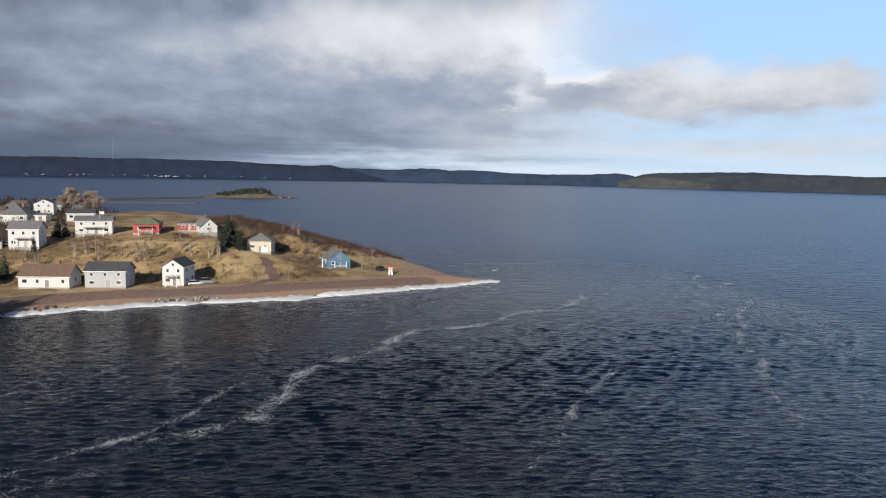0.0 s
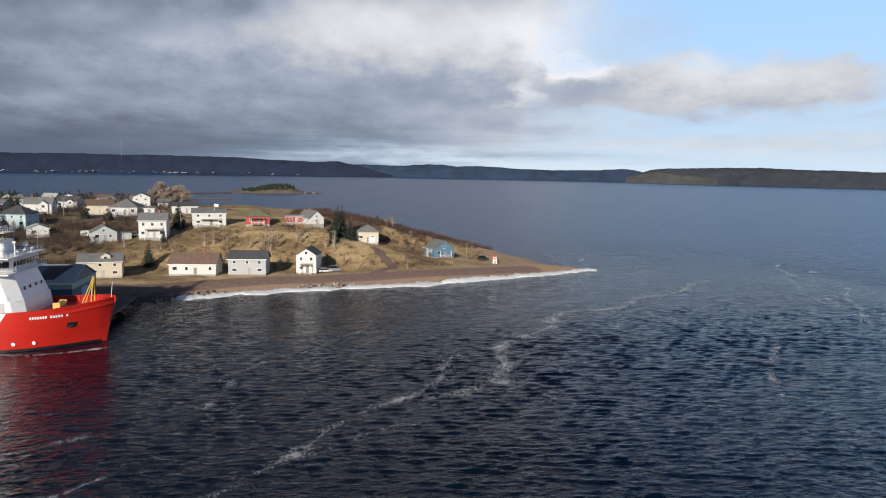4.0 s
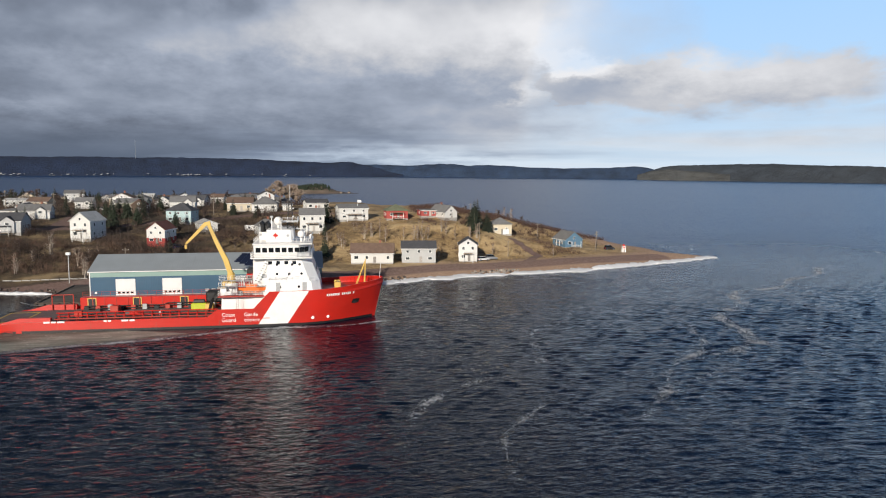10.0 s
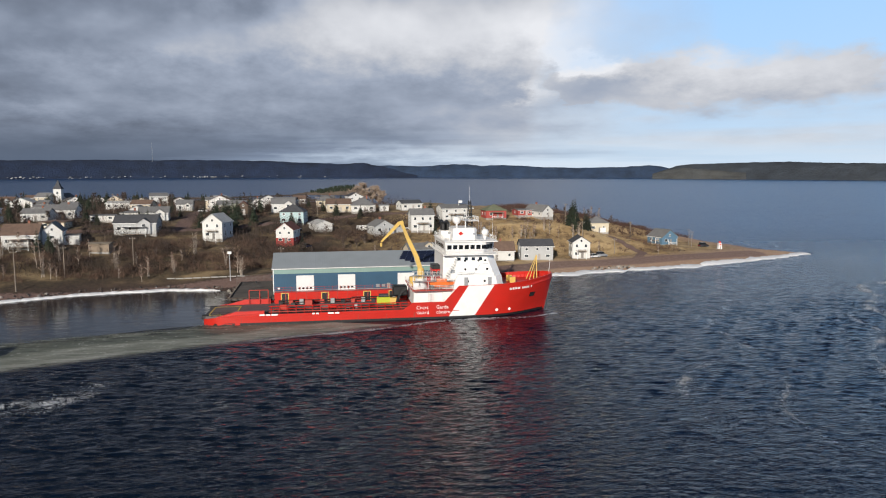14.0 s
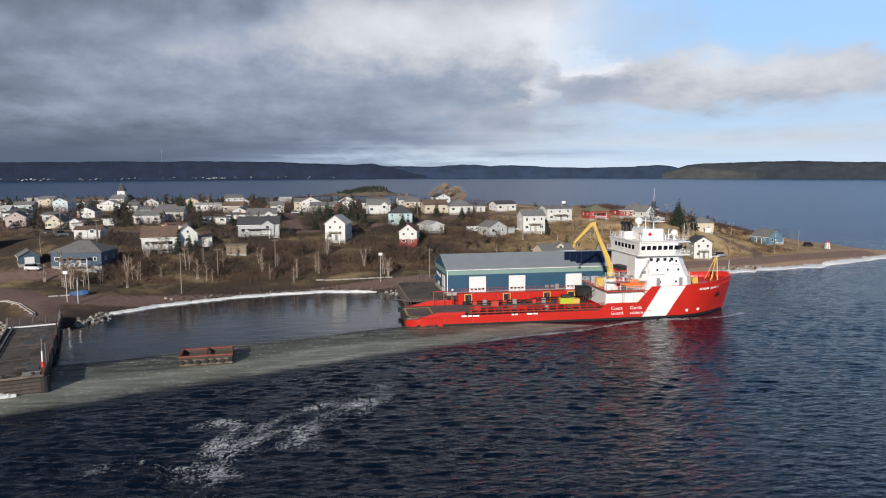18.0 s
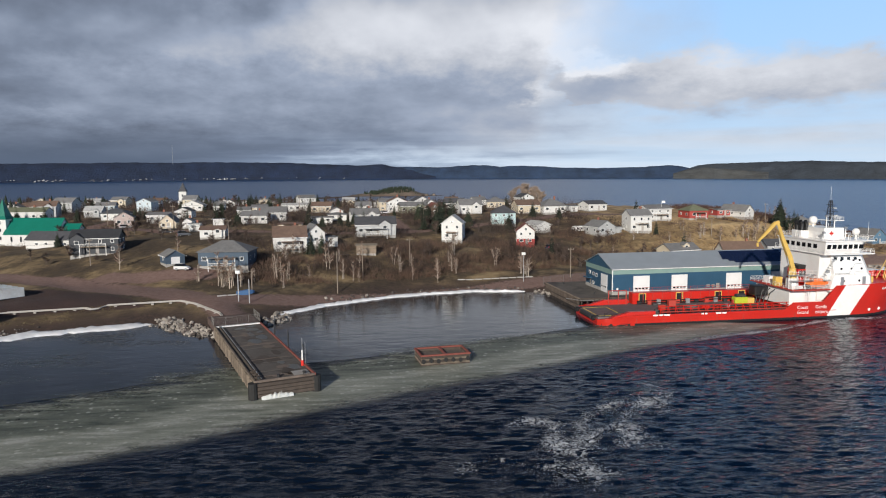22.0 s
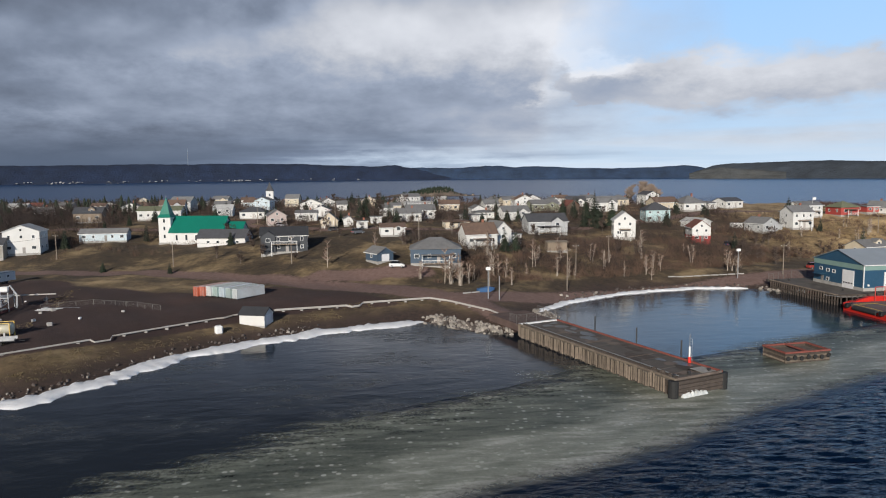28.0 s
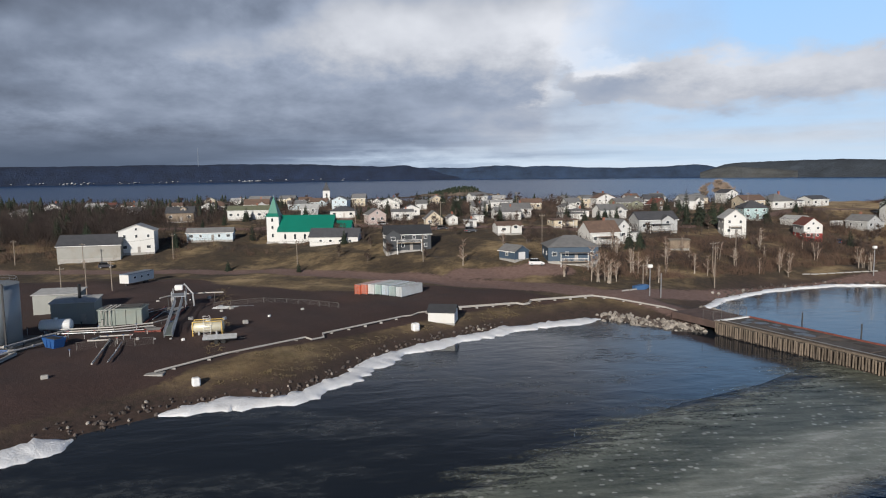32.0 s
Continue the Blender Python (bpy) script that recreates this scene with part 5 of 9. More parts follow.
part("jib_cylinder", a_tube([(4.1, -4.6, 19.4), (2.9, -4.6, 21.4)], 0.16, 6), STEEL, SHIP)
part("crane_hook", a_box(-0.25, -0.2, -0.6, 0.25, 0.2, 0.3, 0.08), CRANE_YELLOW, SHIP, "", pose(-1.6, -4.6, 17.1))
# cargo deck
part("cargo_deck", a_box(-34, -8.6, 1.5, 5.4, 8.6, 1.74), DECK_GREY, SHIP, "dark worn cargo deck")
part("port_cargo_rail", a_box(-27, 6.4, 1.74, 5.4, 8.7, 4.5, 0.08), HULL_RED, SHIP, "red cargo-rail bulkhead")
# black panels on the solid bulkhead stand for the shade inside its doorways
for x in (-24.5, -14.8, -4.5, 1.8):
    part("rail_doorway", a_box(-0.75, -0.05, 0, 0.75, 0.05, 2.2), BLACK, SHIP, "black panel for the shade in a doorway", pose(x, 6.37, 2.0))
    part("doorway_frame", a_box(-0.95, -0.03, 0, 0.95, 0.03, 2.4), CRANE_YELLOW, SHIP, "", pose(x, 6.39, 2.0))
bm = bmesh.new()
for z in (3.1, 3.75):
    tube(bm, [(-27, -7.4, z), (5, -7.4, z)], 0.11, 5)
for i in range(18):
    x = -26.5 + i * 1.82
    tube(bm, [(x, -7.4, 1.74), (x, -7.4, 3.8)], 0.1, 5)
    tube(bm, [(x, -7.4, 3.75), (x, -8.6, 2.35)], 0.07, 4)
part("starboard_cargo_rail", bm, HULL_RED, SHIP, "red pipe cargo rail")
part("starboard_top_rail", a_tube([(-27, -8.7, 2.75), (5, -8.7, 2.75)], 0.12, 6), DECK_RED, SHIP)
part("deck_winch", a_box(-1.7, -1.0, 0, 1.7, 1.0, 1.6, 0.2), LIME, SHIP, "lime-green deck machine", pose(-0.6, 3.2, 1.74))
part("winch_drum", a_tube([(-1.2, 0, 1.7), (1.2, 0, 1.7)], 0.55, 10), DARK_STEEL, SHIP, "", pose(-0.6, 3.2, 1.9))
rs = random.Random(4)
for i in range(16):
    w, d, h = rs.uniform(0.7, 2.2), rs.uniform(0.7, 1.6), rs.uniform(0.5, 1.6)
    mat = rs.choice([DECK_RED, DARK_STEEL, DECK_GREY, STEEL, HULL_RED, CRANE_YELLOW])
    part("deck_gear", a_box(-w / 2, -d / 2, 0, w / 2, d / 2, h, 0.08), mat, SHIP, "", pose(-26 + i * 1.85, rs.uniform(-5.5, 4.5), 1.74, 0, 0, rs.uniform(-20, 20)))
for x in (-29, -31.5):
    part("mooring_bitt", a_tube([(0, 0, 0), (0, 0, 1.0)], 0.25, 8), DARK_STEEL, SHIP, "", pose(x, -6.8, 1.74))
bm = bmesh.new()
for a, b, c, d in ((-40.6, -5.5, -34.5, -5.2), (-40.6, 4.2, -34.5, 4.5), (-40.6, -5.2, -40.3, 4.2), (-34.8, -5.2, -34.5, 4.2)):
    box(bm, a, b, 1.76, c, d, 1.79)
part("deck_marking", bm, YELLOW_LINE, SHIP, "yellow painted deck lines")
part("stern_deck", a_box(-40.9, -6.6, 1.2, -34, 6.6, 1.745), DECK_GREY, SHIP)
part("stern_roller", a_tube([(-41.1, -3.4, 1.15), (-41.1, 3.4, 1.15)], 0.55, 10), DARK_STEEL, SHIP)
for y in (-5.2, 5.2):
    part("stern_post", a_box(-41.9, y - 0.5, 0.9, -40.3, y + 0.5, 1.9, 0.15), BLACK, SHIP, "black stern fender post")
for y in (-7.6, 7.6):
    part("stern_bulwark", tier(-38.5, -28, 0.6, 1.7, -34, -28, 0.5, 2.9), HULL_RED, SHIP, "", pose(0, y, 0))
for x in (-33, -30.5, -28.5):
    part("stern_gantry_post", a_tube([(x, 6.8, 1.7), (x, 6.8, 5.2)], 0.12, 6), DECK_RED, SHIP)
part("stern_gantry_rail", a_tube([(-33, 6.8, 5.2), (-28.5, 6.8, 5.2)], 0.1, 6), DECK_RED, SHIP)
# finer fittings: pipes, hoses and gear on the cargo deck, rails and windows on the tower
for z, y in ((2.2, -6.6), (2.5, -6.2), (2.15, 5.6), (2.6, 5.9)):
    part("deck_pipe", a_tube([(-26, y, z), (-9, y, z), (-8, y, z + 0.4), (4.5, y, z + 0.4)], 0.13, 6), BLACK, SHIP, "black pipe along the cargo deck")
for i in range(12):
    x = -25.5 + i * 2.5
    part("rail_locker", a_box(-0.5, -0.3, 0, 0.5, 0.3, 0.7 + 0.25 * (i % 3), 0.05), (DARK_STEEL, DECK_RED, STEEL)[i % 3], SHIP, "", pose(x, 5.9 - 0.2 * (i % 2), 1.74))
    part("rail_stiffener", a_box(-0.07, -0.12, 0, 0.07, 0, 2.7), DECK_RED, SHIP, "", pose(x + 1.2, 6.4, 1.76))
part("port_top_rail", railing([(-27, 8.2, 4.5), (5.0, 8.2, 4.5)], 1.0, 2.0, 0.04, 2), DECK_RED, SHIP)
for i in range(5):
    part("deck_hose", a_tube([(0.7 * math.cos(a * math.tau / 10), 0.7 * math.sin(a * math.tau / 10), 0.12) for a in range(11)], 0.1, 5), BLACK, SHIP, "coiled black hose", pose(-28 + i * 5.6, -3.6 + (i % 3) * 2.6, 1.74))
part("stern_rope_rail", railing([(-39.5, -6.9, 1.75), (-34.5, -7.6, 1.75), (-28.5, -8.0, 2.0)], 0.9, 1.5, 0.05, 2), BLACK, SHIP, "black pipe rail round the stern")
part("stern_rope_rail", railing([(-39.5, 6.9, 1.75), (-34.5, 7.6, 1.75), (-28.5, 8.0, 2.0)], 0.9, 1.5, 0.05, 2), BLACK, SHIP, "black pipe rail round the stern")
part("tier_railing", railing([(16.0, -8.3, 9.6), (25.6, -8.25, 9.6)], 1.0, 1.2, 0.035, 3), SHIP_WHITE, SHIP)
part("bridge_railing", railing([(12.4, -9.05, 14.85), (25.0, -9.05, 14.85), (25.1, 9.0, 14.85)], 1.0, 1.2, 0.04, 3), SHIP_WHITE, SHIP)
part("crow_deck", a_box(18.6, -2.6, 22.0, 22.0, 2.6, 22.15, 0.03), SHIP_WHITE, SHIP)
part("crow_railing", railing([(18.7, -2.5, 22.15), (21.9, -2.5, 22.15), (21.9, 2.5, 22.15)], 0.95, 1.1, 0.04, 3), SHIP_WHITE, SHIP)
for x, y, h in ((16.4, -3.8, 2.6), (18.4, -3.9, 1.8), (23.4, -1.5, 2.2), (14.2, -6.0, 1.5), (20.0, -6.8, 1.3)):
    part("equipment_post", a_tube([(0, 0, 0), (0, 0, h)], [0.14, 0.1], 6), SHIP_WHITE, SHIP, "", pose(x, y, 20.5 if y > -4 and x < 20 else 17.85))
    part("lamp_box", a_box(-0.3, -0.3, 0, 0.3, 0.3, 0.45, 0.05), STEEL, SHIP, "", pose(x, y, (20.5 if y > -4 and x < 20 else 17.85) + h))
for x in (16.2, 17.9, 19.6, 21.3):
    part("cabin_window", a_box(-0.4, -0.05, -0.35, 0.4, 0.05, 0.35, 0.03), DARK_GLASS, SHIP, "dark cabin window", pose(x, -7.64, 13.6, -8))
for z in (7.6, 10.6):
    part("vent_grille", a_box(-0.5, -0.06, -0.4, 0.5, 0.06, 0.4, 0.02), STEEL, SHIP, "grey vent grille", pose(14.9, -7.05, z))
for x in (9.0, 15.4):
    part("boat_deck_ladder", railing([(x, -8.3, 3.0), (x + 0.5, -8.3, 3.0)], 3.5, 0.5, 0.04, 8), STEEL, SHIP)
for x, y, w, h in ((6.2, -1.2, 1.8, 2.2), (8.6, 1.5, 2.2, 1.6), (14.6, -3.4, 1.4, 2.0), (9.8, -6.9, 0.9, 1.1)):
    part("machinery_box", a_box(-w / 2, -0.7, 0, w / 2, 0.7, h, 0.1), (SHIP_WHITE, DARK_STEEL, STEEL, CRANE_YELLOW)[int(h * 5) % 4], SHIP, "", pose(x, y, 6.6))
for k in range(4):
    part("fuel_hose", a_tube([(4.2 - k * 0.3, -3.5 + k * 1.6, 6.2), (3.0, -3.2 + k * 1.5, 5.2), (2.2, -3.0 + k * 1.4, 2.0)], 0.12, 5), BLACK, SHIP)
for x in (-36, -12, 8):
    part("mooring_line", a_tube([(x, 8.6, 2.6), (x - 3, 10.5, 2.4), (x - 6, 12.6, 2.7)], 0.05, 4), STEEL, SHIP)

# ---- warehouse on the wharf ----
BLUE_CLAD = ribbed("blue_wall_cladding", (0.030, 0.085, 0.150), 0.4, 0.45, 0.1, depth=0.03, axis=0)
BLUE_CLAD_END = ribbed("blue_gable_cladding", (0.030, 0.085, 0.150), 0.4, 0.45, 0.1, depth=0.03, axis=1)
GREEN_BAND = ribbed("grey_green_cladding", (0.22, 0.33, 0.30), 0.4, 0.45, 0.1, depth=0.03, axis=0)
ROOF_METAL = ribbed("pale_metal_roof", (0.36, 0.40, 0.43), 0.6, 0.4, 0.25, depth=0.03, axis=0, vary=0.08)
SOLAR = material("solar_cells", (0.012, 0.018, 0.045), 0.2, 0, 0.3, 4, 12, 0.0)
WH = tagged(empty("warehouse", pose(-152, 165.5, 2.42, 0, 0, 4)), "blue metal-clad warehouse with white doors and pale roof", "warehouse")
L, D, E, R = 55.0, 18.0, 6.6, 9.7
part("front_wall", a_box(0, 0, 0.8, L, 0.3, E - 1.35), BLUE_CLAD, WH)
part("back_wall", a_box(0, D - 0.3, 0.8, L, D, E - 1.35), BLUE_CLAD, WH)
for name, x in (("gable_wall", 0.0), ("gable_wall", L - 0.3)):
    bm = bmesh.new()
    loft(bm, [[(x, 0.31, 0.8), (x, D - 0.31, 0.8), (x, D - 0.31, E), (x, D / 2, R - 0.05), (x, 0.31, E)], [(x + 0.3, 0.31, 0.8), (x + 0.3, D - 0.31, 0.8), (x + 0.3, D - 0.31, E), (x + 0.3, D / 2, R - 0.05), (x + 0.3, 0.31, E)]])
    bmesh.ops.recalc_face_normals(bm, faces=bm.faces)
    part(name, bm, BLUE_CLAD_END, WH)
bm = bmesh.new()
for q in ((-0.05, -0.05, L + 0.05, 0.3), (-0.05, D - 0.3, L + 0.05, D + 0.05)):
    box(bm, q[0], q[1], E - 1.35, q[2], q[3], E - 0.02)
for x in (-0.06, L - 0.24):
    box(bm, x, 0.3, E - 1.35, x + 0.3, D - 0.3, E - 0.1)
part("fascia_band", bm, GREEN_BAND, WH, "grey-green cladding band")
bm = bmesh.new()
for q in ((-0.1, -0.1, L + 0.1, 0.35), (-0.1, D - 0.35, L + 0.1, D + 0.1), (-0.1, 0.35, 0.35, D - 0.35), (L - 0.35, 0.35, L + 0.1, D - 0.35)):
    box(bm, q[0], q[1], -0.1, q[2], q[3], 0.8)
part("plinth", bm, CONCRETE, WH)
for s in (0, 1):
    bm = bmesh.new()
    y0, y1 = (-0.35, D / 2) if s == 0 else (D + 0.35, D / 2)
    loft(bm, [[(-0.35, y0, E - 0.1), (-0.35, y1, R), (-0.35, y1, R + 0.14), (-0.35, y0, E + 0.06)], [(L + 0.35, y0, E - 0.1), (L + 0.35, y1, R), (L + 0.35, y1, R + 0.14), (L + 0.35, y0, E + 0.06)]])
    bmesh.ops.recalc_face_normals(bm, faces=bm.faces)
    part("roof_slope", bm, ROOF_METAL, WH, "pale metal roof slope")
part("gutter", a_box(-0.35, -0.5, E - 0.14, L + 0.35, -0.36, E + 0.04), TRIM, WH)
part("corner_trim", a_box(-0.08, -0.08, 0.3, 0.12, 0.12, E - 0.1), TRIM, WH)
pitch = math.degrees(math.atan2(R - E, D / 2))
panel = a_box(0, 0, 0, 1.62, 1.0, 0.05)
panel_me = shared(("solar_panel", 0), lambda: a_box(0, 0, 0, 1.62, 0.98, 0.05), SOLAR)
for i in range(11):
    for j in range(7):
        if i < 2 and j < 2 - i:
            continue
        piece("solar_panel", panel_me, WH, pose(32.5 + i * 1.68 + j * 0.35, 1.4 + j * 1.04 * math.cos(radians(pitch)), E + 0.66 + j * 1.04 * math.sin(radians(pitch)), pitch))
for x in (5.8, 16.5, 32.2, 45.5):
    d_ob = part("overhead_door", a_box(0, -0.12, 0.02, 4.5, 0.02, 4.75, 0.02), GARAGE_DOOR, WH, "white overhead door with a row of lights", pose(x, 0, -0.02))
    for k in range(4):
        part("door_light", a_box(0.45 + k * 0.98, -0.15, 1.25, 1.05 + k * 0.98, -0.1, 1.6), DARK_GLASS, d_ob)
d_ob = part("side_door", a_box(-0.12, 3.2, 0.02, 0.02, 7.2, 4.7, 0.02), GARAGE_DOOR, WH, "white overhead door")
for k in range(4):
    part("door_light", a_box(-0.15, 3.6 + k * 0.9, 1.25, -0.1, 4.1 + k * 0.9, 1.6), DARK_GLASS, d_ob)
for y, z in ((10.4, 3.3), (12.6, 3.4), (15.2, 3.6), (12.6, 1.0)):
    window(WH, pose(-0.02, y, z, 0, 0, -90), 1.1, 0.9)
door(WH, pose(-0.02, 14.6, 0.1, 0, 0, -90))
part("door_canopy", a_box(-1.5, 13.4, 2.5, 0.0, 16.6, 2.7), BLUE_CLAD, WH)
part("meter_box", a_box(1.1, -0.25, 1.2, 1.6, 0, 1.7, 0.03), TRIM, WH)
for x in (26.5, 28.0):
    part("wall_vent", a_box(x, -0.2, 1.2, x + 0.9, 0, 1.9, 0.03), STEEL, WH)
door(WH, pose(29.8, -0.02, 0.05))
part("end_door", a_box(L - 0.02, 6.5, 0.02, L + 0.12, 10.5, 4.6), material("pale_blue_door", (0.3, 0.42, 0.5), 0.5), WH, "pale blue end door")

# ---- wharf ----
TIMBER = material("dark_wharf_timber", (0.07, 0.055, 0.045), 0.9, 0, 0.35, 1.2, 14, 0.4, rand=0.2)
TIMBER_PALE = material("weathered_grey_timber", (0.185, 0.15, 0.115), 0.9, 0, 0.35, 1.2, 14, 0.4, rand=0.35, dirt=(0.07, 0.05, 0.04), dirt_amount=0.6)
ASPHALT = material("worn_wharf_deck", (0.105, 0.092, 0.08), 0.9, 0, 0.35, 0.25, 6, 0.3, dirt=(0.024, 0.02, 0.02), dirt_amount=0.9)
RUST_RED = material("rusty_red_timber", (0.20, 0.06, 0.045), 0.85, 0, 0.3, 1.0, 12, 0.3)
WHARF = tagged(empty("wharf", pose(-152, 165.5, 0, 0, 0, 4)), "old timber wharf with a worn deck around the warehouse", "wharf", kind="structure")
part("wharf_deck", a_box(-10.5, -4.6, 1.9, 64, 24, 2.38, 0.05), ASPHALT, WHARF)
part("wharf_curb", a_box(-10.6, -4.75, 2.38, 64, -4.35, 2.68, 0.04), TIMBER, WHARF)
part("wharf_curb", a_box(-10.75, -4.3, 2.38, -10.35, 22, 2.68, 0.04), TIMBER_PALE, WHARF)
pile = shared(("pile", 0), lambda: a_tube([(0, 0, -3), (0, 0, 2.5)], 0.2, 7), TIMBER)
for i in range(28):
    piece("pile", pile, WHARF, pose(-10.75, -4.4 + i * 0.95, 0, 0, 0, i * 40))
for i in range(48):
    piece("pile", pile, WHARF, pose(-10.2 + i * 1.56, -4.85, 0, 0, 0, i * 50))
fend = shared(("wharf_fender", 0), lambda: a_tube([(0, -0.35, 0), (0, 0.35, 0)], 0.6, 10), RUBBER)
for i in range(9):
    piece("wharf_fender", fend, WHARF, pose(-2 + i * 7.2, -5.5, 1.3, 0, 0, 0))
part("wharf_bracing", a_box(-10.95, -4.4, 0.9, -10.8, 21, 1.15), TIMBER, WHARF)
for x, y in ((-6, 20), (-4, 2)):
    part("bollard", a_tube([(x, y, 2.38), (x, y, 3.0)], [0.2, 0.28], 8), DARK_STEEL, WHARF)


FENCE_WIRE = material("dull_fence_wire", (0.16, 0.15, 0.14), 0.6, 0.4)


def chain_fence(name, points, h, label, gap=2.4):
    """Posts, top rail and a fine wire mesh along points that follow the ground."""
    fence = tagged(empty(name, pose(points[0][0], points[0][1], 0)), label, "fence")
    o = Vector((points[0][0], points[0][1], 0))
    post = shared(("post", h), lambda: a_tube([(0, 0, -0.4), (0, 0, h)], 0.045, 5), FENCE_WIRE)
    bm, bw = bmesh.new(), bmesh.new()
    last = None
    for a, b in zip(points[:-1], points[1:]):
        a, b = Vector(a), Vector(b)
        n = max(1, round((b - a).length / gap))
        for i in range(n + 1):
            p = a.lerp(b, i / n) - o
            if last is None or (p - last).length > 0.3:
                piece("post", post, fence, Matrix.Translation(p))
                if last is not None:
                    up = Vector((0, 0, h))
                    tube(bm, [last + up, p + up], 0.03, 4)
                    m = max(2, int((p - last).length / 0.28))
                    for k in range(m):
                        q, r = last.lerp(p, k / m), last.lerp(p, (k + 1) / m)
                        tube(bw, [q + Vector((0, 0, 0.1)), r + up], 0.006, 3, False)
                        tube(bw, [r + Vector((0, 0, 0.1)), q + up], 0.006, 3, False)
                last = p
    part("top_rail", bm, FENCE_WIRE, fence)
    tagged(part("wire_mesh", bw, FENCE_WIRE, fence), kind="stuff")
    return fence


chain_fence("wire_fence", [(-165, 186, 2.4), (-158, 190, 2.5), (-150, 191.5, 2.5)], 1.9, "galvanised wire fence at the wharf entrance")

# ---- pier ----
WORN_DECK = material("worn_deck_planks", (0.17, 0.135, 0.11), 0.9, 0, 0.35, 0.5, 9, 0.4, dirt=(0.05, 0.035, 0.03), dirt_amount=0.7)
PIER = tagged(empty("pier", pose(-231.4, 97.6, 0, 0, 0, 20.2)), "old concrete and timber finger pier with slatted sides", "pier", kind="structure")
slab = shared(("deck_slab", 0), lambda: a_box(0.35, 0.03, 2.2, 9.25, 5.2, 2.6, 0.03), ASPHALT)
for i in range(8):
    piece("deck_slab", slab, PIER, pose(0, 0.6 + i * 5.25, 0.01 * (i % 3)))
part("pier_core", a_box(0.45, 0.5, -2, 9.15, 43, 2.15), TIMBER, PIER)
slat = shared(("slat", 0), lambda: a_box(-0.11, -0.1, 0.35, 0.11, 0.1, 2.5, 0.02), TIMBER_PALE)
for i in range(76):
    piece("slat", slat, PIER, pose(0.05 + 0.04 * math.sin(i * 2.1), 2.6 + i * 0.535, 0.09 * math.sin(i * 1.7) - 0.06 + 0.10 * math.sin(i * 5.3), 0, 2.5 * math.sin(i * 3.1), 90))
    if i % 2 == 0:
        piece("slat", slat, PIER, pose(9.55, 2.6 + i * 0.535, 0.05 * math.sin(i * 1.3), 0, 0, 90))
pp = shared(("pier_pile", 0), lambda: a_tube([(0, 0, -3), (0, 0, 1.2)], 0.17, 6), TIMBER)
for i in range(28):
    piece("pile", pp, PIER, pose(0.3, 2.5 + i * 1.45, 0))
for x in (0.05, 9.25):
    part("curb", a_box(x, 0.4, 2.5, x + 0.32, 43, 2.86, 0.04), TIMBER_PALE if x < 1 else RUST_RED, PIER)
part("curb", a_box(0.2, 0.35, 2.5, 9.4, 0.7, 2.86, 0.04), WORN_DECK, PIER, "pale worn timber kerb")
part("walkway_rail", a_tube([(1.3, 1.0, 2.95), (1.3, 42, 2.95)], 0.07, 5), STEEL, PIER)
for j in range(4):
    part("end_timber", a_box(0.5, -0.05 + 0.04 * (j % 2), 0.25 + j * 0.56, 9.2, 0.5, 0.75 + j * 0.56, 0.04), TIMBER, PIER, "dark stained timber across the pier end")
bm = bmesh.new()
rings = []
for i in range(15):
    k = i / 14
    h = 0.25 + 0.35 * abs(math.sin(i * 1.3)) * math.sin(math.pi * k)
    rings.append([(1.0 + 4.8 * k, -0.5, 0.0), (1.0 + 4.8 * k, -0.3, h), (1.0 + 4.8 * k, 0.1, h + 0.3), (1.0 + 4.8 * k, 0.1, -0.2)])
loft(bm, rings)
bmesh.ops.recalc_face_normals(bm, faces=bm.faces)
part("frozen_spray", bm, material("frozen_spray", (0.62, 0.64, 0.62), 0.6, 0, 0.25, 1, 6, 0.5, dirt=(0.2, 0.2, 0.17)), PIER, "white frozen spray at the pier's foot")
for i in range(9):
    part("deck_patch", a_box(0, 0, 0, 1.4 + 0.5 * (i % 3), 1.2 + 0.9 * (i % 4), 0.012), ASPHALT if i % 2 else TIMBER, PIER, "dark worn patch of the deck", pose(2.0 + (i * 37 % 50) * 0.1, 2.4 + i * 4.3, 2.62, 0, 0, (i * 53) % 40 - 20))
WET_DECK = material("wet_grey_deck", (0.085, 0.088, 0.080), 0.35, 0, 0.3, 0.6, 9, 0.15, dirt=(0.04, 0.035, 0.03), dirt_amount=0.6)
rd = random.Random(8)
for i in range(24):
    w, d = rd.uniform(0.7, 1.9), rd.uniform(0.6, 2.6)
    ring = [(w * rd.uniform(0.6, 1.1) * math.cos(a * math.tau / 11), d * rd.uniform(0.6, 1.1) * math.sin(a * math.tau / 11)) for a in range(11)]
    part("worn_area", a_prism(ring, 0, 0.012), rd.choice([WORN_DECK, WORN_DECK, WET_DECK, WET_DECK, TIMBER]), PIER, "", pose(rd.uniform(1.6 + w, 8.8 - w), rd.uniform(1.2 + d, 42 - d), 2.632 + 0.004 * (i % 6)))
for i, y in enumerate((2.9, 13.4, 24.2, 33.0)):
    part("deck_joint", a_box(0.5, -0.12, 0, 9.1, 0.12, 0.03), WORN_DECK, PIER, "pale joint across the deck", pose(0, y, 2.645, 0, 0, 0.8 * (-1) ** i))
part("kerb_rail", a_box(0.95, 0.7, 2.6, 1.15, 42.6, 2.9, 0.02), TIMBER, PIER)
for x in (-0.1, 9.6):
    part("corner_fender", a_tube([(x, 0.5, -1), (x, 0.5, 2.55)], 0.75, 12), RUBBER, PIER, "black round corner fender")
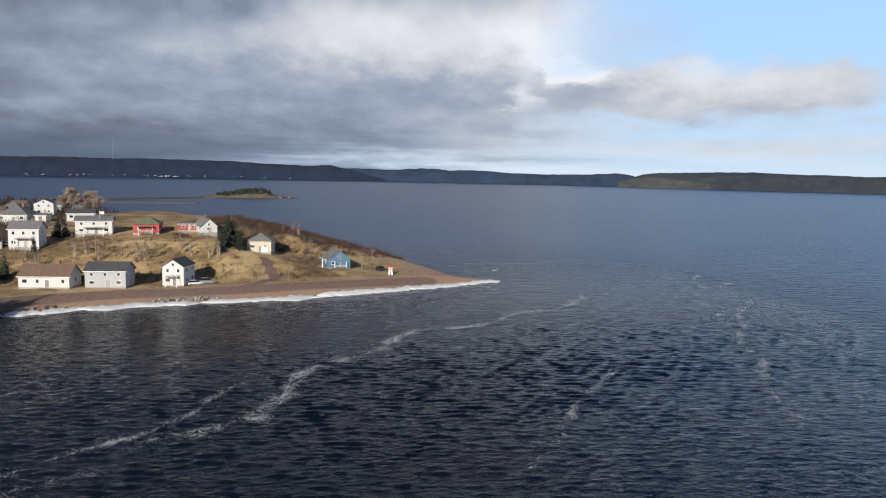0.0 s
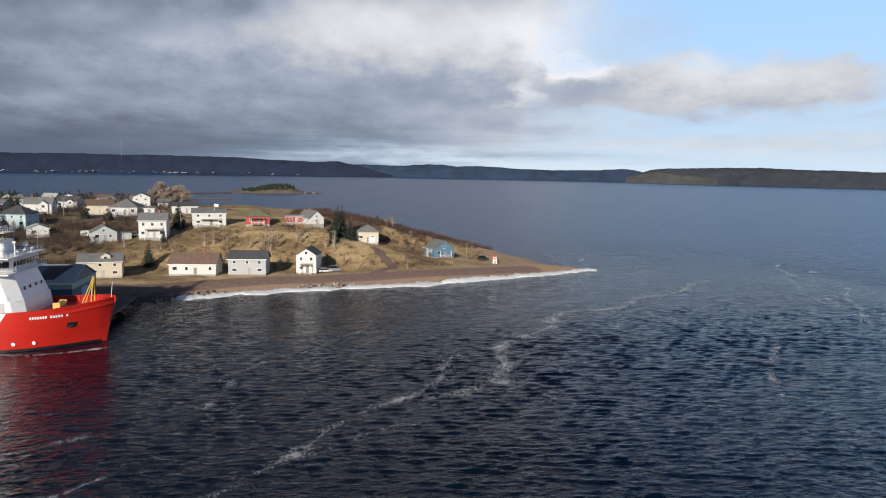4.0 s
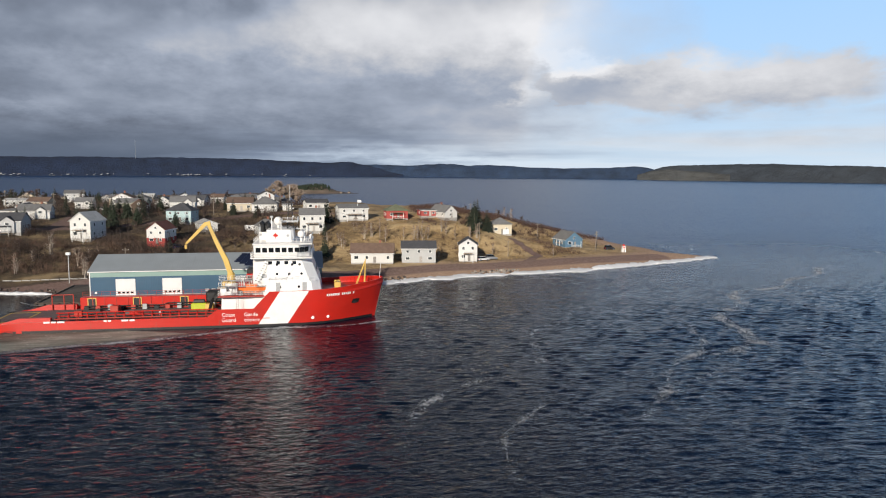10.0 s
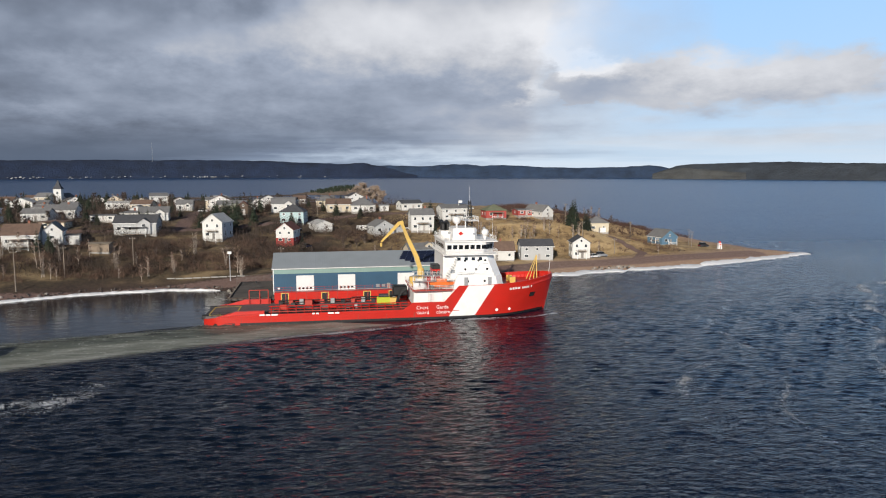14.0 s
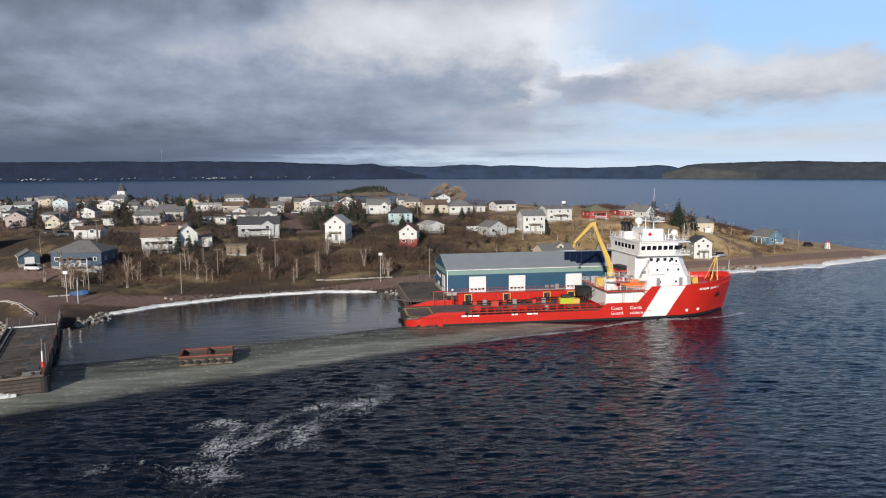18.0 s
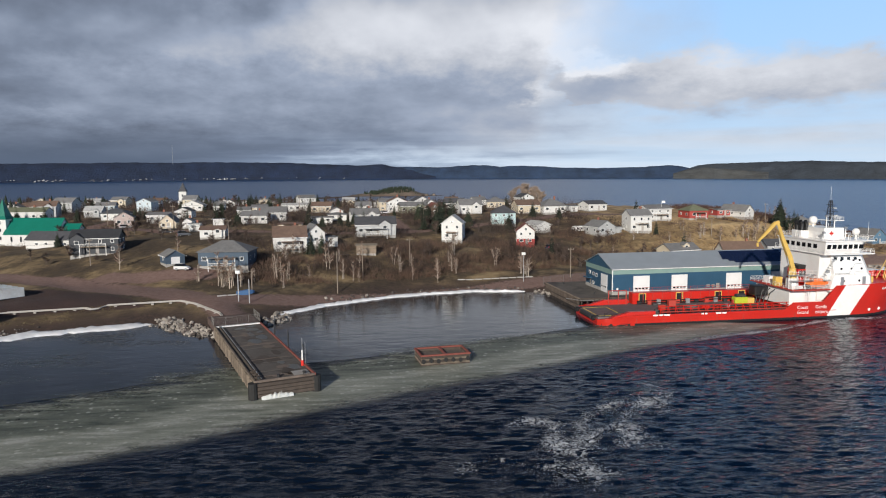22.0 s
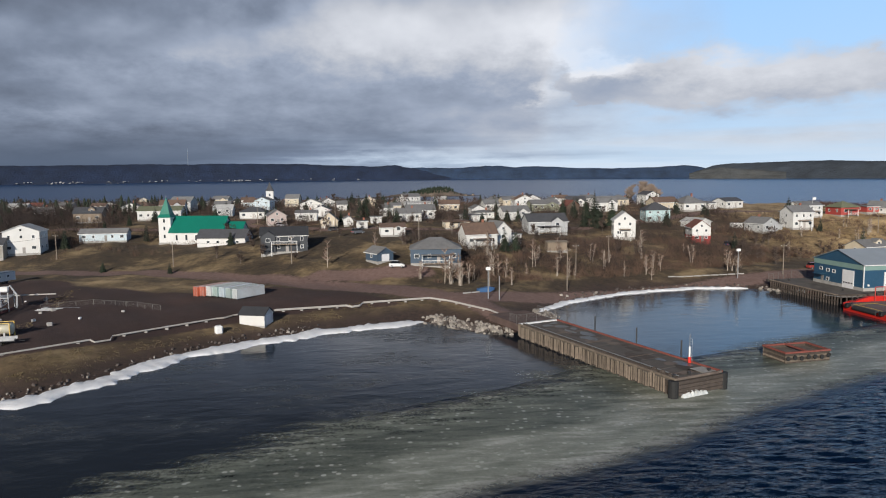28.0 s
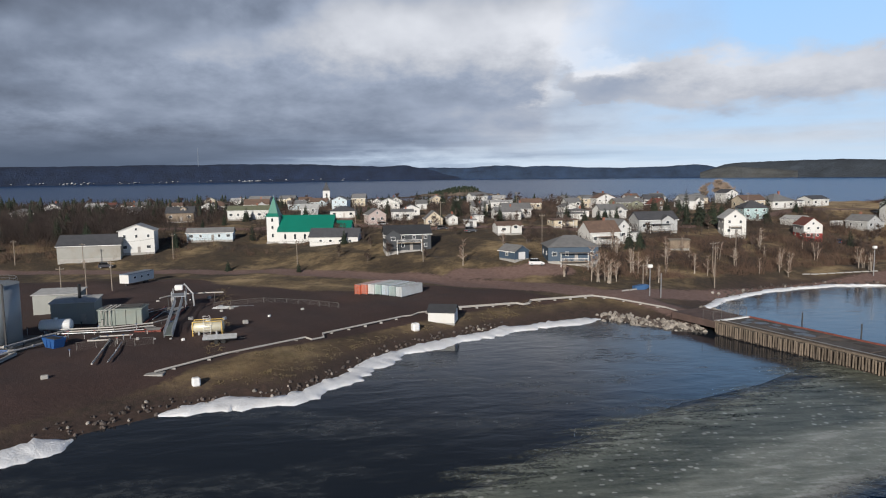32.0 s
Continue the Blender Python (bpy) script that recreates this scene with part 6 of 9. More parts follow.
for x in (1.0, 4.0, 8.0):
    part("bollard", a_tube([(x, 1.6, 2.6), (x, 1.6, 3.1)], [0.2, 0.28], 8), DARK_STEEL, PIER)
part("end_pad", a_box(6.4, 1.0, 2.62, 8.9, 3.8, 2.7), CONCRETE, PIER)
part("approach_slab", a_box(0.2, 43, 1.2, 9.4, 55, 2.66, 0.05), material("packed_gravel", (0.11, 0.073, 0.062), 0.95, 0, 0.3, 0.5, 8, 0.5, dirt=(0.05, 0.035, 0.03)), PIER, "reddish packed gravel approach")
part("expansion_joint", a_box(0.3, 42.6, 2.6, 9.3, 43.3, 2.8), TRIM, PIER)
MARK_RED = material("marker_red", (0.65, 0.03, 0.02), 0.5)
MARK = tagged(empty("pier_marker", PIER.matrix_basis @ pose(9.0, 6.5, 2.6)), "red and white pier marker post with a ladder", "beacon")
part("lower_drum", a_tube([(0, 0, 0), (0, 0, 0.9)], 0.24, 10), MARK_RED, MARK)
part("upper_drum", a_tube([(0, 0, 0.9), (0, 0, 2.6)], 0.14, 10), TRIM, MARK)
part("staff", a_tube([(0, 0, 2.6), (0, 0, 4.6)], 0.06, 5), STEEL, MARK)
part("ladder", railing([(0.5, 0, 0), (0.5, 0.5, 0)], 3.8, 0.5, 0.03, 8), STEEL, MARK)
for k, y in enumerate((9.0, 19.5, 31.0)):
    post = tagged(empty("mooring_post", PIER.matrix_basis @ pose(9.75, y, 0)), "dark steel mooring pile standing beside the pier", "pile", "mooring piles")
    part("shaft", a_tube([(0, 0, -3), (0, 0, 5.4)], 0.13, 7), DARK_STEEL, post)
    part("cap", a_tube([(0, 0, 5.4), (0, 0, 5.6)], [0.17, 0.1], 7), DARK_STEEL, post)
for k in range(3):
    sp = tagged(empty("deck_spool", PIER.matrix_basis @ pose(0.9, 2.2 + k * 1.7, 2.62, 0, 0, k * 40)), "coil of dark rope lying on the pier deck", "rope coil", "rope coils on the pier")
    for j in range(3):
        part("coil", a_tube([(0.42 * math.cos(a * math.tau / 12), 0.42 * math.sin(a * math.tau / 12), 0.1 + 0.14 * j) for a in range(13)], 0.08, 5), TIMBER, sp)
pm = PIER.matrix_basis
gate = [tuple((pm @ Vector(v))) for v in ((0.0, 46, 2.75), (0.0, 43.4, 2.75), (9.4, 43.4, 2.75), (9.4, 50, 2.75))]
chain_fence("pier_gate", gate, 1.8, "wire gate and fence across the pier head")

# ---- crib standing off the pier ----
CRIB = tagged(empty("mooring_crib", pose(-205.3, 112.9, 0, 0, 0, 8) @ Matrix.Diagonal((0.87, 0.9, 0.95, 1))), "square timber mooring crib with a rusty red frame", "dolphin")
for j in range(6):
    for y in (0, 6.0):
        part("crib_log", a_box(-0.1, y, -0.6 + j * 0.4, 10.2, y + 0.3, -0.24 + j * 0.4, 0.05), TIMBER if j % 2 else TIMBER_PALE, CRIB)
    for x in (0, 9.8):
        part("crib_log", a_box(x, 0.3, -0.6 + j * 0.4, x + 0.3, 6.0, -0.24 + j * 0.4, 0.05), TIMBER if j % 2 else TIMBER_PALE, CRIB)
part("crib_fill", a_box(0.3, 0.3, -1, 9.8, 6.0, 1.35), material("crib_rubble", (0.12, 0.10, 0.085), 0.95, 0, 0.4, 1.2, 9, 0.8), CRIB)
for q in ((-0.2, -0.15, 10.3, 0.3), (-0.2, 5.95, 10.3, 6.4), (-0.2, 0.3, 0.25, 5.95), (9.85, 0.3, 10.3, 5.95), (4.8, 0.3, 5.3, 5.95)):
    part("top_beam", a_box(q[0], q[1], 1.8, q[2], q[3], 2.1, 0.04), RUST_RED, CRIB)
for i in range(7):
    part("fender_tyre", a_tube([(0.4 + i * 1.55, -0.3, 0.95 + 0.12 * math.sin(i * 2.3)), (0.4 + i * 1.55, -0.12, 0.95 + 0.12 * math.sin(i * 2.3))], 0.42, 12), RUBBER, CRIB)

# ---- ice, slush and foam on the water ----
def densify(line, step):
    out = []
    for (ax, ay), (bx, by) in zip(line[:-1], line[1:]):
        n = max(1, int(math.hypot(bx - ax, by - ay) / step))
        out += [(ax + (bx - ax) * i / n, ay + (by - ay) * i / n) for i in range(n)]
    return out + [line[-1]]


SHORE_IN = [(-420, 5), (-345, 46), (-304.4, 75.6), (-295, 83), (-284.5, 90), (-271, 98.5), (-255, 105.6), (-241, 114.8), (-219, 119), (-197, 126.8), (-172, 138.4), (-155, 143)]


def calm_material():
    m = water_material("calm_water", (0.013, 0.018, 0.026), 0.05, 0.07, 1.0)
    t = m.node_tree
    bs = next(n for n in t.nodes if n.type == "BSDF_PRINCIPLED")
    co = add(t, "ShaderNodeTexCoord").outputs["Object"]
    st = add(t, "ShaderNodeMapping", ("Vector", co), ("Rotation", (0, 0, radians(-28))), ("Scale", (0.5, 1.0, 1.0))).outputs[0]
    n1 = add(t, "ShaderNodeTexNoise", ("Vector", st), ("Scale", 0.07), ("Detail", 9.0), ("Roughness", 0.68)).outputs["Fac"]
    n2 = add(t, "ShaderNodeTexNoise", ("Vector", st), ("Scale", 0.9), ("Detail", 6.0), ("Roughness", 0.7)).outputs["Fac"]
    thin = math_node(t, "MULTIPLY", ramp(t, n1, [(0.5, 0.0), (0.62, 1.0)]), ramp(t, n2, [(0.42, 0.1), (0.62, 1.0)]))
    gx_pos = add(t, "ShaderNodeSeparateXYZ", (0, co)).outputs[0]
    thin = math_node(t, "MULTIPLY", thin, math_node(t, "ADD", math_node(t, "MULTIPLY", gx_pos, -0.05), -10.6, clamp=True))
    t.links.new(mix_col(t, thin, (0.013, 0.018, 0.026), (0.06, 0.066, 0.068)), bs.inputs["Base Color"])
    t.links.new(math_node(t, "ADD", math_node(t, "MULTIPLY", thin, 0.3), 0.12), bs.inputs["Roughness"])
    return m


def broken_cover(t, alpha, bs):
    tr = add(t, "ShaderNodeBsdfTransparent")
    mx = add(t, "ShaderNodeMixShader", (0, alpha), (1, tr.outputs[0]), (2, bs.outputs[0]))
    add(t, "ShaderNodeOutputMaterial", ("Surface", mx.outputs[0]))


def slush_material():
    """Packed grey-green slush: a pale outer band, a darker inner one, streaks and small floes."""
    m = bpy.data.materials.new("grey_slush")
    m.use_nodes = True
    t = m.node_tree
    nodes_of(t)
    co = add(t, "ShaderNodeTexCoord").outputs["Object"]
    st = add(t, "ShaderNodeMapping", ("Vector", co), ("Rotation", (0, 0, radians(-28))), ("Scale", (0.22, 1.0, 1.0))).outputs[0]
    n0 = add(t, "ShaderNodeTexNoise", ("Vector", st), ("Scale", 0.11), ("Detail", 4.0), ("Roughness", 0.55)).outputs["Fac"]
    n1 = add(t, "ShaderNodeTexNoise", ("Vector", st), ("Scale", 0.7), ("Detail", 6.0), ("Roughness", 0.65), ("Distortion", 0.5)).outputs["Fac"]
    n2 = add(t, "ShaderNodeTexNoise", ("Vector", co), ("Scale", 1.7), ("Detail", 5.0), ("Roughness", 0.7)).outputs["Fac"]
    cell = add(t, "ShaderNodeTexVoronoi", ("Vector", co), ("Scale", 0.8), ("Randomness", 1.0)).outputs["Distance"]
    v = add(t, "ShaderNodeAttribute", attribute_name="across").outputs["Fac"]
    vv = math_node(t, "ADD", v, math_node(t, "MULTIPLY", math_node(t, "SUBTRACT", n0, 0.5), 0.5))
    bands = ramp(t, vv, [(0.02, 0.35), (0.2, 0.6), (0.36, 0.28), (0.50, 0.30), (0.60, 0.8), (0.78, 0.66), (0.90, 0.95)])
    k = math_node(t, "ADD", bands, math_node(t, "ADD", math_node(t, "MULTIPLY", math_node(t, "SUBTRACT", n1, 0.5), 1.5), math_node(t, "MULTIPLY", math_node(t, "SUBTRACT", n2, 0.5), 0.5)))
    col = ramp(t, k, [(0.05, (0.048, 0.057, 0.045)), (0.45, (0.150, 0.165, 0.130)), (0.8, (0.275, 0.288, 0.240)), (1.0, (0.41, 0.415, 0.37))])
    fleck = math_node(t, "MULTIPLY", ramp(t, cell, [(0.20, 1.0), (0.28, 0.0)]), ramp(t, n1, [(0.46, 0.0), (0.56, 0.85)]))
    col = mix_col(t, fleck, col, (0.50, 0.51, 0.46))
    rag = math_node(t, "ADD", math_node(t, "MULTIPLY", math_node(t, "SUBTRACT", n1, 0.5), 0.30), math_node(t, "MULTIPLY", math_node(t, "SUBTRACT", n2, 0.5), 0.22))
    inside_a = math_node(t, "MULTIPLY", math_node(t, "ADD", math_node(t, "SUBTRACT", vv, 0.10), math_node(t, "MULTIPLY", rag, 1.6)), 4.5, clamp=True)
    out_a = math_node(t, "MULTIPLY", math_node(t, "ADD", math_node(t, "SUBTRACT", 0.955, v), math_node(t, "MULTIPLY", rag, 0.35)), 8.0, clamp=True)
    alpha = math_node(t, "MULTIPLY", math_node(t, "MULTIPLY", inside_a, out_a), 0.96)
    bp = add(t, "ShaderNodeBump", ("Strength", 0.5), ("Distance", 0.06), ("Height", n2)).outputs[0]
    bs = add(t, "ShaderNodeBsdfPrincipled", ("Base Color", col), ("Roughness", 0.5), ("Normal", bp))
    broken_cover(t, alpha, bs)
    return m


def foam_material(name="white_foam", cut=0.57):
    """White foam broken into specks and threads."""
    m = bpy.data.materials.new(name)
    m.use_nodes = True
    t = m.node_tree
    nodes_of(t)
    co = add(t, "ShaderNodeTexCoord").outputs["Object"]
    n0 = add(t, "ShaderNodeTexNoise", ("Vector", co), ("Scale", 0.16), ("Detail", 3.0)).outputs["Fac"]
    n1 = add(t, "ShaderNodeTexNoise", ("Vector", co), ("Scale", 0.85), ("Detail", 8.0), ("Roughness", 0.72), ("Distortion", 1.1)).outputs["Fac"]
    n2 = add(t, "ShaderNodeTexNoise", ("Vector", co), ("Scale", 3.0), ("Detail", 4.0), ("Roughness", 0.7)).outputs["Fac"]
    e = add(t, "ShaderNodeAttribute", attribute_name="edge").outputs["Fac"]
    thread = math_node(t, "SUBTRACT", 1.0, math_node(t, "MULTIPLY", math_node(t, "ABSOLUTE", math_node(t, "SUBTRACT", n1, 0.5)), 6.4))
    k = math_node(t, "ADD", math_node(t, "MULTIPLY", n1, 0.35), math_node(t, "ADD", math_node(t, "MULTIPLY", n2, 0.38), math_node(t, "MULTIPLY", thread, 0.27)))
    k = math_node(t, "ADD", k, math_node(t, "MULTIPLY", math_node(t, "SUBTRACT", e, 1.0), 0.17))
    k = math_node(t, "ADD", k, math_node(t, "MULTIPLY", math_node(t, "SUBTRACT", n0, 0.5), 0.42))
    alpha = math_node(t, "MULTIPLY", math_node(t, "DIVIDE", math_node(t, "SUBTRACT", k, cut), 0.10, clamp=True), 0.8)
    bs = add(t, "ShaderNodeBsdfPrincipled", ("Base Color", (0.62, 0.65, 0.68, 1)), ("Roughness", 0.8))
    broken_cover(t, alpha, bs)
    return m


def strip_mesh(name, left, right, z, mat, edge_in=0.25, nv=10, ends=4):
    """A sheet between two lines of equal length, lying on the waves; edge runs to 0 at its borders."""
    left, right = np.array(left, float), np.array(right, float)
    n = len(left)
    v = np.linspace(0, 1, nv + 1)[None, :]
    i = np.arange(n)[:, None]
    px = left[:, :1] * (1 - v) + right[:, :1] * v
    py = left[:, 1:] * (1 - v) + right[:, 1:] * v
    pz = wave(px, py) + z
    edge = np.minimum(np.minimum(1.0, np.minimum(v, 1 - v) / edge_in), np.minimum(ends * i / n, ends * (n - 1 - i) / n))
    ix = np.arange(n * (nv + 1)).reshape(n, nv + 1)
    q = np.stack([ix[:-1, :-1], ix[1:, :-1], ix[1:, 1:], ix[:-1, 1:]], -1).reshape(-1, 4)
    me = bpy.data.meshes.new(name)
    me.from_pydata(np.stack([px, py, pz], -1).reshape(-1, 3).tolist(), [], q.tolist())
    for key, values in (("edge", edge), ("across", v + 0 * i)):
        me.attributes.new(key, "FLOAT", "POINT").data.foreach_set("value", np.asarray(values, np.float32).ravel())
    me.materials.append(mat)
    ob = new(name, me)
    if me.polygons[0].normal.z < 0:
        me.flip_normals()
    return ob


def resample(line, n):
    p = np.array(line, float)
    d = np.concatenate([[0], np.cumsum(np.hypot(*np.diff(p, axis=0).T))])
    k = np.linspace(0, d[-1], n)
    return np.stack([np.interp(k, d, p[:, 0]), np.interp(k, d, p[:, 1])], -1)


inner, outer = resample(SHORE_IN, 60), resample(SLUSH_OUT, 60)
bm = bmesh.new()
bm.faces.new([bm.verts.new((x, y, 0.02)) for x, y in [(-420, 205)] + [tuple(p) for p in inner] + [(-150, 160), (-150, 205)]])
bmesh.ops.recalc_face_normals(bm, faces=bm.faces)
if next(iter(bm.faces)).normal.z < 0:
    bmesh.ops.reverse_faces(bm, faces=bm.faces)
tagged(mesh_object("calm_water", bm, calm_material()), "still dark water with thin ice inside the slush", "water", kind="structure")
tagged(strip_mesh("slush_ice", resample(SHORE_IN, 140) + np.array([-2.5, 4.0]), resample(SLUSH_OUT, 140) + np.array([0.5, -1.0]), 0.04, slush_material(), 0.14, 16, 40), "band of grey-green broken slush ice on the water", "ice", kind="stuff")
FOAM = foam_material()
WASH = foam_material("white_wash", 0.48)
THICK = foam_material("thick_white_foam", 0.535)


def foam_line(points, width, label="thin broken line of white foam on the water", mat=None):
    c = resample(points, max(12, int(len(densify(points, 0.7)))))
    d = np.gradient(c, axis=0)
    nrm = np.stack([-d[:, 1], d[:, 0]], -1) / np.hypot(d[:, 0], d[:, 1])[:, None]
    k = np.arange(len(c))
    wob = (np.sin(k * 0.12 + points[0][0]) * 0.25 + np.sin(k * 0.045 + points[0][1]) * 0.35)[:, None] * width
    tagged(strip_mesh("foam", c + nrm * (width / 2) + nrm * wob, c - nrm * (width / 2) + nrm * wob, 0.05, mat or FOAM, 0.5, max(4, int(width / 0.8))), label, "foam", kind="stuff")


foam_line([(-42, 84), (-31.5, 96.7), (-23, 108), (-12.5, 120), (-7, 133.7), (4.6, 147), (21.9, 175), (47, 194), (75, 212), (110, 245)], 8, "long broken band of white foam on the water", THICK)
foam_line([(64, 90), (70, 106), (75, 119), (81, 132), (88, 146), (104, 175), (136, 230)], 4, mat=THICK)
foam_line([(26, 88), (28, 93), (35, 107), (42, 119), (48, 127), (58, 150)], 4)
foam_line([(-60, 130), (-51, 135), (-42, 142), (-34, 153), (-24, 170)], 4.5)
foam_line([(-57, 58), (-51, 74), (-47, 85), (-34, 104), (-20, 121), (-5, 147), (3, 161)], 5)
foam_line([(-84, 70), (-78, 84), (-70, 96), (-64, 104)], 5)
foam_line([(120, 200), (150, 260), (182, 322), (230, 400)], 9)
foam_line([(90, 160), (120, 220), (150, 300)], 6)
foam_line([(-60, 100), (-52, 122), (-43, 145)], 4)
foam_line([(-70, 58), (-69.5, 67.5), (-68, 76), (-65, 81), (-60, 92)], 3)
foam_line([(-201, 81), (-190.6, 83), (-192.4, 75.6), (-191.7, 68)], 6, "patch of white foam streaks beside the slush", THICK)
foam_line([(-174, 97), (-180.4, 86), (-189.3, 70), (-193, 62)], 6, "patch of white foam streaks beside the slush", THICK)
foam_line([(-205, 66), (-199, 74), (-193, 76), (-184, 77), (-177.6, 87), (-172, 96), (-164, 103)], 11, "patch of white foam streaks beside the slush", THICK)
foam_line([(-190, 58), (-186, 70), (-181, 80), (-176, 90)], 8, "patch of white foam streaks beside the slush", THICK)
foam_line([(-158, 121.5), (-146, 125.5), (-134, 130.5), (-124, 135.2), (-114, 138.6), (-104, 140.4), (-92, 141.2)], 3.0, "white wash along the ship's waterline", WASH)
foam_line([(-96, 139.5), (-88, 141.5), (-80, 145)], 2.0, "white wash under the ship's bow", WASH)
foam_line([(150, 420), (260, 520), (420, 640)], 14)
foam_line([(30, 268), (60, 285), (90, 320), (140, 380)], 6)

SNOW = material("shore_ice_white", (0.84, 0.85, 0.86), 0.6, 0, 0.08, 0.5, 3, 0.45, 0.2, dirt=(0.5, 0.48, 0.46), dirt_amount=0.25)


def ice_foot(line, wide, seed):
    """Heaped white ice along the waterline: an uneven low ridge."""
    r = random.Random(seed)
    pts = np.array(densify(line, 0.65))
    d = np.gradient(pts, axis=0)
    nrm = np.stack([-d[:, 1], d[:, 0]], -1) / np.maximum(np.hypot(d[:, 0], d[:, 1]), 1e-6)[:, None]
    bm = bmesh.new()
    rings = []
    n = len(pts)
    for i, (p, q) in enumerate(zip(pts, nrm)):
        end = min(1.0, i / 5, (n - 1 - i) / 5)
        a = wide * (0.32 + 0.22 * noise.noise(Vector((i * 0.11, seed, 0))) + 0.2 * noise.noise(Vector((i * 0.45, seed, 3)))) * (0.15 + 0.85 * end)
        b = wide * (0.42 + 0.42 * noise.noise(Vector((i * 0.09, seed, 7))) + 0.26 * noise.noise(Vector((i * 0.42, seed, 9)))) * (0.15 + 0.85 * end)
        row = []
        for k, hgt in ((-b, -0.05), (-b * 0.9, 0.2), (-b * 0.4, 0.46), (0.0, 0.62), (a * 0.7, 0.42), (a, -0.1)):
            x, y = p + q * k
            z = max(height(x, y), 0.0) + hgt * (0.75 + 0.5 * noise.noise(Vector((i * 0.5, k, seed)))) * (0.3 + 0.7 * end)
            row.append(bm.verts.new((x, y, z)))
        rings.append(row)
    for u, v in zip(rings[:-1], rings[1:]):
        for j in range(5):
            bm.faces.new((u[j], v[j], v[j + 1], u[j + 1]))
    bmesh.ops.recalc_face_normals(bm, faces=bm.faces)
    ob = mesh_object("shore_ice", bm, SNOW, smooth_faces=True)
    return tagged(ob, "heaped white ice along the waterline", "ice", kind="stuff")


ice_foot([(-380, 62), (-366, 78), (-357, 89), (-351, 95)], 7.0, 1)
ice_foot([(-343, 102.5), (-334, 106.5), (-326, 106.8), (-319, 114.5), (-314, 125.5), (-306, 134.5), (-286, 147.6), (-264, 155.6)], 5.6, 2)
ice_foot([(-237, 162), (-227, 173), (-207, 184.8), (-185, 190.2), (-170, 187.5)], 3.2, 3)
ice_foot([(-84, 198), (-58, 209.2), (-46, 212.5), (-38, 214.6)], 6.6, 4)
ice_foot([(-38, 214.8), (-20, 219.5), (-4, 223.4)], 6.6, 5)
ice_foot([(-6, 225.0), (20, 236.5), (40, 246.5), (58, 256.5)], 6.2, 6)

# ---- rocks ----
STONE = material("riprap_stone", (0.27, 0.245, 0.215), 0.9, 0, 0.3, 1.5, 9, 0.6, 0.06, rand=0.35)
STONE_DARK = material("wet_shore_stone", (0.075, 0.06, 0.052), 0.7, 0, 0.3, 1.5, 9, 0.6, 0.06, rand=0.4)


def stone_mesh(seed, mat):
    def make():
        bm = bmesh.new()
        bmesh.ops.create_icosphere(bm, subdivisions=1, radius=0.5)
        r = random.Random(seed)
        sx, sy, sz = r.uniform(0.8, 1.3), r.uniform(0.7, 1.1), r.uniform(0.55, 0.85)
        for v in bm.verts:
            k = r.uniform(0.78, 1.15)
            v.co = Vector((v.co.x * sx * k, v.co.y * sy * k, v.co.z * sz * k))
        return bm
    return shared(("stone", seed, mat.name), make, mat)


def riprap(label, line, wide, count, size, seed, mats=(STONE, STONE_DARK)):
    """A bank of separate stones along a line."""
    r = random.Random(seed)
    root = tagged(empty("riprap", pose(line[0][0], line[0][1], 0)), label, "rocks", kind="structure")
    pts = resample(line, 200)
    for i in range(count):
        p = pts[r.randrange(200)]
        x, y = p[0] + r.uniform(-wide, wide), p[1] + r.uniform(-wide, wide)
        s = size * r.uniform(0.55, 1.35)
        z = max(height(x, y), -0.25) + 0.12 * s
        piece("stone", stone_mesh(r.randrange(8), mats[0] if r.random() < 0.8 else mats[1]), root, pose(x - line[0][0], y - line[0][1], z, r.uniform(0, 360), r.uniform(0, 360), r.uniform(0, 360)) @ Matrix.Scale(s, 4))


riprap("pale riprap boulders on the bank beside the pier", [(-262, 156), (-255, 148.5), (-248, 142)], 2.4, 250, 1.1, 1)
riprap("boulders on the bank by the pier's inner side", [(-237, 151), (-235, 157), (-236.5, 162)], 2.2, 80, 1.3, 2)
riprap("dark stones along the shore below the road", [(-228, 175), (-207, 187), (-185, 192.5), (-166, 187.5)], 1.8, 120, 0.8, 3, (STONE_DARK, STONE))
riprap("boulders beside the wharf", [(-166, 186), (-161, 182)], 2.0, 40, 1.2, 4)
riprap("boulder heap on the beach below the road", [(-50, 214), (-40, 217.5), (-34, 218.5)], 1.6, 60, 0.9, 5)
riprap("dark rocks along the shore under the houses", [(-90, 192), (-83, 199.5), (-70, 205.5)], 2.0, 70, 1.0, 6, (STONE_DARK, STONE))
riprap("dark stones on the low bank of the yard", [(-354, 95), (-344, 105), (-326, 110), (-316, 124), (-308, 136), (-288, 150)], 1.9, 240, 0.6, 7, (STONE_DARK, STONE))

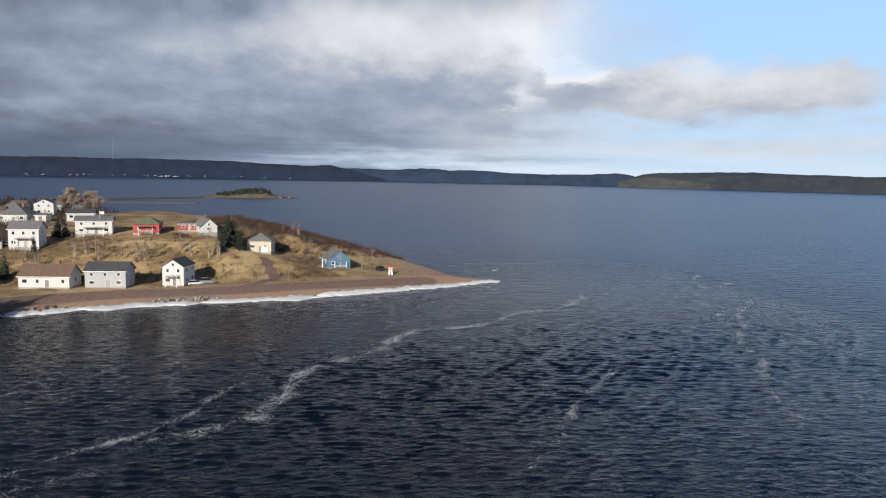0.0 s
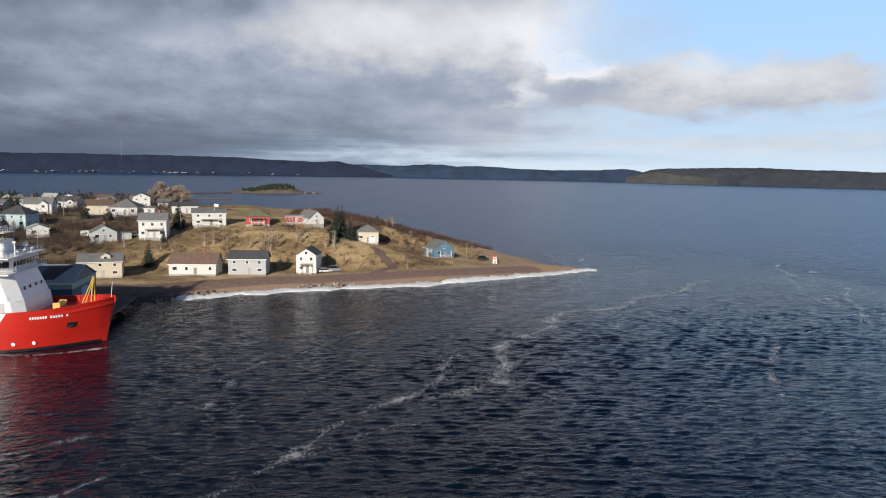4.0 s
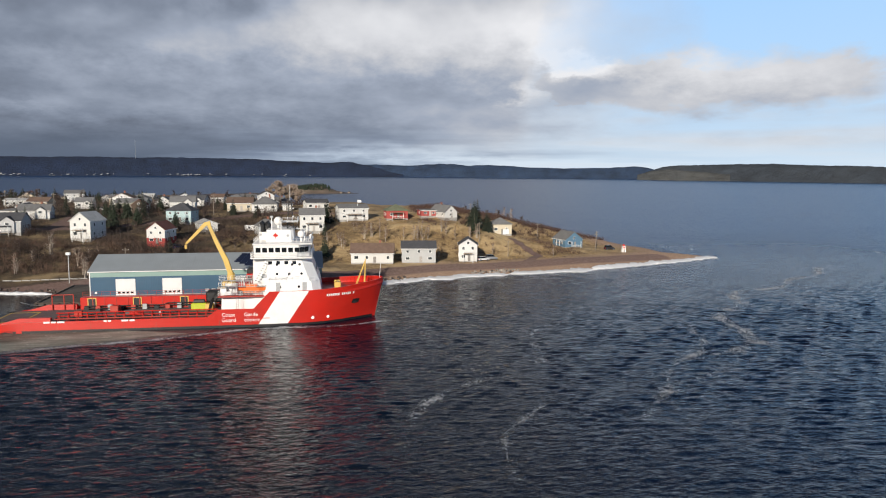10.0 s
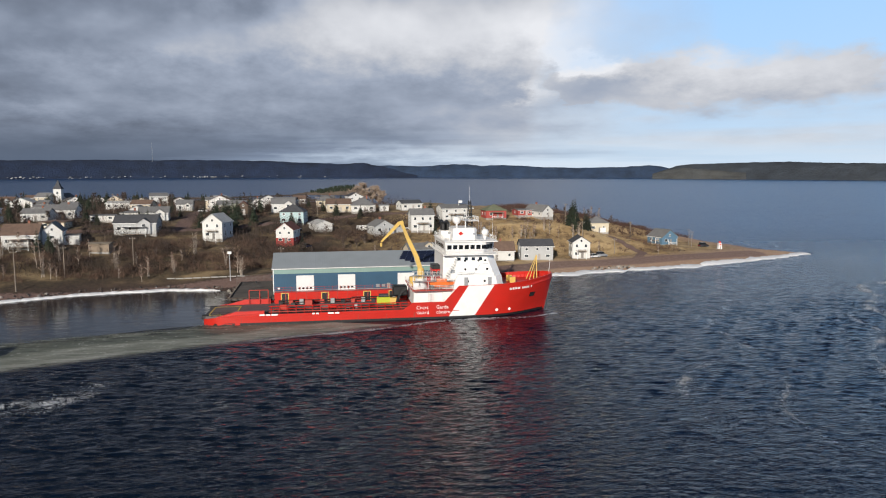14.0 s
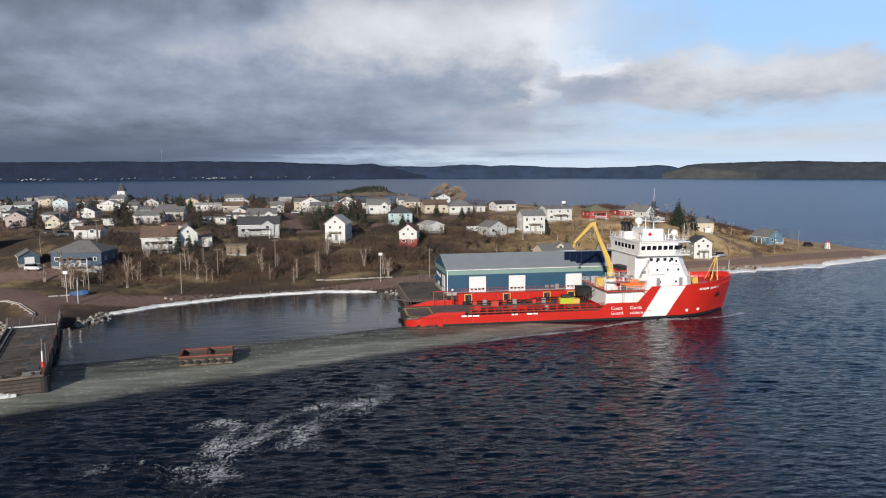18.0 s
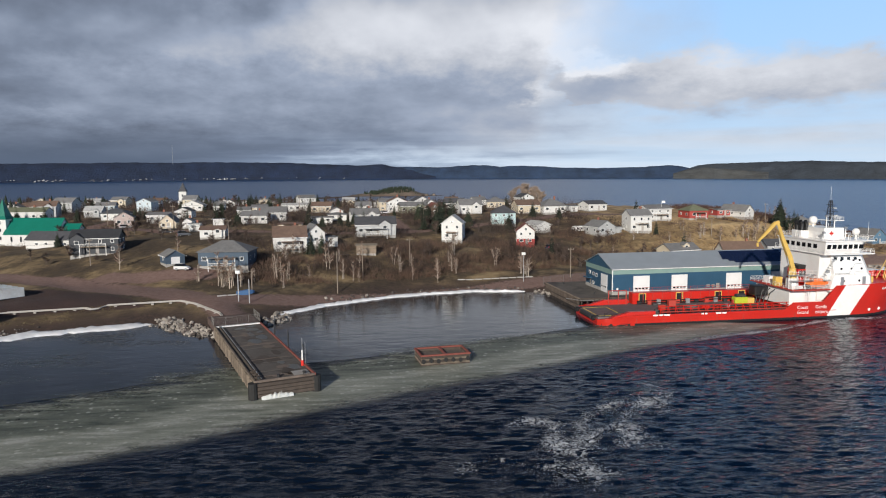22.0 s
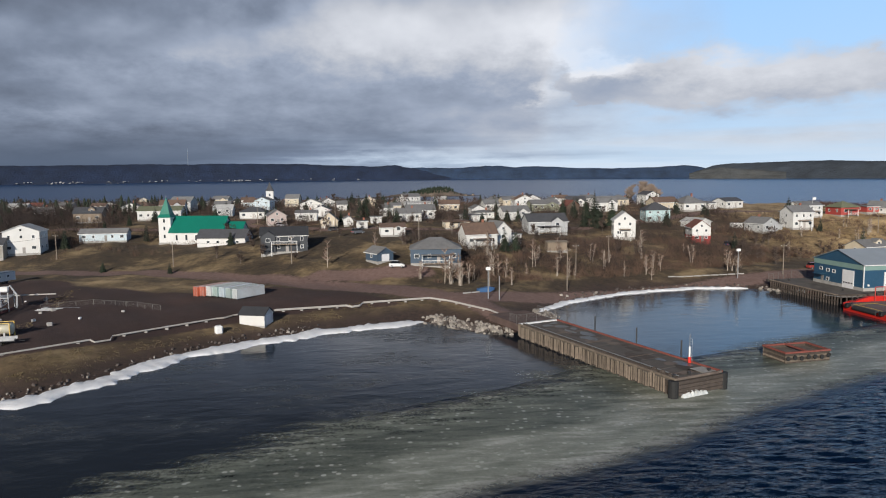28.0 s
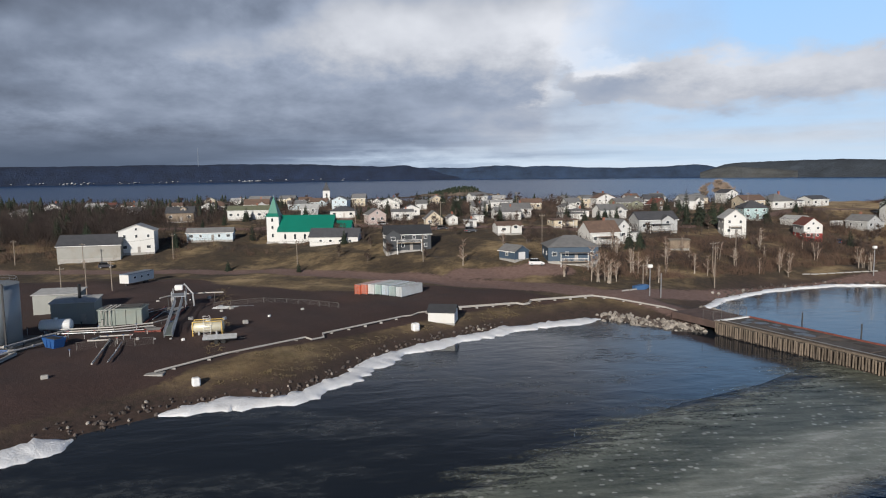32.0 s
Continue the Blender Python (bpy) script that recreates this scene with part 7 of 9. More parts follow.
# ---- churches ----
def church():
    ch = tagged(empty("church", pose(-352.6, 268.5, height(-350, 270) - 0.2, 0, 0, -9)), "white wooden church with a green steeple and green metal roof", "church")
    GREEN_SPIRE = ROOF["green"]
    part("tower", a_box(-2.3, -1.2, -1, 2.3, 3.4, 10.2), SIDING["white"], ch, "square white bell tower")
    part("tower_base", a_box(-2.5, -1.4, -2, 2.5, 3.6, 0.8), CONCRETE, ch)
    bm = bmesh.new()
    loft(bm, [[(-2.7, -1.6, 10.2), (2.7, -1.6, 10.2), (2.7, 3.8, 10.2), (-2.7, 3.8, 10.2)], [(-1.9, -0.8, 11.4), (1.9, -0.8, 11.4), (1.9, 3.0, 11.4), (-1.9, 3.0, 11.4)], [(-0.05, 1.05, 17.6), (0.05, 1.05, 17.6), (0.05, 1.15, 17.6), (-0.05, 1.15, 17.6)]])
    part("spire", bm, GREEN_SPIRE, ch, "pointed green spire")
    part("spire_finial", a_tube([(0, 1.1, 17.5), (0, 1.1, 18.6)], 0.06, 5), STEEL, ch)
    for x, z in ((-0.1, 8.2), (-0.1, 5.4), (-0.1, 2.4)):
        window(ch, pose(x, -1.212, z), 1.0, 1.5)
    for z in (8.2, 5.4):
        window(ch, pose(2.312, 1.1, z, 0, 0, 90), 1.0, 1.5)
    nave = pose(12.4, 2.8, 0)
    part("nave_wall", house_walls(20.0, 10.5, 5.0, 10.4, "side"), SIDING["white"], ch, "", nave)
    part("nave_roof", gable_roof(20.0, 10.5, 5.0, 10.4, 0.45, True), GREEN_SPIRE, ch, "green metal roof", nave)
    part("nave_base", a_box(2.4, -2.5, -2, 22.4, 8.0, 0.3), CONCRETE, ch)
    for i in range(5):
        window(ch, pose(5.0 + i * 3.7, -2.462, 1.7), 1.0, 2.2)
    part("apse_wall", house_walls(6.5, 8, 4.6, 8.2, "side"), SIDING["white"], ch, "", pose(25.6, 3.2, 0))
    part("apse_roof", gable_roof(6.5, 8, 4.6, 8.2, 0.4, True), GREEN_SPIRE, ch, "", pose(25.6, 3.2, 0))
    annex = pose(25.2, -7.2, 0.2)
    part("annex_wall", house_walls(17.5, 8.0, 3.3, 5.9, "side"), SIDING["white"], ch, "", annex)
    part("annex_roof", gable_roof(17.5, 8.0, 3.3, 5.9, 0.4, True), ROOF["dkgrey"], ch, "dark grey annex roof", annex)
    part("annex_base", a_box(16.5, -11.1, -2, 33.9, -3.3, 0.25), CONCRETE, ch)
    for u in (20.5, 24.0, 27.5, 31.0):
        window(ch, pose(u, -11.212, 1.5), 1.2, 0.9)
    return ch


church()
CH2 = tagged(empty("chapel", pose(-353, 519, 12.5, 0, 0, 4)), "distant white chapel tower with a dark pointed roof", "chapel")
part("tower", a_box(-2.6, -2.6, -1.5, 2.6, 2.6, 11.5), SIDING["white"], CH2)
bm = bmesh.new()
loft(bm, [[(-3, -3, 11.5), (3, -3, 11.5), (3, 3, 11.5), (-3, 3, 11.5)], [(-1.7, -1.7, 13.6), (1.7, -1.7, 13.6), (1.7, 1.7, 13.6), (-1.7, 1.7, 13.6)], [(-0.1, -0.1, 18), (0.1, -0.1, 18), (0.1, 0.1, 18), (-0.1, 0.1, 18)]])
part("spire", bm, ROOF["dkgrey"], CH2)
window(CH2, pose(0, -2.61, 7.5), 1.4, 2.0)
part("nave_wall", house_walls(9, 20, 4.5, 8, "front"), SIDING["white"], CH2, "", pose(0, 12.7, 0))
part("nave_roof", gable_roof(9, 20, 4.5, 8, 0.4, False), ROOF["dkgrey"], CH2, "", pose(0, 12.7, 0))

# ---- light tower and clutter of the point ----
LT = tagged(empty("light_tower", pose(18.3, 256.3, height(18.3, 256.3)) @ Matrix.Scale(0.66, 4)), "small white harbour light tower with a red lantern", "lighthouse")
bm = bmesh.new()
loft(bm, [[(-1.25, -1.25, -0.4), (1.25, -1.25, -0.4), (1.25, 1.25, -0.4), (-1.25, 1.25, -0.4)], [(-0.85, -0.85, 3.6), (0.85, -0.85, 3.6), (0.85, 0.85, 3.6), (-0.85, 0.85, 3.6)]])
part("tower", bm, TRIM, LT)
part("gallery", a_box(-1.15, -1.15, 3.6, 1.15, 1.15, 3.8), TRIM, LT)
part("lantern", a_tube([(0, 0, 3.8), (0, 0, 4.7), (0, 0, 5.1)], [0.6, 0.6, 0.1], 8), MARK_RED, LT, "red lantern")
part("day_mark", a_box(-0.5, -1.0, 2.4, 0.5, -0.93, 3.3), MARK_RED, LT)
door(LT, pose(0, -1.2, 0.1), 0.8, 1.8)
PLAT = tagged(empty("timber_platform", pose(-6, 264.5, height(-6, 264.5))), "white-railed timber platform behind the blue house", "deck")
part("floor", a_box(0, 0, 1.6, 5, 4, 1.75), DECK_WOOD, PLAT)
for x, y in ((0.1, 0.1), (4.9, 0.1), (0.1, 3.9), (4.9, 3.9)):
    part("post", a_box(x - 0.1, y - 0.1, -0.5, x + 0.1, y + 0.1, 2.8), TRIM, PLAT)
part("railing", railing([(0, 0, 1.75), (5, 0, 1.75), (5, 4, 1.75)], 1.0, 1.2, 0.04, 2), TRIM, PLAT)


# ---- containers, shed and bag ----
def corrugated(name, base):
    return ribbed(name, base, 0.28, 0.55, 0.1, depth=0.06, axis=1, vary=0.14, dirt=(0.2, 0.12, 0.08))


PAINTS = [("orange", (0.48, 0.12, 0.06)), ("faded orange", (0.50, 0.16, 0.10)), ("white", (0.62, 0.63, 0.62)), ("pale green", (0.36, 0.46, 0.43)), ("pale blue", (0.48, 0.55, 0.60)), ("grey-green", (0.33, 0.40, 0.39)), ("light grey", (0.52, 0.55, 0.56))]
row = Vector((11.6, -4.1, 0)).normalized()
for i, (word, colour) in enumerate(PAINTS):
    p = Vector((-319.3, 176.0, 0)) + row * (0.9 + i * 1.78)
    z = height(p.x + 1, p.y + 4) + 0.12
    box_m = corrugated("container_" + word.replace(" ", "_").replace("-", "_"), colour)
    c = tagged(empty("shipping_container", pose(p.x, p.y, z, 0, 0, -41 + 2)), "%s corrugated steel shipping container in a row" % word, "container", "row of shipping containers")
    part("body", a_box(-0.84, 0.02, 0.12, 0.84, 8.6, 2.36, 0.02), box_m, c)
    part("roof_panel", a_box(-0.86, 0.0, 2.36, 0.86, 8.62, 2.43), material("container_roof_" + word.replace(" ", "_").replace("-", "_"), tuple(min(0.75, v * 0.5 + 0.32) for v in colour), 0.5, dirt=(0.3, 0.18, 0.1)), c)
    part("base_frame", a_box(-0.86, 0.0, -0.1, 0.86, 8.62, 0.12), DARK_STEEL, c)
    for s in (-1, 1):
        leaf = part("door_leaf", a_box(min(0.02 * s, 0.8 * s), -0.05, 0.16, max(0.02 * s, 0.8 * s), 0.02, 2.3, 0.02), box_m, c)
        for u in (0.25, 0.55):
            part("lock_bar", a_tube([(u * s, -0.09, 0.2), (u * s, -0.09, 2.25)], 0.03, 5), STEEL, leaf)
        part("corner_post", a_box(0.80 * s - 0.06, -0.06, 0, 0.80 * s + 0.06, 0.06, 2.42), box_m, c)

SHED = tagged(empty("boat_shed", pose(-299.6, 150.6, max(height(-300, 149), height(-297, 149), 1.6), 0, 0, -16)), "small white shed with a black pitched roof by the shore", "shed")
part("wall", house_walls(5.6, 4.2, 2.3, 3.5, "side"), SIDING["white"], SHED)
part("roof", gable_roof(5.6, 4.2, 2.3, 3.5, 0.25, True), ROOF["black"], SHED)
part("base", a_box(-2.8, -2.1, -1.5, 2.8, 2.1, 0.02), CONCRETE, SHED)
part("end_door", a_box(2.8, -1.1, 0.05, 2.86, 1.1, 2.1), GARAGE_DOOR, SHED)
for x, y, s, word in ((-305.8, 143.6, 1.0, "white bulk bag standing on the grassy bank"), (-340.2, 111.5, 0.8, "white block on the low bank above the ice")):
    bm = a_box(-0.75 * s, -0.7 * s, -0.1, 0.75 * s, 0.7 * s, 1.55 * s, 0.25 * s)
    tagged(mesh_object("bulk_bag", bm, TRIM, None, pose(x, y, height(x, y), 0, 0, 25)), word, "bag")

# ---- pipeline along the shore ----
PIPE_WHITE = material("white_pipe_paint", (0.42, 0.40, 0.37), 0.55, 0, 0.1, 1, 8, 0.05, dirt=(0.35, 0.28, 0.2))
PL = tagged(empty("pipeline", pose(-347, 115, 0)), "white pipeline on low supports along the shore", "pipeline")
RUN = [(-347.2, 114.8), (-338.3, 122.7), (-326.5, 133.6), (-325.2, 132.6), (-323.2, 134.5), (-323.6, 136.6), (-308, 150.4), (-306.4, 151.0), (-304.8, 153.2), (-297, 157.7), (-281.5, 162.6), (-280, 161.9), (-278.4, 162.8), (-277.5, 165), (-261.5, 168.8), (-257, 165.4), (-248.9, 155), (-245.5, 146.5)]
pts = [(x + 347, y - 115, max(height(x, y), 1.4) + 0.38) for x, y in RUN]
part("pipe", a_tube(pts, 0.17, 8), PIPE_WHITE, PL)
part("second_pipe", a_tube([(x, y + 1.1, z) for x, y, z in pts[9:]], 0.12, 6), PIPE_WHITE, PL)
sup = shared(("pipe_support", 0), lambda: a_box(-0.3, -0.12, -0.9, 0.3, 0.12, -0.2), CONCRETE)
for a, b in zip(pts[:-1], pts[1:]):
    n = int((Vector(b) - Vector(a)).length / 4)
    for i in range(n):
        piece("pipe_support", sup, PL, Matrix.Translation(Vector(a).lerp(Vector(b), (i + 0.5) / n)))
part("end_pad", a_box(-1.6, -1.0, 2.0, 1.2, 0.8, 2.62, 0.06), CONCRETE, PL)

# ---- fuel yard ----
YZ = 3.2
TANK_PAINT = material("grey_tank_paint", (0.28, 0.30, 0.31), 0.5, 0.1, 0.1, 0.3, 4, 0.05, dirt=(0.22, 0.2, 0.18))
YARD_GREY = ribbed("grey_shed_cladding", (0.27, 0.28, 0.265), 0.3, 0.55, 0.1, depth=0.03, axis=0, dirt=(0.25, 0.2, 0.15))
GREEN_GREY = material("grey_green_steel", (0.22, 0.25, 0.225), 0.6, 0.1, 0.15, 0.6, 8, 0.1, dirt=(0.2, 0.13, 0.08))
BLUE_BIN = material("blue_steel_bin", (0.03, 0.10, 0.30), 0.5, 0.1, 0.2)
OILY = material("dark_bund_floor", (0.035, 0.035, 0.035), 0.6)
TK = tagged(empty("storage_tank", pose(-382.2, 134.6, YZ)), "large upright grey steel fuel tank", "tank")
part("shell", a_tube([(0, 0, -0.3), (0, 0, 11.0)], 5.4, 40), TANK_PAINT, TK, "", None, True)
part("roof", a_tube([(0, 0, 11.0), (0, 0, 11.7)], [5.5, 0.3], 40), TANK_PAINT, TK)
part("rim_rail", railing([(5.2 * math.cos(a * math.tau / 16), 5.2 * math.sin(a * math.tau / 16), 11.0) for a in range(17)], 1.0, 2.0, 0.03, 2), STEEL, TK)
part("ladder", a_box(4.0, -4.0, 0, 4.25, -3.75, 11.5), DARK_STEEL, TK, "", pose(0, 0, 0, 0, 0, 10))
part("base_ring", a_tube([(0, 0, -0.3), (0, 0, 0.35)], 5.8, 32), CONCRETE, TK)


def yard_shed(label, x, y, w, d, h, rot, flue=False):
    s = tagged(empty("pump_house", pose(x, y, YZ, 0, 0, rot)), label, "shed")
    part("wall", a_box(-w / 2, 0, -0.3, w / 2, d, h), YARD_GREY, s)
    bm = bmesh.new()
    loft(bm, [[(-w / 2 - 0.3, -0.3, h), (w / 2 + 0.3, -0.3, h), (w / 2 + 0.3, -0.3, h + 0.15), (-w / 2 - 0.3, -0.3, h + 0.15)], [(-w / 2 - 0.3, d + 0.3, h + 0.5), (w / 2 + 0.3, d + 0.3, h + 0.5), (w / 2 + 0.3, d + 0.3, h + 0.65), (-w / 2 - 0.3, d + 0.3, h + 0.65)]])
    bmesh.ops.recalc_face_normals(bm, faces=bm.faces)
    part("roof", bm, ROOF["white2"], s)
    part("gable_fill", a_box(-w / 2 + 0.02, d * 0.5, h, w / 2 - 0.02, d - 0.02, h + 0.22), YARD_GREY, s)
    door(s, pose(w * 0.25, -0.012, 0))
    if flue:
        part("flue", a_tube([(0.5, d * 0.6, h), (0.5, d * 0.6, h + 3.4)], 0.32, 8), BLACK, s, "black flue pipe")
    return s


yard_shed("grey metal pump house with a black flue", -375.2, 152.2, 8.2, 6.0, 4.3, 8, True)
yard_shed("grey metal store behind the pump house", -383.5, 163, 9.0, 6.0, 4.4, 6)
FT = tagged(empty("settling_tank", pose(-365, 149.6, YZ, 0, 0, 4)), "grey-green steel settling tank with pipes on top", "tank")
part("body", a_box(-4.2, 0, -0.2, 4.2, 5, 3.1, 0.1), GREEN_GREY, FT)
part("top_rim", a_box(-4.35, -0.15, 3.1, 4.35, 5.15, 3.3), GREEN_GREY, FT)
for u in (-3, -1, 1, 3):
    part("stiffener", a_box(u - 0.08, -0.14, 0, u + 0.08, 0, 3.1), GREEN_GREY, FT)
for u in (-3.4, -2.6, -1.8):
    part("riser_pipe", a_tube([(u, -0.5, 0.2), (u, -0.5, 3.0), (u + 1.6, 1.5, 3.9)], 0.12, 6), PIPE_WHITE, FT)
for k in range(3):
    part("top_pipe", a_tube([(-3.5, 1 + k * 1.3, 3.55), (3.8, 1 + k * 1.3, 3.55)], 0.13, 6), DARK_STEEL, FT)


def lying_tank(label, x, y, ln, r, rot, mat, skid=True, ladder=False):
    t = tagged(empty("horizontal_tank", pose(x, y, YZ, 0, 0, rot)), label, "tank")
    zc = r + 0.45
    part("shell", a_tube([(-ln / 2 - 0.35, 0, zc), (-ln / 2 - 0.2, 0, zc), (-ln / 2, 0, zc), (ln / 2, 0, zc), (ln / 2 + 0.2, 0, zc), (ln / 2 + 0.35, 0, zc)], [r * 0.3, r * 0.8, r, r, r * 0.8, r * 0.3], 18), mat, t, "", None, True)
    for u in (-ln * 0.3, ln * 0.3):
        part("saddle", a_box(u - 0.15, -r * 0.8, -0.3, u + 0.15, r * 0.8, zc - r * 0.5), STEEL, t)
    part("manhole", a_tube([(0, 0, zc + r * 0.9), (0, 0, zc + r + 0.3)], 0.35, 10), mat, t)
    if ladder:
        for u in (-ln / 2, ln / 2):
            for v in (-r, r):
                part("frame_post", a_box(u - 0.07, v - 0.07, -0.1, u + 0.07, v + 0.07, 2 * r + 0.5), CRANE_YELLOW, t)
        for v in (-r, r):
            part("frame_beam", a_box(-ln / 2, v - 0.06, 2 * r + 0.45, ln / 2, v + 0.06, 2 * r + 0.57), CRANE_YELLOW, t)
        for u in (-0.6, 0.6):
            part("ladder_stile", a_tube([(u, -r - 0.3, 0), (u, -r - 0.3, 2 * r + 1.6)], 0.04, 4), TRIM, t)
        for q in range(1, 10):
            part("rung", a_tube([(-0.6, -r - 0.3, (2 * r + 1.6) * q / 9), (0.6, -r - 0.3, (2 * r + 1.6) * q / 9)], 0.032, 4), TRIM, t)
    return t


lying_tank("white horizontal fuel tank on saddles", -374.6, 143.6, 5.2, 1.15, 4, TRIM)
lying_tank("cream horizontal tank in a yellow frame with a ladder", -344.9, 138.2, 5.2, 1.1, 6, material("cream_tank_paint", (0.62, 0.58, 0.44), 0.4, 0.2, 0.12), True, True)
BIN = tagged(empty("skip_bin", pose(-369.8, 132.2, YZ, 0, 0, -35)), "blue steel skip bin", "skip")
bm = bmesh.new()
loft(bm, [[(-1.3, -0.9, 0), (1.3, -0.9, 0), (1.3, 0.9, 0), (-1.3, 0.9, 0)], [(-1.9, -1.1, 1.7), (1.9, -1.1, 1.7), (1.9, 1.1, 1.7), (-1.9, 1.1, 1.7)], [(-1.8, -1.0, 1.7), (1.8, -1.0, 1.7), (1.8, 1.0, 1.7), (-1.8, 1.0, 1.7)], [(-1.25, -0.85, 0.2), (1.25, -0.85, 0.2), (1.25, 0.85, 0.2), (-1.25, 0.85, 0.2)]])
part("body", bm, BLUE_BIN, BIN)
for s in (-1, 1):
    part("side_rib", a_box(0.55 * s - 0.08, -1.15, 0.2, 0.55 * s + 0.08, -0.98, 1.6), BLUE_BIN, BIN)
part("load", a_box(-1.5, -0.85, 1.2, 1.5, 0.85, 1.75, 0.2), OILY, BIN)


def pipe_run(label, points, r, mat=PIPE_WHITE, legs=True):
    p0 = Vector((points[0][0], points[0][1], YZ))
    run = tagged(empty("yard_pipe", Matrix.Translation(p0)), label, "pipe", "pipes of the fuel yard")
    loc = [(x - p0.x, y - p0.y, z) for x, y, z in points]
    r = r * 0.72
    part("pipe", a_tube(loc, r, 8), mat, run)
    if legs:
        for a, b in zip(loc[:-1], loc[1:]):
            m = Vector(a).lerp(Vector(b), 0.5)
            if m.z > r + 0.15:
                part("leg", a_box(m.x - 0.07, m.y - 0.07, -0.3, m.x + 0.07, m.y + 0.07, m.z - r * 0.8), DARK_STEEL, run)
    for x, y, z in loc[1:-1]:
        part("flange", a_tube([(x - 0.12, y, z), (x + 0.12, y, z)], r * 1.5, 8), mat, run)
    return run


W_PIPE = "white steel pipe on legs in the fuel yard"
pipe_run(W_PIPE, [(-381, 127.6, 0.9), (-376.8, 129.5, 0.9), (-374.2, 137, 0.9), (-371.5, 142.5, 0.9)], 0.24)
pipe_run(W_PIPE, [(-381, 122.5, 0.6), (-376, 123.6, 0.6), (-372.8, 131, 0.6), (-370.2, 137.5, 0.6)], 0.26)
pipe_run(W_PIPE, [(-373.5, 142.2, 1.0), (-364, 143.0, 1.0), (-357.5, 146.0, 1.0), (-355.5, 150, 1.0)], 0.18)
pipe_run(W_PIPE, [(-373.5, 141.4, 0.7), (-363.5, 142.2, 0.7), (-357, 144.8, 0.7)], 0.18)
pipe_run(W_PIPE, [(-373.5, 140.6, 0.5), (-363.5, 141.2, 0.5), (-358, 142.4, 0.5)], 0.16, STEEL)
pipe_run(W_PIPE, [(-357.6, 117.6, 0.5), (-359.6, 127, 0.5), (-361.2, 134.2, 0.5), (-364.8, 134.0, 0.5), (-364.0, 137.2, 0.5), (-358.5, 138.0, 0.5)], 0.2)
pipe_run("grey steel pipe on legs in the fuel yard", [(-355.6, 118.6, 0.5), (-357.0, 126, 0.5), (-358.4, 132.2, 0.5)], 0.14, STEEL)
pipe_run(W_PIPE, [(-363, 168, 2.2), (-360.5, 172, 2.4), (-354, 173, 2.4), (-350, 173.4, 2.4)], 0.22)
pipe_run(W_PIPE, [(-377, 121.5, 0.3), (-381.5, 120.5, 0.3)], 0.3)
# loading rack
RACK = tagged(empty("loading_gantry", pose(-351.4, 135.5, YZ, 0, 0, 12.5)), "grey lattice loading gantry and stair in the fuel yard", "gantry")
bm = bmesh.new()
for s in (-0.7, 0.7):
    for z in (0.4, 1.7):
        tube(bm, [(s, 0, z), (s, 32, z + 1.2)], 0.08, 5)
    for i in range(17):
        tube(bm, [(s, i * 2, 0.4 + i * 0.075), (s, i * 2, 1.7 + i * 0.075)], 0.06, 4)
        if i < 16:
            tube(bm, [(s, i * 2, 0.4 + i * 0.075), (s, i * 2 + 2, 1.7 + i * 0.075)], 0.05, 4)
part("truss", bm, STEEL, RACK)
part("walkway", a_box(-0.7, 0, 0.62, 0.7, 14, 0.72), GREEN_GREY, RACK)
part("platform", a_box(-1.6, 30, 2.9, 1.6, 35, 3.05), STEEL, RACK)
for x in (-1.4, 1.4):
    for y in (30.2, 34.8):
        part("tower_leg", a_box(x - 0.1, y - 0.1, -0.2, x + 0.1, y + 0.1, 4.2), STEEL, RACK)
part("loading_arm", beam([(0, 33, 4.2), (1.2, 33, 5.4), (3.0, 31, 3.4), (3.3, 29, 0.8)], [0.3] * 4, [0.35] * 4), STEEL, RACK)
part("arm_head", a_box(-0.9, 32.4, 4.0, 0.9, 33.6, 5.2, 0.2), TRIM, RACK)
BAY = tagged(empty("loading_bay", pose(-359.4, 141.6, YZ, 0, 0, 5)), "concrete truck loading bay with rusty kerbs", "loading bay")
part("floor", a_box(0, 0, 0.0, 4.6, 26, 0.1), CONCRETE, BAY)
for x in (-0.1, 4.5):
    part("kerb", a_box(x, 0, 0, x + 0.25, 26, 0.5, 0.03), RUST_RED, BAY)
part("kerb", a_box(-0.1, -0.2, 0, 4.75, 0.0, 0.4), RUST_RED, BAY)
rs2 = random.Random(8)
for i, (x, y) in enumerate(((-356.5, 134.6), (-353.6, 134.8), (-351.0, 135.6), (-348.5, 134.6), (-346, 163), (-349, 166), (-362.5, 176), (-358.5, 176.5), (-354.5, 178), (-366, 176), (-352, 152.5), (-347.6, 160.5), (-345, 152), (-340, 148), (-336, 152.5), (-375, 128.2), (-362, 112), (-330, 160))):
    s = rs2.uniform(0.25, 0.55)
    bm = a_box(-s, -s * 0.7, -0.1, s, s * 0.7, s * rs2.uniform(0.9, 1.5), 0.12)
    tagged(mesh_object("pallet_tote", bm, rs2.choice([TRIM, CONCRETE, STEEL, CONCRETE]), None, pose(x, y, height(x, y), 0, 0, rs2.uniform(0, 90))), "small pale plastic tote standing in the yard", "tote", "totes in the fuel yard")
FR = tagged(empty("steel_frame_stack", pose(-350.4, 164.2, 3.2, 0, 0, -3)), "stack of flat grey steel frames on the dirt", "frames")
for i in range(5):
    part("frame", a_box(-0.2 + i * 0.15, i * 0.55, 0.05 + 0.16 * (i % 2), 9.4 - i * 0.2, i * 0.55 + 0.4, 0.2 + 0.16 * (i % 2), 0.02), STEEL, FR)
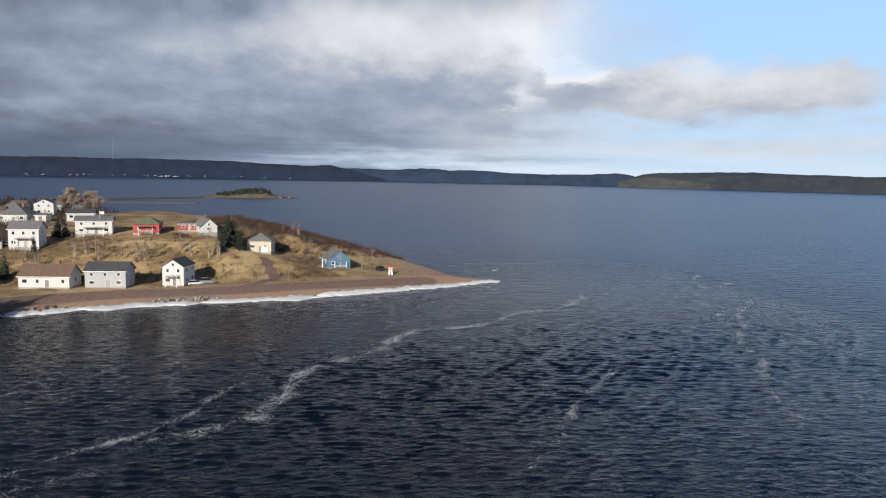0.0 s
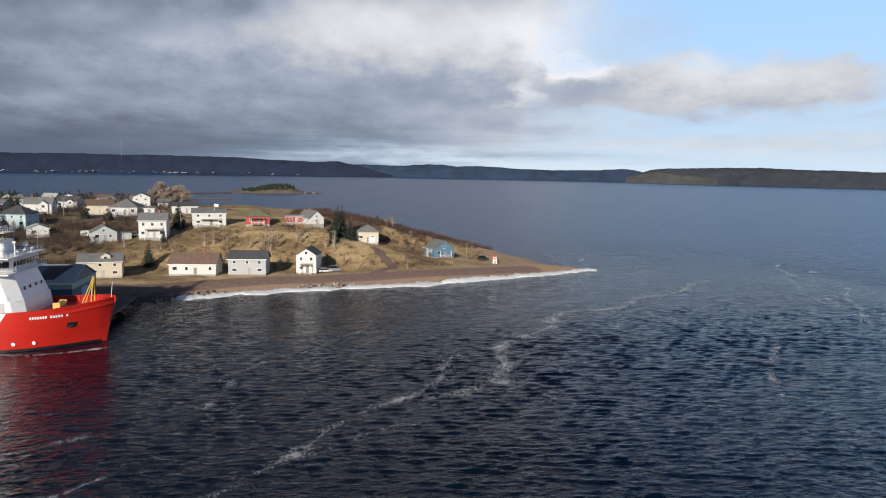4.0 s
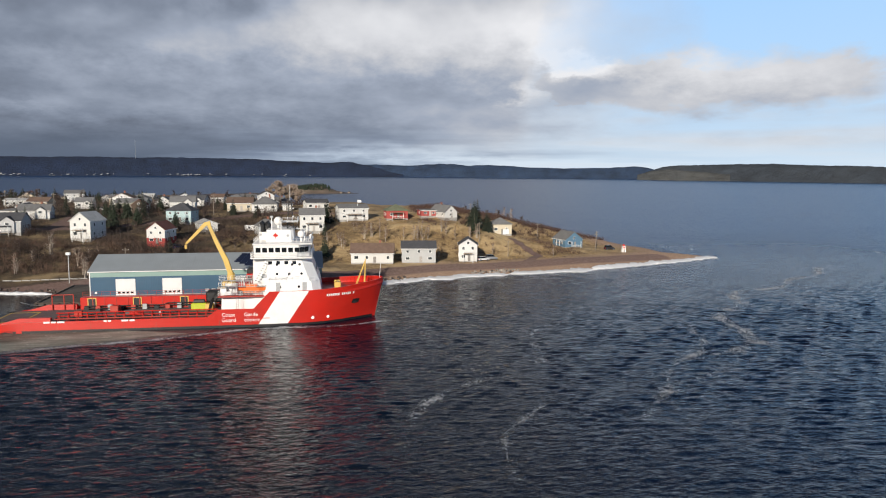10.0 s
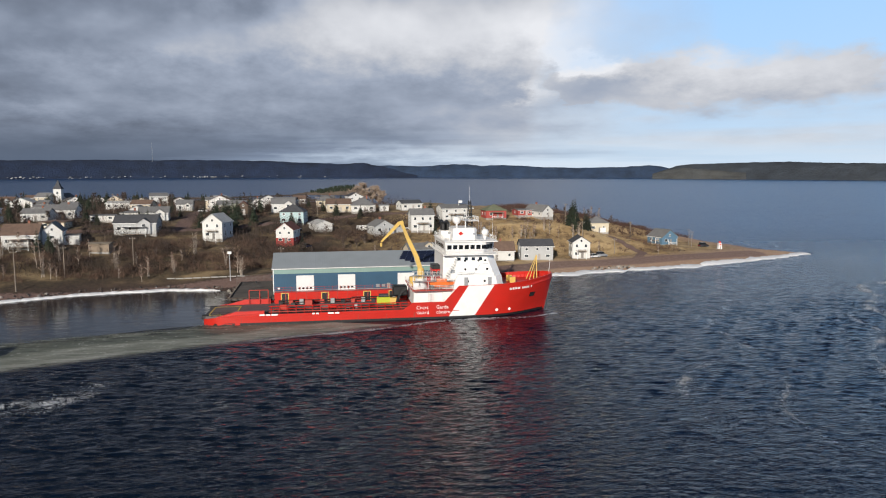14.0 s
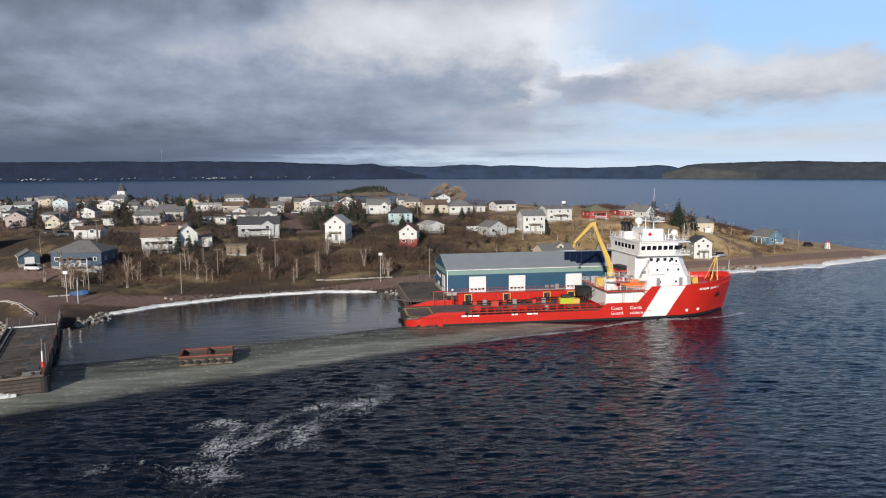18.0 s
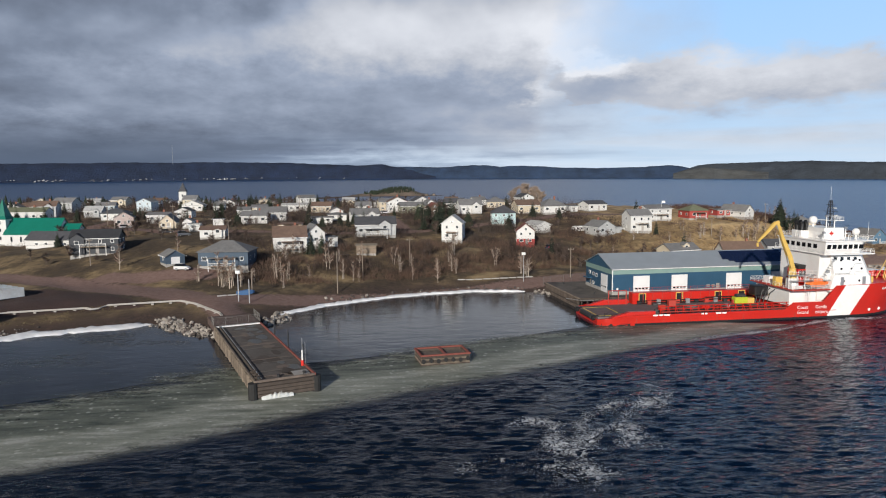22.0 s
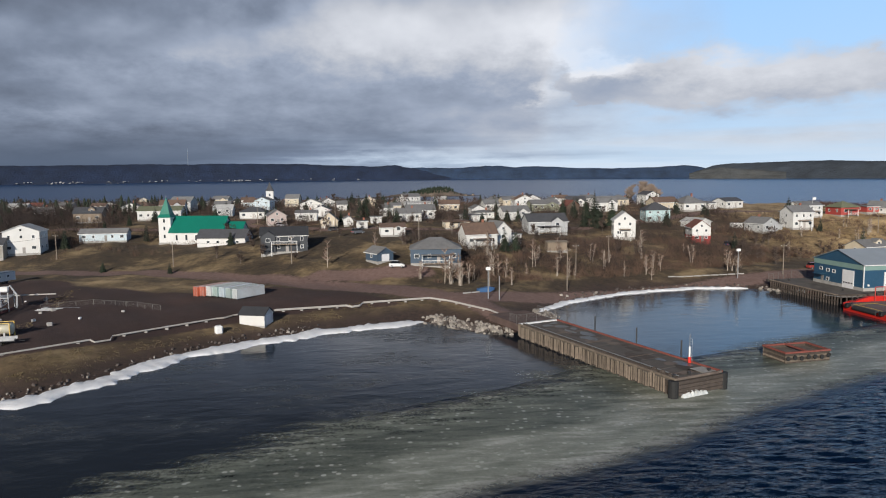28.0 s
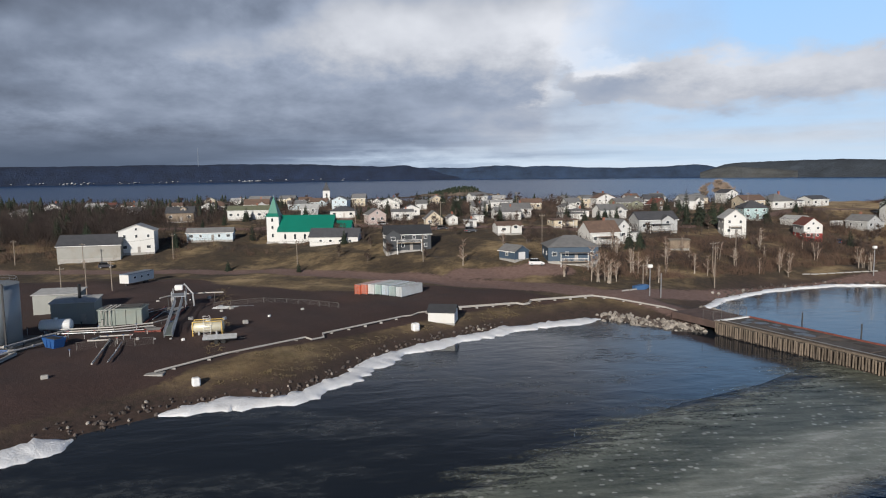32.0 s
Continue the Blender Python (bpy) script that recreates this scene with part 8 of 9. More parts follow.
FLAT = tagged(empty("flatbed_trailer", pose(-341.2, 131.4, 3.2, 0, 0, 10)), "small dark flatbed trailer with grey sides", "trailer")
part("bed", a_box(-2.9, -0.9, 0.7, 2.9, 0.9, 0.85), DARK_STEEL, FLAT)
for y in (-0.95, 0.9):
    part("side_board", a_box(-2.9, y, 0.85, 2.9, y + 0.06, 1.35), STEEL, FLAT)
for x in (-0.6, 0.6):
    for y in (-0.95, 0.95):
        part("wheel", a_tube([(x, y - 0.12, 0.38), (x, y + 0.12, 0.38)], 0.38, 12), RUBBER, FLAT)
part("drawbar", a_tube([(2.9, 0, 0.75), (4.3, 0, 0.55)], 0.06, 5), DARK_STEEL, FLAT)
OT = tagged(empty("office_trailer", pose(-383.4, 202.6, 3.3, 0, 0, -20)), "white box trailer with a blue-grey roof on wheels", "trailer")
part("body", a_box(-1.5, 0, 0.7, 1.5, 10.5, 3.1, 0.04), SIDING["white"], OT)
part("roof", a_box(-1.55, -0.05, 3.1, 1.55, 10.55, 3.28, 0.03), material("blue_grey_roof", (0.16, 0.2, 0.25), 0.5), OT)
for u in (2.5, 5.2, 8.0):
    window(OT, pose(1.512, u, 1.7, 0, 0, 90), 1.0, 0.8)
for y in (6.5, 7.7):
    for x in (-1.3, 1.3):
        part("wheel", a_tube([(x - 0.13, y, 0.42), (x + 0.13, y, 0.42)], 0.42, 12), RUBBER, OT)
part("jack_stand", a_box(-0.2, 0.6, -0.1, 0.2, 1.0, 0.7), DARK_STEEL, OT)
BUND = tagged(empty("bund_wall", pose(-378, 126.5, YZ)), "low concrete bund around the tank", "wall", kind="structure")
part("bund_side", a_box(-6, -8, -0.4, 4.5, -7.7, 0.6), CONCRETE, BUND)
part("bund_side", a_box(4.2, -7.7, -0.4, 4.5, 0.5, 0.6), CONCRETE, BUND)
part("bund_floor", a_box(-9, -7.7, -0.2, 4.2, 16, 0.03), OILY, BUND)
chain_fence("yard_fence", [(-364.5, 128.5, 3.2), (-352.5, 131, 3.2)], 1.5, "sagging wire fence across the fuel yard", 3.0)
chain_fence("yard_fence", [(x, y, height(x, y)) for x, y in ((-351, 168), (-340, 169.5), (-329, 166), (-322, 160))], 1.2, "low wire fence along the yard", 3.2)


# ---- poles and wires ----
POLE_WOOD = material("pole_wood", (0.25, 0.21, 0.17), 0.9, 0, 0.25, 1.5, 12, 0.2)


def pole(x, y, h, kind="utility"):
    p = tagged(empty("utility_pole" if kind == "utility" else "lamp_post", pose(x, y, height(x, y))), "weathered wooden utility pole with a crossarm" if kind == "utility" else "tall grey lamp post with a white lamp box", "pole", "poles")
    part("shaft", a_tube([(0, 0, -0.5), (0, 0, h)], [0.15, 0.1], 7), POLE_WOOD if kind == "utility" else STEEL, p)
    if kind == "utility":
        part("crossarm", a_box(-0.9, -0.06, h - 0.7, 0.9, 0.06, h - 0.56), POLE_WOOD, p, "", pose(0, 0, 0, 0, 0, (x * 7) % 50 - 25))
        for u in (-0.8, 0, 0.8):
            part("insulator", a_tube([(u, 0, h - 0.56), (u, 0, h - 0.4)], 0.05, 5), TRIM, p)
    elif kind == "lamp":
        part("lamp_box", a_box(-0.55, -0.35, h - 0.5, 0.55, 0.35, h + 0.25, 0.06), TRIM, p, "white floodlight box")
    return (x, y, height(x, y) + h - 0.45)


def wires(tops):
    root = tagged(empty("overhead_wire", pose(tops[0][0], tops[0][1], 0)), "thin dark overhead wires between the poles", "wire")
    for a, b in zip(tops[:-1], tops[1:]):
        for s in (-0.6, 0.6):
            pts = []
            for i in range(9):
                k = i / 8
                pts.append((a[0] + (b[0] - a[0]) * k - tops[0][0], a[1] + (b[1] - a[1]) * k + s - tops[0][1], a[2] + (b[2] - a[2]) * k - 0.9 * 4 * k * (1 - k)))
            part("wire", a_tube(pts, 0.018, 3), BLACK, root)


wires([pole(-436.3, 250.3, 8.5), pole(-411, 243, 8.5), pole(-384.6, 251.6, 8.8), pole(-339.7, 231.1, 8.2), pole(-300, 214, 8.5), pole(-260.7, 225.4, 9.5)])
wires([pole(-245.4, 178, 6.2), pole(-223.4, 183.5, 11.5), pole(-216.7, 198.2, 9.4), pole(-201.9, 212.9, 9.0)])
wires([pole(-103.3, 270.6, 9.1), pole(-79.6, 254.3, 7.5), pole(-40.9, 255.6, 7.9), pole(-32.2, 242.7, 6.2)])
wires([pole(-40, 283, 9.0), pole(-11.1, 279.9, 7.7), pole(12.3, 271.6, 7.1), pole(8.3, 260.8, 7.0)])
wires([pole(-323.2, 292.1, 10), pole(-290, 268, 9.5), pole(-248.5, 330, 9.2), pole(-215, 300, 9.5), pole(-150, 300, 9)])
for x, y, h in ((-384.8, 182, 9.7), (-383.2, 193.6, 8.0), (-388, 176, 9.0)):
    pole(x, y, h)
pole(-168.7, 195.7, 8.5, "lamp")
pole(-247.2, 169, 7.5, "lamp")
pole(-244.5, 168.7, 6.0, "post")
pole(-153.8, 197.1, 9.1)

# ---- log kerbs beside the shore road ----
for x, y, n, rot in ((-187, 199.6, 9, -2), (-252, 172.5, 2, 25)):
    for i in range(n):
        ang = radians(rot)
        px, py = x + math.cos(ang) * i * 2.6, y + math.sin(ang) * i * 2.6
        bm = a_box(-1.15, -0.15, 0, 1.15, 0.15, 0.35, 0.04)
        tagged(mesh_object("concrete_kerb", bm, CONCRETE, None, pose(px, py, height(px, py), 0, 0, rot)), "pale concrete kerb block beside the shore road", "kerb", "kerb blocks by the road")
SIGN = tagged(empty("blue_tarp_boat", pose(-246.8, 175.5, height(-246.8, 175.5), 0, 0, 12)), "blue tarpaulin-covered boat beside the road", "boat")
bm = bmesh.new()
loft(bm, [[(-2.2, -0.6, 0), (-2.2, 0.6, 0), (-2.2, 0.7, 0.9), (-2.2, -0.7, 0.9)], [(0.8, -0.7, 0), (0.8, 0.7, 0), (0.8, 0.7, 1.3), (0.8, -0.7, 1.3)], [(2.4, -0.1, 0.4), (2.4, 0.1, 0.4), (2.4, 0.1, 1.0), (2.4, -0.1, 1.0)]])
part("cover", bm, material("blue_tarp", (0.05, 0.12, 0.26), 0.6), SIGN)
for u in (-1.2, 0.9):
    part("cradle", a_box(u - 0.1, -0.7, -0.3, u + 0.1, 0.7, 0.02), TIMBER, SIGN)


# ---- vehicles ----
def car(x, y, rot, colour, label, tall=False):
    m = MATS_CAR.setdefault(colour, material("car_paint_%d" % len(MATS_CAR), colour, 0.25, 0.1, 0.04, 1, 6, 0.0))
    c = tagged(empty("parked_car", pose(x, y, height(x, y) + 0.02, 0, 0, rot)), label, "car", "parked cars")
    h = 0.25 if tall else 0.0
    bm = bmesh.new()
    prof = [(-2.2, 0.32), (2.2, 0.32), (2.25, 0.75), (1.2, 0.95 + h), (-2.2, 0.98 + h)]
    loft(bm, [[(a, -0.86, b) for a, b in prof], [(a, 0.86, b) for a, b in prof]])
    bmesh.ops.recalc_face_normals(bm, faces=bm.faces)
    bmesh.ops.bevel(bm, geom=bm.edges[:], offset=0.07, segments=1, affect="EDGES")
    part("body", bm, m, c)
    prof = [(-2.0, 0.96 + h), (1.1, 0.94 + h), (0.45, 1.5 + h * 1.6), (-1.7, 1.52 + h * 1.6)]
    bm = bmesh.new()
    loft(bm, [[(a, -0.74, b) for a, b in prof], [(a, 0.74, b) for a, b in prof]])
    bmesh.ops.recalc_face_normals(bm, faces=bm.faces)
    part("cabin_glass", bm, DARK_GLASS, c)
    part("roof_panel", a_box(-1.68, -0.7, 1.5 + h * 1.6, 0.42, 0.7, 1.58 + h * 1.6, 0.03), m, c)
    for u in (-1.4, 1.4):
        for v in (-0.8, 0.8):
            w = part("wheel", a_tube([(u, v - 0.11, 0.33), (u, v + 0.11, 0.33)], 0.34, 12), RUBBER, c)
            part("rim", a_tube([(u, v - 0.13, 0.33), (u, v + 0.13, 0.33)], 0.2, 8), STEEL, w)
    for v in (-0.6, 0.6):
        part("headlight", a_box(2.2, v - 0.2, 0.6, 2.27, v + 0.2, 0.76), TRIM, c)
        part("tail_light", a_box(-2.24, v - 0.15, 0.7, -2.17, v + 0.15, 0.88), MARK_RED, c)


MATS_CAR = {}
car(-43.4, 233.4, 20, (0.7, 0.7, 0.7), "white car parked beside the white cottage")
car(-40.2, 234.6, 15, (0.25, 0.26, 0.28), "dark grey car parked beside the white cottage", True)
car(-268.6, 198.6, -8, (0.7, 0.7, 0.7), "white car parked before the blue-grey house", True)
car(-290.1, 259.4, 5, (0.05, 0.05, 0.055), "black car parked on the back street")
car(-281, 248, 30, (0.12, 0.13, 0.15), "dark car parked on the back street", True)
car(-207.6, 333, 10, (0.6, 0.6, 0.62), "silver car parked in the town")
car(-112.7, 267.5, 10, (0.7, 0.7, 0.7), "white car parked on the slope")
car(-149.7, 238.6, 60, (0.04, 0.05, 0.09), "dark blue car parked beside the red basement")
car(15.5, 264.5, 10, (0.03, 0.03, 0.035), "black car parked out on the point", True)
car(-140, 203, 5, (0.3, 0.06, 0.05), "dark red car parked by the shore road", True)
car(-312, 280, 40, (0.5, 0.5, 0.52), "grey car parked by the church")
car(-404, 243, 15, (0.06, 0.06, 0.07), "black car parked by the metal garage", True)
CAMP = tagged(empty("camper_trailer", pose(-129.5, 269, height(-129.5, 269), 0, 0, 10)), "white rounded camper trailer on the grass", "camper")
part("body", a_box(-2.6, -1.05, 0.55, 2.6, 1.05, 2.65, 0.3), TRIM, CAMP)
window(CAMP, pose(-0.8, -1.06, 1.4), 1.0, 0.7)
window(CAMP, pose(1.2, -1.06, 1.4), 1.0, 0.7)
for v in (-0.95, 0.95):
    part("wheel", a_tube([(0, v - 0.1, 0.35), (0, v + 0.1, 0.35)], 0.35, 12), RUBBER, CAMP)
part("drawbar", a_tube([(2.6, 0, 0.5), (3.7, 0, 0.4)], 0.06, 5), DARK_STEEL, CAMP)
FLAGP = tagged(empty("flagpole", pose(-88, 283, height(-88, 283))), "white flagpole with a small flag on the hill", "flagpole")
part("staff", a_tube([(0, 0, -0.3), (0, 0, 9)], [0.09, 0.05], 6), TRIM, FLAGP)
part("flag", a_box(0.05, -0.01, 7.6, 1.6, 0.01, 8.6), TRIM, FLAGP)

# ---- small fittings of the fuel yard ----
rf = random.Random(21)
VALVE_RED = material("red_valve_paint", (0.35, 0.03, 0.02), 0.5)
for i in range(26):
    x, y = rf.uniform(-380, -353), rf.uniform(121, 150)
    v = tagged(empty("valve_post", pose(x, y, YZ, 0, 0, rf.uniform(0, 360))), "thin steel valve post with a handwheel", "valve", "valves of the fuel yard")
    h = rf.uniform(0.8, 1.7)
    part("stem", a_tube([(0, 0, -0.2), (0, 0, h)], 0.07, 6), rf.choice([STEEL, DARK_STEEL, PIPE_WHITE]), v)
    part("handwheel", a_tube([(0.22 * math.cos(a * math.tau / 8), 0.22 * math.sin(a * math.tau / 8), h) for a in range(9)], 0.03, 4), rf.choice([VALVE_RED, DARK_STEEL, BLUE_BIN]), v)
for i in range(9):
    y = 124.5 + i * 0.55
    pipe_run("thin blue steel pipe low over the bund floor", [(-384, y, 0.35), (-377 + i * 0.3, y + 1.2, 0.35), (-374 + i * 0.3, y + 5.5, 0.35)], 0.1, BLUE_BIN if i % 2 else DARK_STEEL, False)
for i in range(7):
    x = -367 + i * 1.5
    pipe_run("thin steel pipe in the fuel yard", [(x, 150 + (i % 3), 0.5), (x + 0.4, 158, 0.7 + 0.2 * (i % 2)), (x + 2.5, 163 + i * 0.4, 0.7)], 0.12, STEEL if i % 2 else DARK_STEEL, i % 2 == 0)

# ---- trees and brush ----
BARK = material("grey_bark", (0.16, 0.13, 0.11), 0.9, 0, 0.3, 2, 14, 0.3)
BIRCH = material("birch_bark", (0.40, 0.345, 0.285), 0.8, 0, 0.25, 2, 10, 0.2)
TWIG = material("brown_twigs", (0.075, 0.052, 0.042), 0.9, 0, 0.3, 1, 10, 0.0, rand=0.35)
TWIG_PALE = material("tan_twigs", (0.36, 0.285, 0.225), 0.9, 0, 0.25, 1, 10, 0.0, rand=0.15)
DARK_TWIG = material("dark_twigs", (0.042, 0.031, 0.027), 0.9, 0, 0.3, 1, 10, 0.0)
TWIG_BIRCH = material("birch_twigs", (0.20, 0.135, 0.10), 0.9, 0, 0.3, 1, 10, 0.0, rand=0.25)
NEEDLES = material("spruce_needles", (0.018, 0.027, 0.014), 0.85, 0, 0.5, 1.2, 8, 0.0, rand=0.35)


def blade(bm, a, b, w, r):
    """A thin tapering sliver from a to b."""
    way = (b - a)
    s = way.cross(Vector((r.uniform(-1, 1), r.uniform(-1, 1), r.uniform(-1, 1)))).normalized() * w
    bm.faces.new((bm.verts.new(a - s), bm.verts.new(a + s), bm.verts.new(b)))


def bare_tree(seed, h, spread, trunks, bark, twig, twigs=150, name="bare_tree", thick=1.0):
    """A leafless tree: tapered stems, limbs and a crown of fine twigs."""
    r = random.Random(seed)
    tb, cb = bmesh.new(), bmesh.new()
    for k in range(trunks):
        lean = Vector((r.uniform(-1, 1), r.uniform(-1, 1), 0)) * (0.10 * h if trunks > 1 else 0.03 * h)
        base = Vector((r.uniform(-0.5, 0.5), r.uniform(-0.5, 0.5), -0.3)) if trunks > 1 else Vector((0, 0, -0.3))
        pts = [base + lean * (q ** 1.2) + Vector((r.uniform(-0.1, 0.1), r.uniform(-0.1, 0.1), q * h * 0.85)) for q in (0, 0.25, 0.5, 0.75, 1.0)]
        tube(tb, pts, [k * thick * h for k in (0.010, 0.009, 0.007, 0.005, 0.003)], 5)
        limbs = int(14 / trunks) + 3
        for i in range(limbs):
            q = r.uniform(0.25, 0.98)
            j = min(3, int(q * 4))
            p = pts[j].lerp(pts[j + 1], q * 4 - j)
            a = r.uniform(0, math.tau)
            ln = spread * r.uniform(0.45, 1.0) * (1.15 - 0.6 * q)
            e = p + Vector((math.cos(a) * ln, math.sin(a) * ln, ln * r.uniform(0.5, 1.1)))
            m = p.lerp(e, 0.5) + Vector((0, 0, -0.06 * ln))
            tube(tb, [p, m, e], [k * thick * h for k in (0.0055, 0.004, 0.002)], 4)
            for g in range(int(twigs / limbs / trunks) + 2):
                s = p.lerp(e, r.uniform(0.25, 1.0))
                v = Vector((r.uniform(-1, 1), r.uniform(-1, 1), r.uniform(-0.1, 1.0))) * spread * r.uniform(0.2, 0.5)
                blade(cb, s, s + v, 0.02 + 0.003 * h, r)
                w = s + v * 0.5
                blade(cb, w, w + Vector((r.uniform(-1, 1), r.uniform(-1, 1), r.uniform(-0.2, 0.9))) * spread * 0.25, 0.022, r)
    tree = empty(name, Matrix())
    part("trunk", tb, bark, tree)
    part("crown", cb, twig, tree)
    return tree


def spruce(seed, h, wide, name="spruce"):
    """A conifer: a trunk and whorls of drooping boughs, uneven, with gaps."""
    r = random.Random(seed)
    tb, cb = bmesh.new(), bmesh.new()
    tube(tb, [(0, 0, -0.3), (0, 0, h * 0.5), (0, 0, h * 0.97)], [0.022 * h, 0.014 * h, 0.004 * h], 6)
    levels = 17
    for i in range(levels):
        q = i / (levels - 1)
        z = h * (0.08 + 0.9 * q)
        rad = wide * (1 - q) ** 0.85 + 0.12
        n = int(9 + 5 * (1 - q))
        for k in range(n):
            if r.random() < 0.12:
                continue
            a = (k + r.uniform(-0.4, 0.4)) * math.tau / n + i
            ln = rad * r.uniform(0.65, 1.15)
            d, s = Vector((math.cos(a), math.sin(a), 0)), Vector((-math.sin(a), math.cos(a), 0))
            root = Vector((0, 0, z + 0.12 * ln))
            mid = d * ln * 0.55 + Vector((0, 0, z - 0.05 * ln))
            tip = d * ln + Vector((0, 0, z - r.uniform(0.15, 0.4) * ln))
            w = ln * r.uniform(0.22, 0.34)
            v = [cb.verts.new(p) for p in (root, mid + s * w + Vector((0, 0, -0.1 * w)), tip, mid - s * w + Vector((0, 0, -0.1 * w)), mid + Vector((0, 0, 0.10 * ln)))]
            cb.faces.new((v[0], v[1], v[4]))
            cb.faces.new((v[1], v[2], v[4]))
            cb.faces.new((v[2], v[3], v[4]))
            cb.faces.new((v[3], v[0], v[4]))
            for g in range(2):
                b = mid.lerp(tip, r.uniform(0, 0.9)) + s * r.uniform(-w, w) * 0.7
                cb.faces.new([cb.verts.new(b + Vector(o) * ln * 0.2) for o in ((0, 0, 0.5), (r.uniform(-1, 1), r.uniform(-1, 1), -0.9), (r.uniform(-1, 1), r.uniform(-1, 1), -0.4))])
    tree = empty(name, Matrix())
    part("trunk", tb, BARK, tree)
    part("crown", cb, NEEDLES, tree)
    return tree


SPRUCES = [spruce(s, 8.0, w) for s, w in ((1, 1.9), (2, 2.3), (3, 1.6), (4, 2.7))]
BIRCHES = [bare_tree(s, 8.0, 1.7, n, BIRCH, TWIG_BIRCH, 330, thick=1.35) for s, n in ((11, 1), (12, 3), (13, 4), (14, 2))]
ALDERS = [bare_tree(s, 7.0, 2.2, n, BARK, TWIG, 620) for s, n in ((21, 1), (22, 2), (23, 1), (24, 3))]
TANS = [bare_tree(s, 10.0, 3.0, n, BARK, TWIG_PALE, 3200) for s, n in ((31, 4), (32, 5))]
USED = set()
SPRUCE_LABEL = "dark green spruce with drooping uneven boughs"
BIRCH_LABEL = "leafless white-stemmed birch on the brown slope"
ALDER_LABEL = "leafless grey-brown tree with fine twigs"
TAN_LABEL = "broad leafless tree with a pale tan crown"


def plant(kinds, label, group, x, y, h, k, base_h):
    src = kinds[k % len(kinds)]
    m = pose(x, y, height(x, y), 0, 0, (x * 37 + y * 11) % 360)
    s = h / base_h
    if id(src) in USED:
        ob = copy_thing(src, m)
    else:
        USED.add(id(src))
        ob = src
        ob.matrix_basis = m
    ob.scale = (s, s, s)
    return tagged(ob, label, "tree", group)


# trees that stand by themselves
HOUSE_SPOTS = [(o.matrix_basis.translation.x, o.matrix_basis.translation.y) for o in scene.objects if o.type == "EMPTY" and o.name.startswith(("house", "church", "chapel"))]
plant(SPRUCES, SPRUCE_LABEL, "spruces by the houses", -99.5, 236.0, 9.2, 0, 8.0)
plant(SPRUCES, SPRUCE_LABEL, "spruces by the houses", -100.6, 280.1, 10.2, 3, 8.0)
plant(SPRUCES, SPRUCE_LABEL, "spruces by the houses", -38.5, 273.9, 13.0, 2, 8.0)
plant(SPRUCES, SPRUCE_LABEL, "spruces by the houses", -40.2, 272.0, 12.2, 3, 8.0)
plant(SPRUCES, SPRUCE_LABEL, "spruces by the houses", -41.6, 263.1, 8.5, 4, 8.0)
plant(SPRUCES, SPRUCE_LABEL, "spruces by the houses", -100.7, 258.6, 6.0, 2, 8.0)
plant(SPRUCES, SPRUCE_LABEL, "spruces by the houses", -35.7, 268.8, 9.0, 6, 8.0)
plant(SPRUCES, SPRUCE_LABEL, "spruces by the houses", -34.9, 267.7, 7.7, 9, 8.0)
plant(SPRUCES, SPRUCE_LABEL, "spruces by the houses", -179.0, 298.8, 12.0, 10, 8.0)
plant(SPRUCES, SPRUCE_LABEL, "spruces by the houses", -184.2, 294.6, 9.3, 11, 8.0)
plant(SPRUCES, SPRUCE_LABEL, "spruces by the houses", -189.8, 293.6, 9.3, 12, 8.0)
plant(SPRUCES, SPRUCE_LABEL, "spruces by the houses", -193.6, 297.7, 7.9, 13, 8.0)
plant(SPRUCES, SPRUCE_LABEL, "spruces by the houses", -233.7, 219.9, 8.3, 16, 8.0)
plant(SPRUCES, SPRUCE_LABEL, "spruces by the houses", -141.6, 299.0, 7.5, 17, 8.0)
plant(SPRUCES, SPRUCE_LABEL, "spruces by the houses", -274.2, 362.9, 8.8, 18, 8.0)
plant(SPRUCES, SPRUCE_LABEL, "spruces by the houses", -221.3, 281.4, 5.4, 19, 8.0)
plant(SPRUCES, SPRUCE_LABEL, "spruces by the houses", -217.2, 279.1, 6.1, 20, 8.0)
plant(SPRUCES, SPRUCE_LABEL, "spruces by the houses", -230.1, 220.0, 7.2, 21, 8.0)
plant(SPRUCES, SPRUCE_LABEL, "spruces by the houses", -193.4, 266.9, 9.8, 22, 8.0)
plant(SPRUCES, SPRUCE_LABEL, "spruces by the houses", -187.8, 266.7, 11.1, 23, 8.0)
plant(SPRUCES, SPRUCE_LABEL, "spruces by the houses", -181.4, 269.3, 12.1, 24, 8.0)
plant(SPRUCES, SPRUCE_LABEL, "spruces by the houses", -174.4, 275.9, 8.8, 25, 8.0)
plant(SPRUCES, SPRUCE_LABEL, "spruces by the houses", -150.6, 231.4, 7.7, 26, 8.0)
plant(SPRUCES, SPRUCE_LABEL, "spruces by the houses", -361.7, 231.5, 3.7, 27, 8.0)
plant(SPRUCES, SPRUCE_LABEL, "spruces by the houses", -338.2, 222.2, 3.9, 28, 8.0)
plant(SPRUCES, SPRUCE_LABEL, "spruces by the houses", -325.7, 251.6, 5.6, 29, 8.0)
plant(SPRUCES, SPRUCE_LABEL, "spruces by the houses", -321.9, 327.9, 5.3, 30, 8.0)
plant(SPRUCES, SPRUCE_LABEL, "spruces by the houses", -265.3, 345.1, 7.8, 31, 8.0)
plant(SPRUCES, SPRUCE_LABEL, "spruces by the houses", -226.6, 273.4, 6.1, 33, 8.0)
plant(SPRUCES, SPRUCE_LABEL, "spruces by the houses", -223.4, 269.0, 6.0, 34, 8.0)
